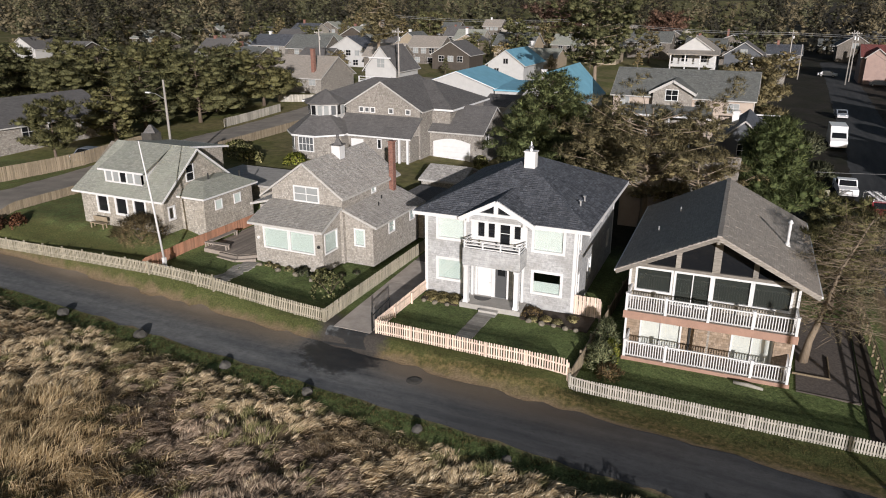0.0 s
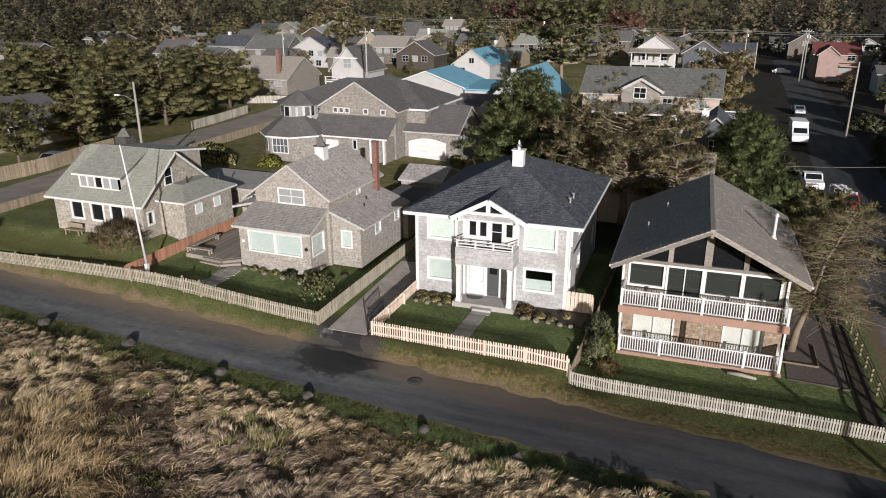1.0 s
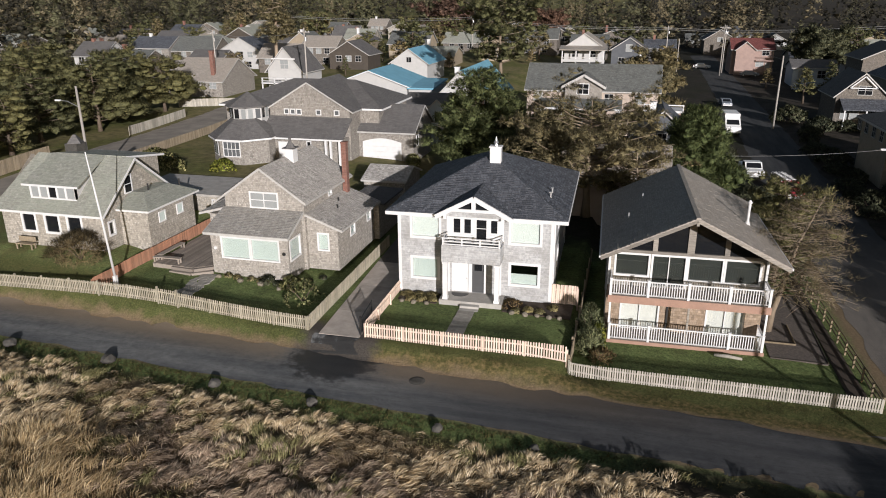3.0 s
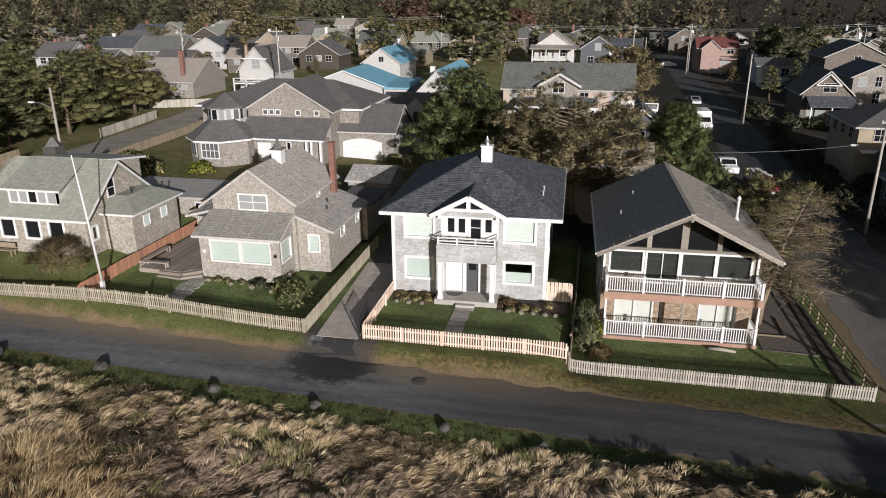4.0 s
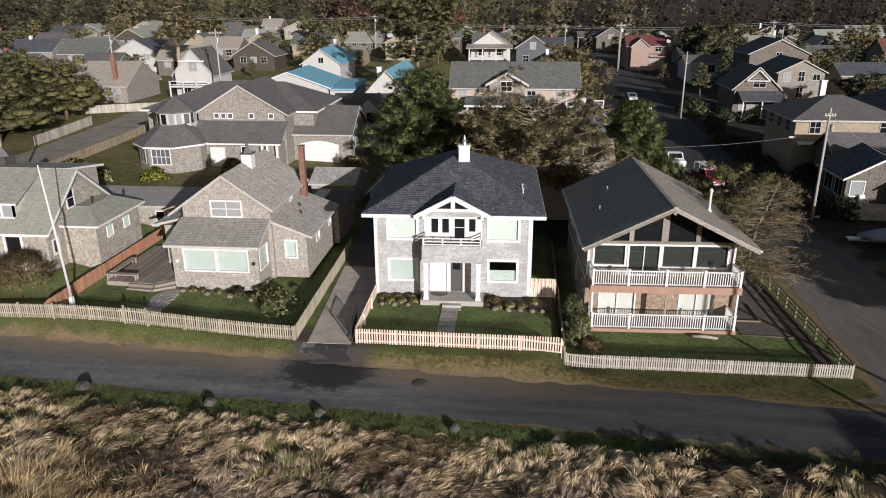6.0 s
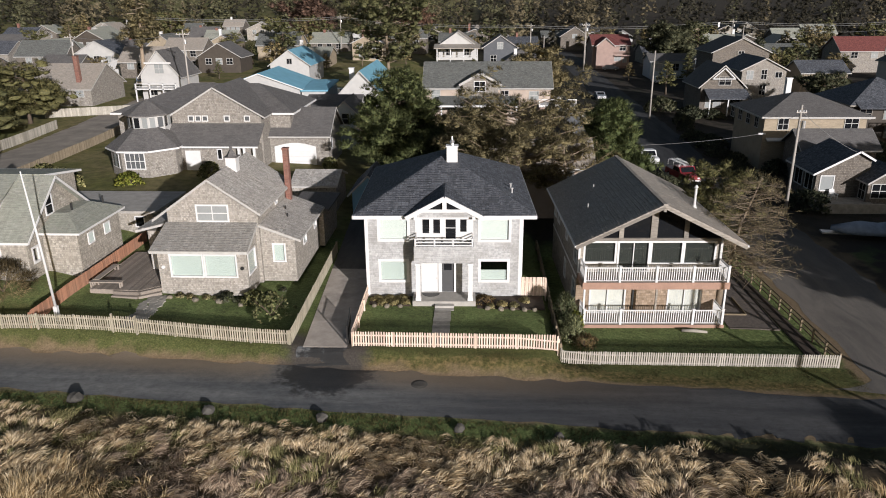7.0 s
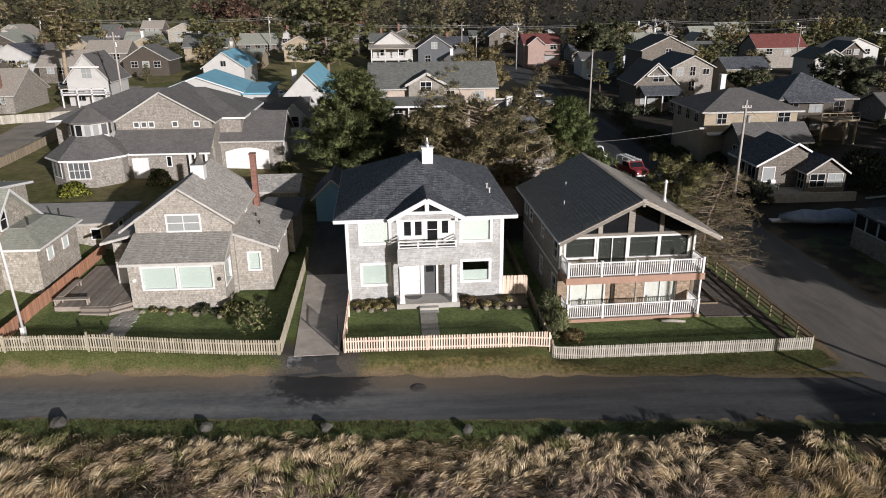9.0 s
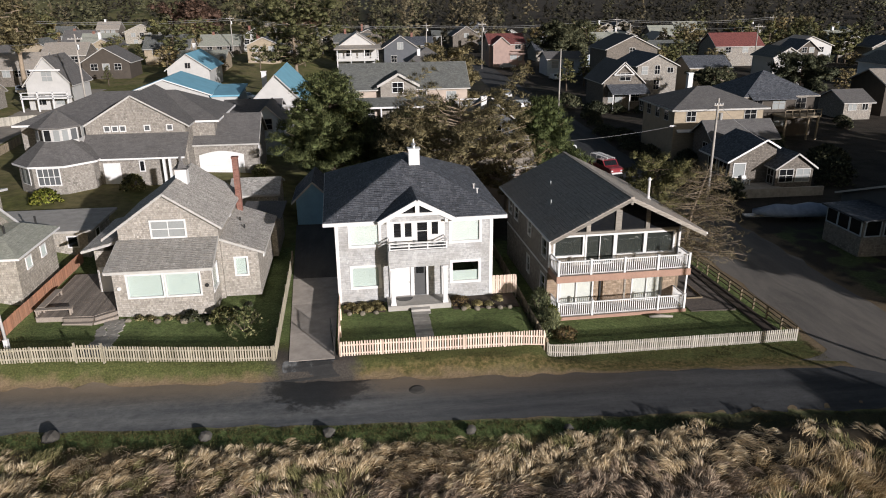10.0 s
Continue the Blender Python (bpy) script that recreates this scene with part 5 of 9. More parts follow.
    g.prism([(-21.85, 43.3, 6.4), (-18.91, 43.3, 6.4), (-20.38, 43.3, 7.3)], (0, 0.05, 0))
    part("gable_pane", g, "dark_glass", h)
    # chimney, vents
    c = MB()
    c.box(-20.3, 49.0, 8.2, -19.5, 49.65, 9.75)
    c.box(-20.36, 48.94, 9.75, -19.44, 49.71, 9.83)
    ch = part("chimney", c, "white", h, "white plastered chimney with a metal finial")
    c = MB()
    c.tube([(-19.9, 49.3, 9.83), (-19.9, 49.3, 10.0), (-19.9, 49.3, 10.08), (-19.9, 49.3, 10.25), (-19.9, 49.3, 10.5)], [0.16, 0.12, 0.2, 0.08, 0.03], 10)
    part("finial", c, "steel", ch)
    for y in (48.2, 46.9):
        c = MB()
        zz = 6.15 + (-14.15 + 15.6) * 0.464
        c.tube([(-15.6, y, zz - 0.1), (-15.6, y, zz + 0.35)], [0.07, 0.07], 8)
        c.box(-15.7, y - 0.1, zz + 0.35, -15.5, y + 0.1, zz + 0.4)
        part("roof_vent", c, "steel", h)
    c = MB()
    c.tube([(-15.0, 44.25, 0.0), (-15.0, 44.25, 5.9)], [0.05, 0.05], 8)
    part("downpipe", c, "white", h)
    f = MB()
    f.box(X0 + 0.2, Y0 + 0.2, 3.0, X1 - 0.2, Y1 - 0.2, 3.1)
    part("floor", f, "floor_in", h)
    h.rotation_euler[2] = radians(1.5)


# ---- the gabled house with two decks ----
def railing(parent, x0, x1, y, z, h, pitch=0.15, posts=()):
    """White balustrade along x: rails, posts and single balusters."""
    r = MB()
    r.box(x0, y - 0.045, z + h - 0.07, x1, y + 0.045, z + h)
    r.box(x0, y - 0.03, z + 0.08, x1, y + 0.03, z + 0.14)
    rail = part("rail", r, "white", parent)
    me = picket_mesh(0.05, h - 0.15, 0.05, "white", False)
    o = ORIGIN[parent.name]
    n = int((x1 - x0) / pitch)
    for i in range(n):
        ob = new("baluster", me)
        ob.parent = parent
        ob.location = (x0 + (i + 0.5) * (x1 - x0) / n - o[0], y - o[1], z + 0.1 - o[2])
    for x in posts:
        p = MB()
        p.box(x - 0.075, y - 0.085, z, x + 0.075, y + 0.085, z + h + 0.06)
        p.box(x - 0.1, y - 0.1, z + h + 0.06, x + 0.1, y + 0.1, z + h + 0.09)
        part("rail_post", p, "white", parent)
    return rail


def side_railing(parent, x, y0, y1, z, h):
    r = MB()
    r.box(x - 0.045, y0, z + h - 0.07, x + 0.045, y1, z + h)
    r.box(x - 0.03, y0, z + 0.08, x + 0.03, y1, z + 0.14)
    part("rail", r, "white", parent)
    me = picket_mesh(0.05, h - 0.15, 0.05, "white", False)
    o = ORIGIN[parent.name]
    n = int((y1 - y0) / 0.15)
    for i in range(n):
        ob = new("baluster", me)
        ob.parent = parent
        ob.location = (x - o[0], y0 + (i + 0.5) * (y1 - y0) / n - o[1], z + 0.1 - o[2])


def deck_house():
    z0 = -1.15
    h = thing("deck_house", (-6.5, 43, z0 + 0.2), "two-storey gabled beach house with white-railed decks and a brown-grey roof", "house")
    COURSES[h.name] = (0.27, 0.9, 0.035)
    X0, X1, Y0, Y1 = -11.35, -1.75, 43.0, 54.9
    ZE, XR, ZR = 5.2, -6.45, 7.78
    slope = (ZR - 5.06) / (XR + 11.95)
    W = "shingle_warm"
    up = [(-10.9, -8.86, 3.15, 4.55), (-8.62, -6.62, 2.5, 4.55), (-6.42, -4.4, 3.05, 4.55), (-4.22, -2.2, 3.05, 4.55)]
    low = [(-10.35, -8.0, -0.6, 1.32), (-5.0, -2.8, -0.6, 1.32)]
    a, b = (X0, Y0), (X1, Y0)
    wall(h, a, b, z0, 2.2, "shingle_brown", [(u0 - X0, u1 - X0, za, zb) for u0, u1, za, zb in low], label="brown-stained shingled lower wall")
    wall(h, a, b, 2.2, 4.7, W, [(u0 - X0, u1 - X0, za, zb) for u0, u1, za, zb in up])
    # glazed gable: beam, posts, panes and a dark boarded room behind
    mb = MB()
    mb.beam((X0, 42.95, 4.78), (X1, 42.95, 4.78), 0.16, 0.18)
    part("beam", mb, "weathered_beam", h, "weathered grey timber beam")

    def roof_z(x):
        return ZR - slope * abs(x - XR) - 0.2

    for x, w in ((-8.55, 0.15), (-6.4, 0.22), (-4.25, 0.15)):
        mb = MB()
        mb.prism([(x - w, 42.9, 4.86), (x + w, 42.9, 4.86), (x + w, 42.9, roof_z(x + w)), (x - w, 42.9, roof_z(x - w))], (0, 0.16, 0))
        part("gable_post", mb, "weathered_beam", h)
    for x0, x1 in ((X0, -8.7), (-8.4, -6.62), (-6.18, -4.4), (-4.1, X1)):
        mb = MB()
        q = [(x0, 43.0, 4.86), (x1, 43.0, 4.86), (x1, 43.0, max(4.87, roof_z(x1))), (x0, 43.0, max(4.87, roof_z(x0)))]
        mb.prism(q, (0, 0.02, 0))
        part("gable_pane", mb, "dark_glass", h)
    side = [(0.4, 1.5, 2.9, 4.2), (4.5, 5.3, 3.2, 4.3), (8.4, 9.6, 3.2, 4.3), (10.4, 11.4, 3.2, 4.3), (0.5, 1.6, 0.0, 1.5), (4.6, 5.4, 0.2, 1.5)]
    wall(h, (X0, Y1), (X0, Y0), z0, ZE, "shingle_side", [(Y1 - Y0 - u1, Y1 - Y0 - u0, za, zb) for u0, u1, za, zb in side])
    for u0, u1, za, zb in side:
        window(h, (X0, Y1), (X0, Y0), Y1 - Y0 - u1, Y1 - Y0 - u0, za, zb, "", 0.09, (0, 1))
    wall(h, (X1, Y0), (X1, Y1), z0, ZE, "shingle_side")
    wall(h, (X1, Y1), (X0, Y1), z0, ZE, "shingle_side", (), [(0, ZE), ((X1 - X0) / 2, ZR - 0.2), (X1 - X0, ZE)])
    mb = MB()
    mb.box(X0 - 0.03, Y0, 1.98, X0 + 0.05, Y1, 2.14)
    part("belt_board", mb, "white", h)
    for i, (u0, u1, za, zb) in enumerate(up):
        # The fill is a near-black sheet, room gloom put into its colour.
        window(h, a, b, u0 - X0, u1 - X0, za, zb, "dark_sheet", 0.1, (1 if i == 1 else 0, 0), name="sliding_door" if i == 1 else "window", label="wide white-framed pane" if i != 1 else "white-framed sliding glass door")
    for u0, u1, za, zb in low:
        window(h, a, b, u0 - X0, u1 - X0, za, zb, "curtain", 0.08, (1, 0), name="patio_door", label="sliding door with white drawn curtains")
    # inside: upper floor, back wall of the room
    mb = MB()
    mb.box(X0 + 0.2, Y0 + 0.2, 2.25, X1 - 0.2, Y1 - 0.2, 2.4)
    part("floor", mb, "floor_in", h)
    mb = MB()
    mb.box(X0 + 0.2, 49.0, 2.4, X1 - 0.2, 49.15, 5.2)
    part("inner_wall", mb, "darkwood", h)
    # roof
    L, R, F, B = -11.9, -0.98, 40.8, 55.5
    zl = 5.06
    roof_slab(h, [(L, F, zl), (XR, F, ZR), (XR, B, ZR), (L, B, zl)], "roof_brown", 0.14)
    r = roof_slab(h, [(XR, F, ZR), (R, F, zl), (R, B, zl), (XR, B, ZR)], "roof_brown", 0.14)
    boards("bargeboard", [((e, y, zl), (XR, y, ZR)) for y in (F + 0.03, B - 0.03) for e in (L, R)], 0.08, 0.2, "weathered_beam", r, 0.17)
    boards("gutter", [((e, F, zl), (e, B, zl)) for e in (L - 0.04, R + 0.04)], 0.1, 0.12, "white", r, 0.06)
    mb = MB()
    mb.beam((XR, F, ZR - 0.32), (XR, 43.0, ZR - 0.32), 0.16, 0.3)
    part("ridge_beam", mb, "weathered_beam", r)
    mb = MB()
    mb.beam((XR, F, ZR + 0.01), (XR, B, ZR + 0.01), 0.26, 0.05)
    part("ridge_cap", mb, "roof_brown", r)
    p = MB()
    p.tube([(-2.6, 46.8, 5.6), (-2.6, 46.8, 7.3)], [0.09, 0.09], 10)
    p.tube([(-2.6, 46.8, 7.25), (-2.6, 46.8, 7.32), (-2.6, 46.8, 7.5)], [0.09, 0.16, 0.05], 10)
    p.tube([(-2.6, 46.8, 5.7), (-2.6, 46.8, 6.1)], [0.24, 0.1], 10)
    part("flue", p, "white", h, "white metal flue pipe")
    for x, y in ((-9.2, 50), (-10.2, 46.5)):
        p = MB()
        zz = ZR - slope * abs(x - XR)
        p.tube([(x, y, zz - 0.1), (x, y, zz + 0.35)], [0.05, 0.05], 8)
        part("roof_vent", p, "steel", h)
    # decks
    for z, nm in ((2.42, "upper_deck"), (-0.62, "lower_deck")):
        x0, x1 = (-11.25, -1.7) if z > 0 else (-11.15, -1.75)
        deck = part(nm, MB().box(x0 + 0.05, 41.2, z - 0.3, x1 - 0.05, 42.95, z - 0.06), "rust", h, "timber deck with a white railing and a red-brown fascia")
        n = 13
        for i in range(n):
            ya = 41.12 + i * (1.86 / n)
            part("deck_board", MB().box(x0, ya, z - 0.04, x1, ya + 1.86 / n - 0.012, z), "deck", deck)
        f = MB()
        f.box(x0 - 0.03, 41.06, z - 0.48, x1 + 0.03, 41.115, z - 0.005)
        f.box(x0 - 0.03, 41.12, z - 0.48, x0 + 0.03, 42.98, z - 0.05)
        f.box(x1 - 0.03, 41.12, z - 0.48, x1 + 0.03, 42.98, z - 0.05)
        part("fascia", f, "rust", deck, "red-brown painted fascia")
        w = (x1 - x0) / 4
        posts = [x0 + 0.12, x0 + w, x0 + 2 * w, x0 + 3 * w, x1 - 0.12]
        holder = part("balustrade", MB().box(x0 + 0.1, 41.14, z + 0.1, x1 - 0.1, 41.2, z + 0.15), "white", deck)
        railing(holder, x0 + 0.1, x1 - 0.1, 41.17, z, 1.04, 0.15, posts if z > 0 else [x0 + 0.12, x0 + 0.27 * (x1 - x0), x0 + 0.78 * (x1 - x0), x1 - 0.12])
        side_railing(holder, x0 + 0.12, 41.25, 42.95, z, 1.04)
        side_railing(holder, x1 - 0.12, 41.25, 42.95, z, 1.04)
    for x in (-11.1, -6.35, -1.85):
        p = MB()
        p.box(x - 0.06, 41.2, -0.62, x + 0.06, 41.32, 1.95)
        part("deck_post", p, "weathered_beam" if x == -6.35 else "white", h)
    for x in (-11.28, -1.82):
        p = MB()
        p.box(x - 0.07, 42.84, 2.42, x + 0.07, 42.98, 4.9)
        part("corner_post", p, "white", h)
    p = MB()
    p.box(-7.5, 42.9, -0.6, -7.38, 42.99, 1.9)
    part("downpipe", p, "iron", h)
    for x in (-10.7, -8.5, -6.3, -2.2):
        p = MB()
        p.box(x - 0.3, 41.1, -1.1, x + 0.3, 41.5, -0.95)
        part("footing", p, "concrete", h)
    for x in (-10.9, -8.5, -6.2, -4.0, -2.0):
        p = MB()
        p.box(x - 0.1, 41.3, -1.2, x + 0.1, 42.0, -1.05)
        part("joist_block", p, "rust", h)
    h.rotation_euler[2] = radians(1.8)


# ---- the shingled cottage with the sun room ----
def sunroom_cottage():
    z0 = 0.25
    h = thing("sunroom_cottage", (-37.2, 46, 0.5), "weathered grey shingled cottage with a sun room and mint blinds", "house")
    COURSES[h.name] = (0.18, 0.3, 0.02)
    W, R = "shingle_grey", "roof_cedar"
    X0, X1, Y0, Y1, XR, ZR = -40.5, -33.9, 45.64, 54.4, -37.2, 8.15
    ZE = 5.85
    L = X1 - X0
    top = [(0, ZE), (XR - X0, ZR - 0.12), (L, ZE)]
    wall(h, (X0, Y0), (X1, Y0), z0, ZE, W, (), top)
    flat_window(h, "front", -38.25, -36.08, 5.05, 6.12, Y0, (1, 1), pane="pane_pale", trim=0.12)
    sidew = [(4.6, 5.2, 5.0, 5.7)]
    wall(h, (X1, Y0), (X1, Y1), z0, ZE, W, sidew)
    window(h, (X1, Y0), (X1, Y1), *sidew[0], "blind", 0.1, (0, 1))
    wall(h, (X1, Y1), (X0, Y1), z0, ZE, W, (), top)
    wall(h, (X0, Y1), (X0, Y0), z0, ZE, W)
    s = (ZR - ZE) / (X1 - XR)
    zr_e, zl_e = ZR - s * (X1 + 0.3 - XR), ZR - s * (XR - X0 + 1.0)
    F, B = Y0 - 0.35, Y1 + 0.35
    roof_slab(h, [(X0 - 1.0, F, zl_e), (XR, F, ZR), (XR, B, ZR), (X0 - 1.0, B, zl_e)], R, 0.13)
    r = roof_slab(h, [(XR, F, ZR), (X1 + 0.3, F, zr_e), (X1 + 0.3, B, zr_e), (XR, B, ZR)], R, 0.13)
    segs = [((X0 - 1.0, y, zl_e), (XR, y, ZR)) for y in (F, B)] + [((X1 + 0.3, y, zr_e), (XR, y, ZR)) for y in (F, B)]
    boards("bargeboard", segs + [((X1 + 0.3, F, zr_e), (X1 + 0.3, B, zr_e)), ((X0 - 1.0, F, zl_e), (X0 - 1.0, B, zl_e))], 0.06, 0.12, "trim_worn", r, 0.1)
    # sun room
    sx0, sx1, sy = -40.45, -34.15, 43.07
    a, b = (sx0, sy), (sx1, sy)
    big = [(-39.55 - sx0, -37.3 - sx0, 1.72, 3.28), (-37.1 - sx0, -34.92 - sx0, 1.72, 3.28)]
    wall(h, a, b, z0, 3.62, W, big)
    for q in big:
        window(h, a, b, *q, "blind", 0.09, label="broad white-framed window with a mint blind")
    e = [(0.35, 2.0, 1.75, 3.25)]
    wall(h, (sx1, sy), (sx1, Y0), z0, 3.6, W, e, [(0, 3.6), (2.57, 4.7), (2.57, 3.6)])
    window(h, (sx1, sy), (sx1, Y0), *e[0], "blind", 0.1)
    wall(h, (sx0, Y0), (sx0, sy), z0, 3.6, W, (), [(0, 3.6), (0.0, 4.7), (2.57, 3.6)])
    rs = roof_slab(h, [(-40.85, 42.75, 3.68), (-33.95, 42.75, 3.68), (-33.95, 45.62, 4.92), (-40.6, 45.62, 4.92)], "roof_lean", 0.12)
    boards("bargeboard", [((-40.85, 42.75, 3.58), (-33.95, 42.75, 3.58)), ((-33.95, 42.75, 3.58), (-33.95, 45.6, 4.82)), ((-40.85, 42.75, 3.58), (-40.6, 45.6, 4.82))], 0.06, 0.18, "trim_worn", rs)
    for x, zz in ((-40.1, 2.4), (-34.5, 2.35)):
        p = MB()
        p.tube([(x, 43.06, zz), (x, 42.98, zz)], [0.14, 0.12], 12)
        part("wall_lamp", p, "white" if x < -40 else "iron", h)
    # side wing with a lean-to roof
    wx, wy0, wy1 = -31.45, 46.0, 54.0
    fw = [(-33.05 + 33.9, -32.25 + 33.9, 1.85, 3.12)]
    wall(h, (-33.9, wy0), (wx, wy0), z0, 3.45, W, fw, [(0, 3.45), (0, 4.52), (2.45, 3.62), (2.45, 3.45)])
    window(h, (-33.9, wy0), (wx, wy0), *fw[0], "blind", 0.1)
    sw = [(2.6, 3.5, 2.3, 3.2), (6.3, 7.1, 2.4, 3.2)]
    wall(h, (wx, wy0), (wx, wy1), z0, 3.6, W, sw)
    for q in sw:
        window(h, (wx, wy0), (wx, wy1), *q, "blind", 0.1, (0, 1))
    wall(h, (wx, wy1), (-33.9, wy1), z0, 3.45, W)
    rs = roof_slab(h, [(-33.9, 45.65, 4.72), (-30.95, 45.65, 3.62), (-30.95, 54.3, 3.62), (-33.9, 54.3, 4.72)], R, 0.12)
    boards("bargeboard", [((-33.9, 45.65, 4.62), (-30.95, 45.65, 3.52)), ((-30.95, 45.65, 3.52), (-30.95, 54.3, 3.52))], 0.06, 0.14, "trim_worn", rs)
    mb = MB()
    mb.box(-33.9, 54.0, z0, -31.0, 59.5, 3.3)
    part("back_wing", mb, W, h)
    roof_slab(h, [(-34.1, 54.32, 3.45), (-30.6, 54.32, 3.35), (-30.6, 59.8, 3.35), (-34.1, 59.8, 3.45)], "roof_grey", 0.12)
    # lean-to on the other side
    mb = MB()
    mb.box(-42.6, 46.6, z0, -40.52, 53.5, 3.9)
    part("side_porch", mb, W, h)
    rs = roof_slab(h, [(-43.3, 46.2, 4.05), (-40.52, 46.2, 4.75), (-40.52, 53.8, 4.75), (-43.3, 53.8, 4.05)], R, 0.12)
    boards("bargeboard", [((-43.3, 46.2, 3.95), (-40.52, 46.2, 4.65)), ((-43.3, 46.2, 3.95), (-43.3, 53.8, 3.95))], 0.06, 0.14, "trim_worn", rs)
    mb = MB()
    mb.box(-42.5, 46.55, z0 + 0.5, -41.6, 46.62, 2.7)
    part("side_door", mb, "white", h)
    # chimneys
    c = MB()
    c.box(-33.78, 53.0, 3.9, -33.36, 53.5, 8.7)
    c.box(-33.82, 52.96, 8.7, -33.32, 53.54, 8.82)
    part("brick_chimney", c, "brick", h, "slim red brick chimney")
    c = MB()
    c.box(-37.25, 49.6, 7.4, -36.45, 50.4, 8.75)
    ch = part("chimney", c, "white", h, "white chimney with a pointed grey hood")
    c = MB()
    c.prism([(-37.35, 49.5, 8.75), (-36.35, 49.5, 8.75), (-36.35, 50.5, 8.75), (-37.35, 50.5, 8.75)], (0, 0, 0.08))
    c.tube([(-36.85, 50.0, 8.83), (-36.85, 50.0, 9.35)], [0.5, 0.1], 4)
    c.tube([(-36.85, 50.0, 9.3), (-36.85, 50.0, 9.6)], [0.12, 0.12], 6)
    part("hood", c, "roof_grey", ch)
    for x, y in ((-32.7, 49.2), (-33.2, 50.6)):
        c = MB()
        zz = 4.72 - 0.373 * (x + 33.9)
        c.tube([(x, y, zz - 0.1), (x, y, zz + 0.3)], [0.06, 0.06], 8)
        part("roof_vent", c, "iron", h)


def cottage_deck():
    d = thing("garden_deck", (-42.9, 46, 0.7), "silver-grey timber deck with two steps and built-in benches", "deck")
    poly = [(-45.4, 42.6), (-41.75, 42.35), (-40.6, 43.3), (-40.6, 46.5), (-42.65, 46.5), (-42.65, 50.3), (-45.6, 50.3)]
    x = -45.6
    while x < -40.62:
        xm = x + 0.075
        ys = []
        for i in range(len(poly)):
            (xa, ya), (xb, yb) = poly[i], poly[(i + 1) % len(poly)]
            if (xa - xm) * (xb - xm) < 0:
                ys.append(ya + (yb - ya) * (xm - xa) / (xb - xa))
        ys.sort()
        if len(ys) >= 2:
            mb = MB()
            mb.box(x, ys[0], 0.84, x + 0.138, ys[-1], 0.88)
            part("deck_board", mb, "deck", d)
        x += 0.15
    for off, z in ((0.0, 0.84), (0.32, 0.62)):
        mb = MB()
        pts = [(-43.6, 42.45 - off), (-41.7, 42.3 - off), (-40.55 + off * 0.4, 43.2 - off)]
        for p, q in zip(pts[:-1], pts[1:]):
            mb.beam((*p, z - 0.12), (*q, z - 0.12), 0.34, 0.22)
        part("step", mb, "deck", d)
    mb = MB()
    mb.box(-45.4, 42.62, 0.3, -45.3, 50.2, 0.84)
    mb.box(-45.4, 42.55, 0.3, -41.8, 42.65, 0.84)
    part("skirt", mb, "deck", d)
    for x0, y0, x1, y1 in ((-45.5, 42.75, -43.2, 43.15), (-45.5, 43.3, -45.05, 46.4)):
        mb = MB()
        mb.box(x0, y0, 1.25, x1, y1, 1.32)
        for cx in (x0 + 0.1, x1 - 0.1):
            for cy in (y0 + 0.06, y1 - 0.06):
                mb.box(cx - 0.05, cy - 0.05, 0.88, cx + 0.05, cy + 0.05, 1.25)
        part("bench", mb, "deck", d)


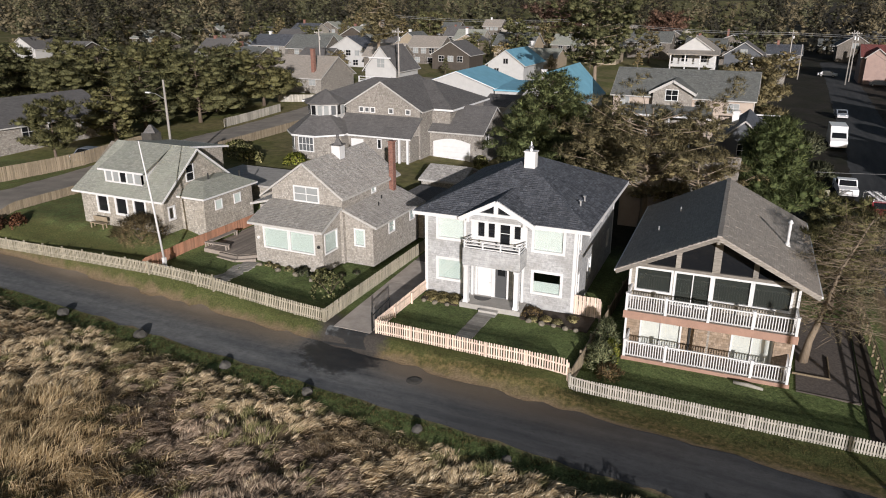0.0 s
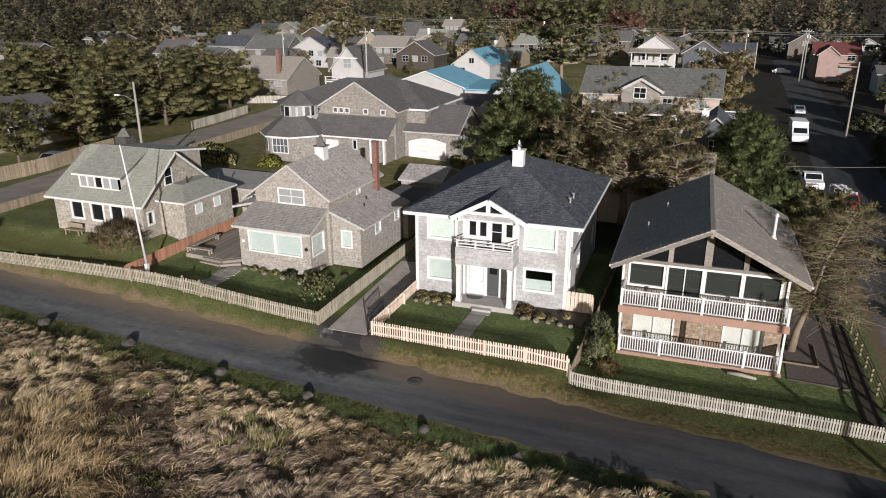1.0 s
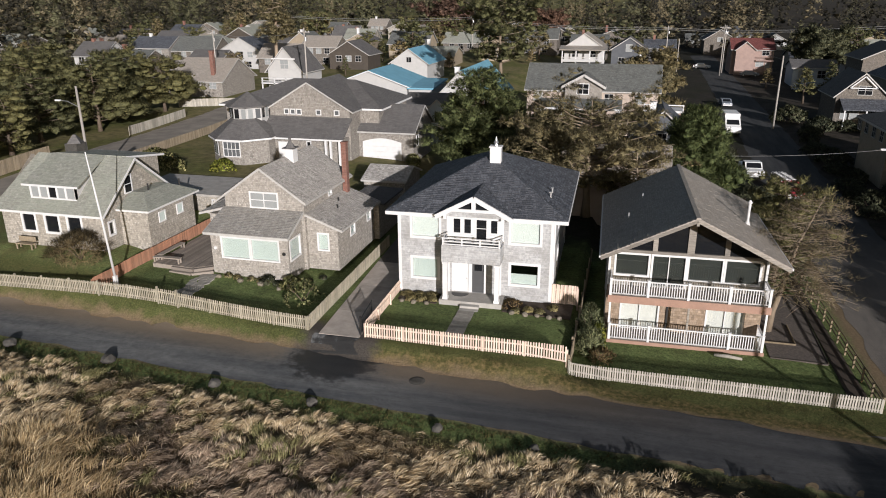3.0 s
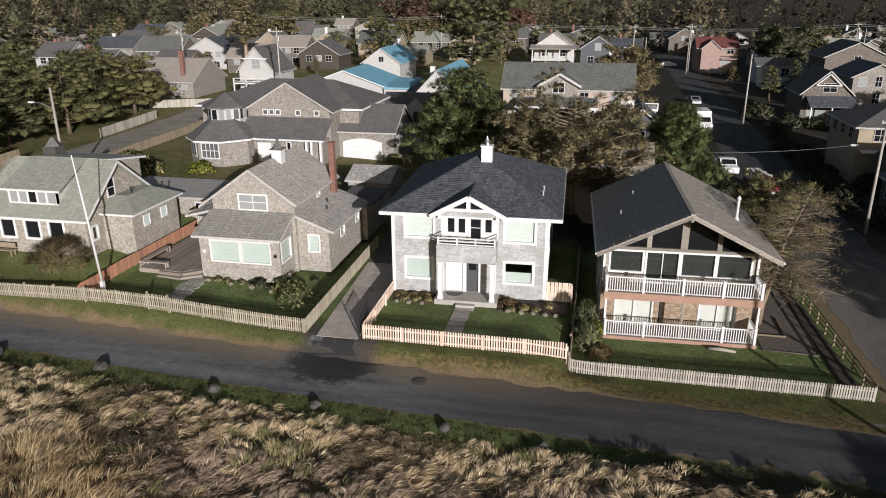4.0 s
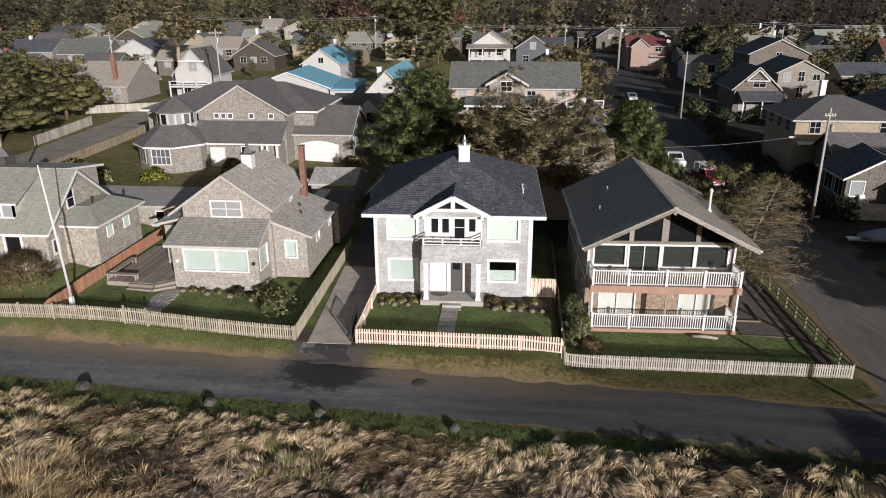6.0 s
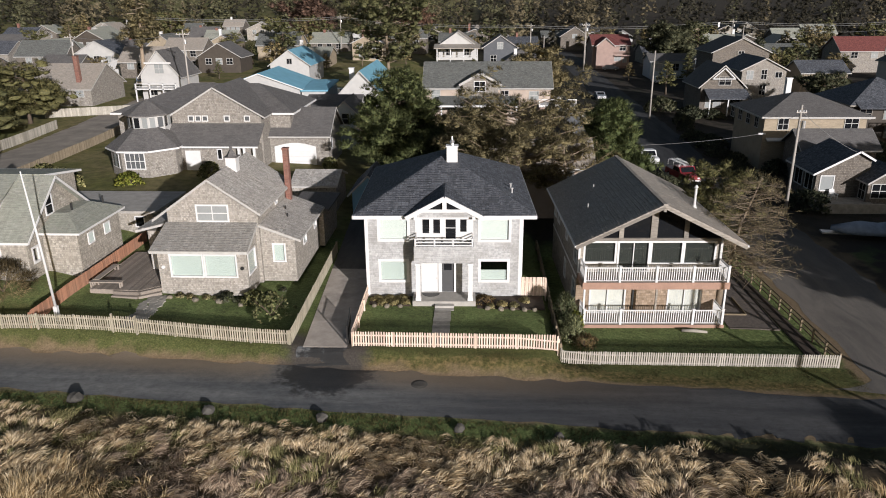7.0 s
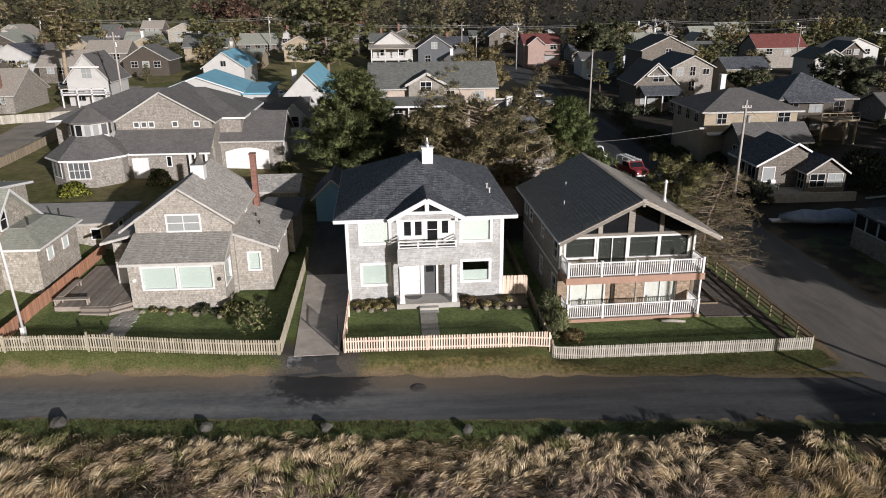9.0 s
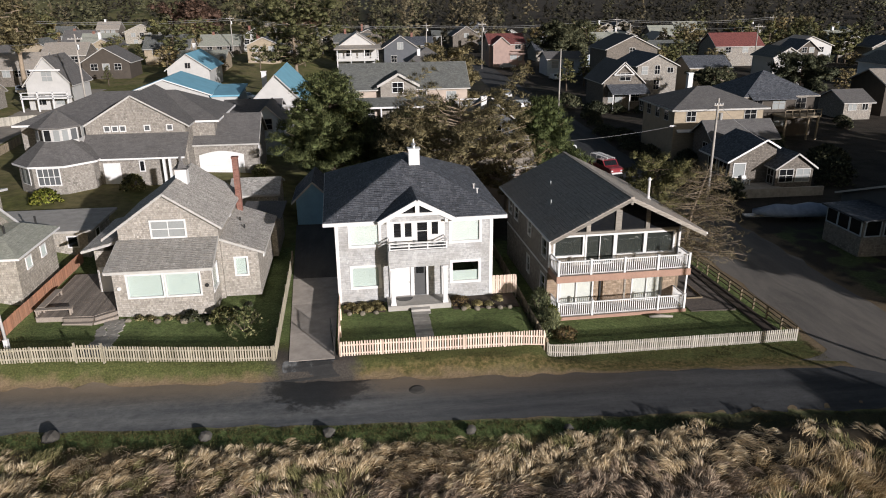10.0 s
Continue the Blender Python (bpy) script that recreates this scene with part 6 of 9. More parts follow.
# ---- the long-roofed cottage with the dormer ----
def dormer_cottage():
    z0 = 1.0
    h = thing("dormer_cottage", (-54, 46.6, 1.3), "shingled cottage with a long mossy roof and a shed dormer", "house")
    COURSES[h.name] = (0.2, 0.9, 0.012)
    W, R = "shingle_warm", "roof_moss"
    X0, X1, Y0, Y1, YR, ZR = -58.8, -49.4, 42.6, 50.8, 46.6, 8.1
    ZE = 4.75
    a, b = (X0, Y0), (X1, Y0)
    wins = [(u0 - X0, u1 - X0, 2.68, 4.05) for u0, u1 in ((-56.88, -55.72), (-54.72, -53.5), (-52.62, -51.42))]
    wall(h, a, b, z0, ZE, W, wins)
    for q in wins:
        window(h, a, b, *q, "", 0.15, label="white-framed dark window", pane="dark_glass")
    ew = [(3.3, 4.1, 5.4, 6.9), (0.6, 1.2, 2.6, 3.6)]
    wall(h, (X1, Y0), (X1, Y1), z0, ZE, W, [ew[1]], [(0, ZE), (YR - Y0, ZR - 0.15), (Y1 - Y0, ZE)])
    flat_window(h, "right", Y0 + 3.0, Y0 + 3.8, 5.4, 6.7, X1, (0, 1))
    window(h, (X1, Y0), (X1, Y1), *ew[1], "", 0.12)
    wall(h, (X1, Y1), (X0, Y1), z0, ZE, W)
    wall(h, (X0, Y1), (X0, Y0), z0, ZE, W, (), [(0, ZE), (Y1 - YR, ZR - 0.15), (Y1 - Y0, ZE)])
    F, B, A, C = 42.05, 51.35, -59.25, -48.85
    zf = 4.45
    roof_slab(h, [(A, F, zf), (C, F, zf), (C, YR, ZR), (A + 1.2, YR, ZR)], R, 0.14)
    r = roof_slab(h, [(A + 1.2, YR, ZR), (C, YR, ZR), (C, B, zf), (A, B, zf)], R, 0.14)
    roof_slab(h, [(A, F, zf), (A + 1.2, YR, ZR), (A, B, zf)], R, 0.14)
    boards("bargeboard", [((A, F, zf - 0.1), (C, F, zf - 0.1)), ((C, F, zf - 0.12), (C, YR, ZR - 0.12)), ((C, B, zf - 0.12), (C, YR, ZR - 0.12))], 0.08, 0.16, "white", r)
    # dormer
    dx0, dx1, dy = -56.1, -51.85, 43.1
    mb = MB()
    mb.prism([(dx0, dy, 5.2), (dx1, dy, 5.2), (dx1, dy, 6.35), (dx0, dy, 6.35)], (0, 0.15, 0))
    mb.prism([(dx0, dy, 5.2), (dx0, dy, 6.35), (dx0, 46.0, 7.6)], (0.12, 0, 0))
    mb.prism([(dx1, dy, 5.2), (dx1, dy, 6.35), (dx1, 46.0, 7.6)], (-0.12, 0, 0))
    dm = part("dormer", mb, "white_panel", h, "white shed dormer with a row of small windows")
    roof_slab(dm, [(dx0 - 0.5, 42.85, 6.42), (dx1 + 0.45, 42.85, 6.42), (dx1 + 0.3, 46.6, 8.14), (dx0 - 0.5, 46.6, 8.14)], R, 0.1, "dormer_roof")
    boards("fascia", [((dx0 - 0.5, 42.82, 6.36), (dx1 + 0.45, 42.82, 6.36))], 0.06, 0.16, "white", dm)
    for i in range(5):
        u = dx0 + 0.14 + i * 0.82
        mb = MB()
        mb.box(u, dy - 0.015, 5.38, u + 0.66, dy - 0.004, 6.2)
        part("pane", mb, ("pane_pale", "pane_pale", "dark_glass", "pane_pale", "pane_pale")[i], dm)
        mb = MB()
        mb.box(u - 0.16, dy - 0.06, 5.25, u - 0.004, dy - 0.002, 6.3)
        part("mullion", mb, "white", dm)
    mb = MB()
    mb.box(dx0, dy - 0.07, 5.2, dx1 + 0.02, dy - 0.002, 5.34)
    part("sill", mb, "white", dm)
    # wing
    wx = -46.85
    wall(h, (X1, 44.6), (wx, 44.6), z0, 4.4, W)
    wall(h, (wx, 44.6), (wx, 50.8), z0, 4.4, W)
    for u in (46.0, 48.4):
        flat_window(h, "right", u, u + 0.7, 3.1, 3.8, wx, (0, 0), pane="blind")
    wall(h, (wx, 50.8), (X1, 50.8), z0, 4.4, W)
    rr = roof_slab(h, [(X1 + 0.02, 44.2, 4.45), (-46.45, 44.2, 4.45), (-48.2, 46.3, 5.35), (X1 + 0.02, 46.3, 5.35)], R, 0.12)
    roof_slab(h, [(-46.45, 44.2, 4.45), (-46.45, 51.2, 4.45), (-48.2, 49.5, 5.35), (-48.2, 46.3, 5.35)], R, 0.12)
    roof_slab(h, [(X1 + 0.02, 46.3, 5.35), (-48.2, 46.3, 5.35), (-48.2, 49.5, 5.35), (X1 + 0.02, 49.5, 5.35)], R, 0.12)
    boards("fascia", [((X1 + 0.02, 44.2, 4.36), (-46.45, 44.2, 4.36)), ((-46.45, 44.2, 4.36), (-46.45, 51.2, 4.36))], 0.06, 0.14, "white", rr)
    for x, y, zt in ((-48.3, 47.0, 5.9), (-47.6, 50.2, 5.6)):
        c = MB()
        c.tube([(x, y, 4.8), (x, y, zt)], [0.07, 0.07], 8)
        part("roof_vent", c, "iron", h)
    # low dormer on the far slope
    mb = MB()
    mb.prism([(-50.0, 46.9, 7.9), (-50.0, 51.0, 4.6), (-50.0, 51.0, 7.35)], (-6.0, 0, 0))
    bd = part("back_dormer", mb, W, h)
    roof_slab(bd, [(-56.3, 46.6, 8.16), (-49.6, 46.6, 8.16), (-49.6, 51.4, 7.45), (-56.3, 51.4, 7.45)], R, 0.12, "dormer_roof")
    boards("fascia", [((-49.6, 46.6, 8.08), (-49.6, 51.4, 7.37)), ((-56.3, 51.4, 7.37), (-49.6, 51.4, 7.37))], 0.06, 0.16, "white", bd)
    c = MB()
    c.box(-57.0, 48.4, 6.5, -55.8, 49.6, 8.5)
    ch = part("chimney", c, "stone", h, "broad stone chimney")
    c = MB()
    c.tube([(-56.4, 49.0, 8.5), (-56.4, 49.0, 9.2)], [0.8, 0.15], 4)
    part("hood", c, "roof_grey", ch)


balcony_house()
deck_house()
sunroom_cottage()
cottage_deck()
dormer_cottage()


# ---- the large shingled house behind, with its turret and garage ----
def turret_house():
    z0 = 1.0
    h = thing("turret_house", (-47, 78, 1.3), "large grey-brown shingled house with a white turret, bay and garage", "house")
    W, R = "shingle_side", "roof_grey"
    X0, X1, Y0, ZE, ZR = -52.6, -42.4, 76.6, 7.9, 10.9
    m = (X1 - X0) / 2
    wall(h, (X0, Y0), (X1, Y0), z0, ZE, W, (), [(0, ZE), (m, ZR - 0.12), (X1 - X0, ZE)])
    wall(h, (X1, Y0), (X1, 90), z0, ZE, W)
    wall(h, (X0, 90), (X0, Y0), z0, ZE, W)
    gable_roof(h, X0, X1, Y0, 86, ZE, ZR, "y", R, 0.5, 0.35)
    wall(h, (-60.5, 80), (-40, 80), z0, 7.55, W)
    wall(h, (-40, 80), (-40, 91), z0, 7.55, W)
    wall(h, (-40, 91), (-60.5, 91), z0, 7.55, W)
    wall(h, (-60.5, 91), (-60.5, 80), z0, 7.55, W)
    hip_roof(h, -61.1, -39.4, 79.4, 91.6, 7.6, ((-53.5, 85.5, 10.3), (-45, 85.5, 10.3)), R)
    for u in (-50.4, -49.6, -48.8, -46.3, -44.0):
        flat_window(h, "front", u - 0.24, u + 0.24, 7.15, 7.62, Y0, trim=0.1, pane="pane_grey")
    # front wing under the lean roof
    fy = 74.3
    wall(h, (-52.6, fy), (-42.6, fy), z0, 4.7, W)
    wall(h, (-42.6, fy), (-42.6, Y0), z0, 4.7, W)
    r = roof_slab(h, [(-53.0, 73.4, 4.85), (-42.1, 73.4, 4.85), (-42.1, 76.58, 6.85), (-53.0, 76.58, 6.85)], R, 0.14)
    mb = MB()
    mb.beam((-53.0, 73.4, 4.75), (-42.1, 73.4, 4.75), 0.08, 0.18)
    part("fascia", mb, "white", r)
    d = MB()
    d.box(-50.6, fy - 0.05, 1.2, -48.9, fy - 0.003, 4.2)
    part("garden_door", d, "white", h, "tall white double door")
    flat_window(h, "front", -46.9, -46.5, 3.3, 4.3, fy)
    for x in (-44.3, -43.7, -42.6):
        p = MB()
        p.box(x - 0.12, 73.5, z0, x + 0.12, 73.75, 4.7)
        part("porch_post", p, "white", h)
    # bay, eight-sided
    def ring(cx, cy, rad, z, k0=0, n=8):
        return [(cx + rad * math.cos((k + 0.5) * math.pi / 4), cy + rad * math.sin((k + 0.5) * math.pi / 4), z) for k in range(n)]

    bc = (-54.6, 74.2)
    mb = MB()
    mb.prism(ring(*bc, 3.9, z0), (0, 0, 4.9 - z0))
    bay = part("bay", mb, W, h, "eight-sided shingled bay")
    top, low = ring(*bc, 1.6, 6.9), ring(*bc, 4.4, 4.95)
    for k in range(8):
        j = (k + 1) % 8
        roof_slab(bay, [low[k], low[j], top[j], top[k]], R, 0.12, "bay_roof")
    boards("bay_fascia", [(low[k], low[(k + 1) % 8]) for k in range(8)], 0.08, 0.18, "white", bay, 0.1)
    yf = bc[1] - 3.9 * math.cos(math.pi / 8)
    flat_window(h, "front", -55.6, -53.6, 3.0, 4.6, yf, (3, 1), pane="pane_grey")
    for s in (-1,):
        mb = MB()
        a = math.radians(-90 + s * 45)
        d0 = Vector((math.cos(a), math.sin(a), 0))
        sd = Vector((-d0.y, d0.x, 0))
        c = Vector((*bc, 0)) + d0 * (3.9 * math.cos(math.pi / 8) + 0.03)
        q = [c - sd * 0.9, c + sd * 0.9]
        mb.prism([(q[0].x, q[0].y, 2.9), (q[1].x, q[1].y, 2.9), (q[1].x, q[1].y, 4.65), (q[0].x, q[0].y, 4.65)], tuple(d0 * 0.05))
        win = part("window", mb, "white", h)
        for k in range(3):
            p = c - sd * (0.78 - 0.53 * k) + d0 * 0.05
            q2 = p + sd * 0.5
            part("pane", MB().prism([(p.x, p.y, 3.0), (q2.x, q2.y, 3.0), (q2.x, q2.y, 4.55), (p.x, p.y, 4.55)], tuple(d0 * 0.02)), "pane_pale" if k == 1 else "pane_grey", win)
    tc = (-54.7, 75.4)
    mb = MB()
    mb.prism(ring(*tc, 2.25, 5.6), (0, 0, 2.7))
    tur = part("turret", mb, "white_panel", h, "white eight-sided turret with windows all round")
    low = ring(*tc, 2.75, 8.25)
    for k in range(8):
        roof_slab(tur, [low[k], low[(k + 1) % 8], (*tc, 9.75)], R, 0.12, "turret_roof")
    for k in range(8):
        a = math.radians(k * 45)
        d0 = Vector((math.cos(a), math.sin(a), 0))
        sd = Vector((-d0.y, d0.x, 0))
        c = Vector((*tc, 0)) + d0 * (2.25 * math.cos(math.pi / 8) + 0.02)
        for s in (-0.44, 0.44):
            mb = MB()
            q = [c + sd * (s - 0.28), c + sd * (s + 0.28)]
            mb.prism([(q[0].x, q[0].y, 6.85), (q[1].x, q[1].y, 6.85), (q[1].x, q[1].y, 7.95), (q[0].x, q[0].y, 7.95)], tuple(d0 * 0.03))
            part("turret_pane", mb, ("dark_glass", "pane_pale", "pane_grey")[(k + (s > 0)) % 3], tur)
    # garage
    gx0, gx1, gy0, gy1 = -42.38, -35.5, 79.2, 87.2
    wall(h, (gx0, gy0), (gx1, gy0), z0, 5.2, W)
    wall(h, (gx1, gy0), (gx1, gy1), z0, 5.2, W, (), [(0, 5.2), (4.0, 7.6), (8.0, 5.2)])
    wall(h, (gx1, gy1), (gx0, gy1), z0, 5.2, W)
    gable_roof(h, gx0, gx1, gy0, gy1, 5.3, 7.75, "x", R, 0.5, 0.35)
    mb = MB()
    pts = [(-41.9, 1.35), (-37.0, 1.35), (-37.0, 3.7)]
    pts += [(-37.0 - 4.9 * t, 3.7 + 0.45 * math.sin(math.pi * t)) for t in (0.1, 0.25, 0.4, 0.5, 0.6, 0.75, 0.9)] + [(-41.9, 3.7)]
    mb.prism([(x, gy0 - 0.06, z) for x, z in pts], (0, 0.05, 0))
    gd = part("garage_door", mb, "white", h, "wide white garage door with an arched head")
    for k in range(3):
        mb = MB()
        mb.box(-41.85, gy0 - 0.075, 1.9 + 0.62 * k, -37.05, gy0 - 0.062, 1.92 + 0.62 * k)
        part("door_groove", mb, "steel", gd)
    flat_window(h, "right", 80.5, 81.2, 3.2, 4.4, gx1, (0, 1))
    flat_window(h, "front", -43.6, -43.0, 5.5, 6.2, 76.55)


turret_house()

# sheds and small buildings between the lots
shed = cottage("garden_shed", "low shingled shed with a weathered cedar roof", -36.2, -31.9, 64.2, 69.5, 3.0, 3.9, "x", "shingle_grey", "roof_cedar", z0=-0.2, ov=0.3, rake=0.2)
tagged(shed, category="shed")
port = thing("carport", (-46, 57, 0.8), "flat-roofed pale carport with a small window", "carport")
part("wall", MB().box(-53.0, 54.6, 0.4, -45.9, 60.0, 3.0), "shingle_warm", port)
part("roof", MB().box(-56.0, 54.0, 3.0, -45.3, 60.6, 3.18), "concrete", port)
flat_window(port, "front", -47.4, -46.7, 1.7, 2.5, 54.6)
flat_window(port, "right", 56.4, 57.2, 1.6, 2.5, -45.9)
blue = cottage("blue_garage", "small pale blue garage behind the driveway", -30.1, -26.9, 63.0, 68.5, 2.75, 4.3, "y", "sea_blue", "roof_dark", z0=-0.3, ov=0.4)
tagged(blue, category="garage")

W = "white"
# row by row behind the first houses: x0, x1, y0, y1, eaves, ridge
cottage("peach_cottage", "low peach cottage with white windows under conifers", -16.5, -7.0, 66, 73, 4.6, 6.6, "x", "peach", "roof_brown",
        [("front", -14.2, 3.7, 0.9, 1.1), ("front", -12.2, 3.7, 0.9, 1.1), ("front", -9.2, 3.8, 0.9, 1.1)])
cottage("navy_cottage", "dark slate-blue gabled cottage with white edges", -10.2, -3.8, 84, 93, 5.2, 7.9, "y", "slate_blue", "roof_dark",
        [("front", -7.0, 4.6, 1.0, 1.2), ("front", -8.8, 2.4, 0.9, 1.2)], chimney=(-8.2, 87, 8.3, "white"))
lodge = cottage("lodge", "long peach lodge with a grey-green roof and a white front gable", -26.2, -7.0, 108.5, 118, 7.3, 10.5, "x", "peach", "roof_green",
                [("front", -24.5, 6.0, 1.2, 1.3), ("front", -9.5, 5.8, 1.4, 1.2), ("front", -14.0, 5.9, 1.2, 1.2), ("front", -22.0, 3.2, 1.2, 1.3), ("front", -12, 3.2, 1.6, 1.3), ("right", 112, 5.8, 1.2, 1.3)])
wall(lodge, (-20.4, 107.4), (-15.0, 107.4), 1.0, 8.0, "shingle_side", (), [(0, 8.0), (2.7, 9.3), (5.4, 8.0)])
wall(lodge, (-15.0, 107.4), (-15.0, 108.5), 1.0, 8.0, "peach")
wall(lodge, (-20.4, 108.5), (-20.4, 107.4), 1.0, 8.0, "peach")
gable_roof(lodge, -20.4, -15.0, 107.4, 112, 8.0, 9.5, "y", "roof_green", 0.5, 0.5, fascia=0.35)
flat_window(lodge, "front", -18.6, -17.0, 6.6, 8.0, 107.4, (1, 1))
roof_slab(lodge, [(-24, 104.6, 4.9), (-12, 104.6, 4.9), (-12, 107.3, 5.9), (-24, 107.3, 5.9)], "roof_green", 0.15)
part("porch_fascia", MB().box(-24.05, 104.5, 4.6, -11.95, 104.6, 4.85), "white", lodge)
for x in (-23.5, -20.5, -17.5, -14.5, -12.3):
    part("porch_post", MB().box(x - 0.1, 104.7, 0.5, x + 0.1, 104.9, 4.7), "white", lodge)
part("balcony", MB().box(-9.0, 104.5, 4.6, -3.5, 108.4, 4.9).box(-9.0, 104.5, 5.6, -3.5, 104.65, 5.75).box(-9.0, 104.5, 4.9, -8.85, 104.65, 5.6).box(-3.65, 104.5, 4.9, -3.5, 104.65, 5.6), "white", lodge)
part("balcony_wall", MB().box(-8.8, 104.8, 0.5, -3.7, 108.3, 4.6), "pinkred", lodge)

hall = cottage("blue_roofed_hall", "white building with bright blue roofs", -59.5, -46.5, 112, 124, 6.6, 8.9, "y", "white_panel", "roof_blue", trim="white")
roof_slab(hall, [(-46.3, 111.6, 6.3), (-41.9, 111.6, 6.3), (-41.9, 121.5, 6.9), (-46.3, 121.5, 6.9)], "roof_blue", 0.25)
part("annex_wall", MB().box(-46.2, 112, 1.0, -42.2, 121, 6.1), "white_panel", hall)
cottage("blue_roofed_loft", "white gabled loft house under a blue roof", -60.6, -52.6, 146, 160, 7.4, 10.2, "y", "white_panel", "roof_blue", [("front", -56.6, 7.9, 1.0, 1.0), ("front", -58.6, 5.9, 1, 1)])
cottage("blue_roofed_shop", "white gabled shop with steep blue roof and white stacks", -39.8, -31.2, 104, 124, 5.6, 10.0, "y", "white_panel", "roof_blue", chimney=(-38.0, 112, 9.6, "white"))
cottage("pale_blue_cottage", "small pale blue cottage with a steep gable", -37.4, -33.4, 90, 97, 5.6, 7.6, "y", "pale_blue", "roof_grey", [("front", -35.3, 5.2, 0.9, 1.3)])
cottage("flat_roofed_annex", "white-walled annex with a dark roof", -41.5, -34.5, 95, 102, 6.2, 7.3, "x", "white_panel", "roof_grey")

# along the side street, right-hand side
tanhouse = cottage("tan_house", "two-storey tan board house with a grey hip roof", 17.6, 30.0, 88, 98.6, 5.9, 8.2, "x", "tan", "roof_grey",
                   [("front", 19.9, 4.9, 1.2, 1.3), ("front", 28.2, 5.0, 1.6, 1.3), ("left", 90.5, 4.8, 1.2, 1.3), ("left", 93.5, 4.8, 1.2, 1.3), ("left", 96.5, 4.8, 1.2, 1.3), ("left", 99.5, 4.8, 1.2, 1.3), ("front", 22.5, 1.7, 1.4, 1.5)], hip=True, ov=0.6, chimney=(24.4, 99, 9.3, "white"))
part("wall_lamp", MB().box(16.7, 87.1, 3.75, 17.58, 87.3, 3.95), "white", tanhouse)
roof_slab(tanhouse, [(18.0, 87.4, 3.0), (30.0, 87.4, 3.0), (30.0, 87.98, 3.2), (18.0, 87.98, 3.2)], "white", 0.15)
cottage("low_annex", "long low shingled annex with a grey roof", 19.8, 28.2, 81.3, 86.5, 3.4, 5.1, "x", "shingle_old", "roof_grey", [("front", 20.8, 2.4, 1.2, 1.1), ("left", 83, 1.8, 1.2, 1.2)])
salt = thing("gabled_cottage", (20, 75, -0.4), "small shingled cottage with a lopsided dark roof and white edges", "house")
wall(salt, (17.7, 72.6), (23.1, 72.6), -0.9, 2.5, "shingle_old", (), [(0, 2.5), (3.9, 4.62), (5.4, 3.8)])
wall(salt, (23.1, 72.6), (23.1, 79), -0.9, 3.8, "shingle_old")
wall(salt, (23.1, 79), (17.7, 79), -0.9, 2.5, "shingle_old", (), [(0, 3.8), (1.5, 4.62), (5.4, 2.5)])
wall(salt, (17.7, 79), (17.7, 72.6), -0.9, 2.5, "shingle_old")
sr = roof_slab(salt, [(17.2, 72.2, 2.35), (21.63, 72.2, 4.79), (21.63, 79.4, 4.79), (17.2, 79.4, 2.35)], "roof_dark", 0.14)
roof_slab(salt, [(21.63, 72.2, 4.79), (23.3, 72.2, 3.85), (23.3, 79.4, 3.85), (21.63, 79.4, 4.79)], "roof_dark", 0.14)
boards("bargeboard", [((17.2, 72.2, 2.35), (21.63, 72.2, 4.79)), ((21.63, 72.2, 4.79), (23.3, 72.2, 3.85)), ((17.2, 72.2, 2.35), (17.2, 79.4, 2.35))], 0.06, 0.2, "white", sr, 0.12)
flat_window(salt, "front", 18.2, 19.5, 0.5, 2.0, 72.6, (0, 0), pane="pane_pale")
flat_window(salt, "left", 73.2, 75.0, 0.3, 1.9, 17.7, (1, 0))
flat_window(salt, "left", 75.8, 77.6, 0.3, 1.9, 17.7, (1, 0))
terrace = MB().box(16.8, 68.6, -1.2, 22.6, 72.4, -0.25).box(16.8, 68.3, -1.3, 26.6, 68.59, 0.15)
def garden_chair(x, y, z):
    """A slatted garden chair with sloping back and broad arms."""
    c = thing("garden_chair", (x, y, z), "white slatted garden chair on the terrace", "chair")
    part("seat", MB().beam((x, y - 0.3, z + 0.38), (x, y + 0.25, z + 0.27), 0.52, 0.04), "white", c)
    for k in range(5):
        u = x + (k - 2) * 0.11
        part("back_slat", MB().beam((u, y + 0.22, z + 0.26), (u, y + 0.5, z + 1.0 - 0.03 * abs(k - 2)), 0.095, 0.025), "white", c)
    for u in (x - 0.33, x + 0.33):
        part("armrest", MB().box(u - 0.07, y - 0.36, z + 0.56, u + 0.07, y + 0.36, z + 0.59), "white", c)
        part("leg", MB().box(u - 0.04, y - 0.3, z, u + 0.04, y - 0.2, z + 0.56), "white", c)
        part("leg", MB().box(u - 0.04, y + 0.24, z, u + 0.04, y + 0.34, z + 0.56), "white", c)


garden_chair(19.3, 71.7, -0.25)
solid("terrace", terrace, "path", "grey concrete terrace with a low retaining wall", "terrace", kind="structure")
cottage("gabled_cottage", "small shingled cottage with broad white windows", 22.1, 26.5, 70.5, 78, 2.05, 3.55, "y", "shingle_old", "roof_dark", [("front", 23.3, 0.95, 1.6, 1.4), ("front", 25.3, 0.95, 1.6, 1.4), ("left", 71.5, 0.8, 1.2, 1.8)], ov=0.3)
steep = cottage("steep_cottage", "grey cottage with a steep white-edged gable", 20.9, 28.2, 126, 136, 5.4, 8.75, "y", "shingle_old", "roof_grey", [("front", 24.9, 6.0, 2.0, 1.3), ("front", 23.2, 2.4, 2.6, 1.8), ("front", 27.0, 2.4, 1.6, 1.6)])
boards("gable_brace", [((22.6, 125.55, 6.4), (24.55, 125.55, 8.2)), ((26.5, 125.55, 6.4), (24.55, 125.55, 8.2)), ((22.6, 125.55, 6.4), (26.5, 125.55, 6.4))], 0.1, 0.16, "white", steep)
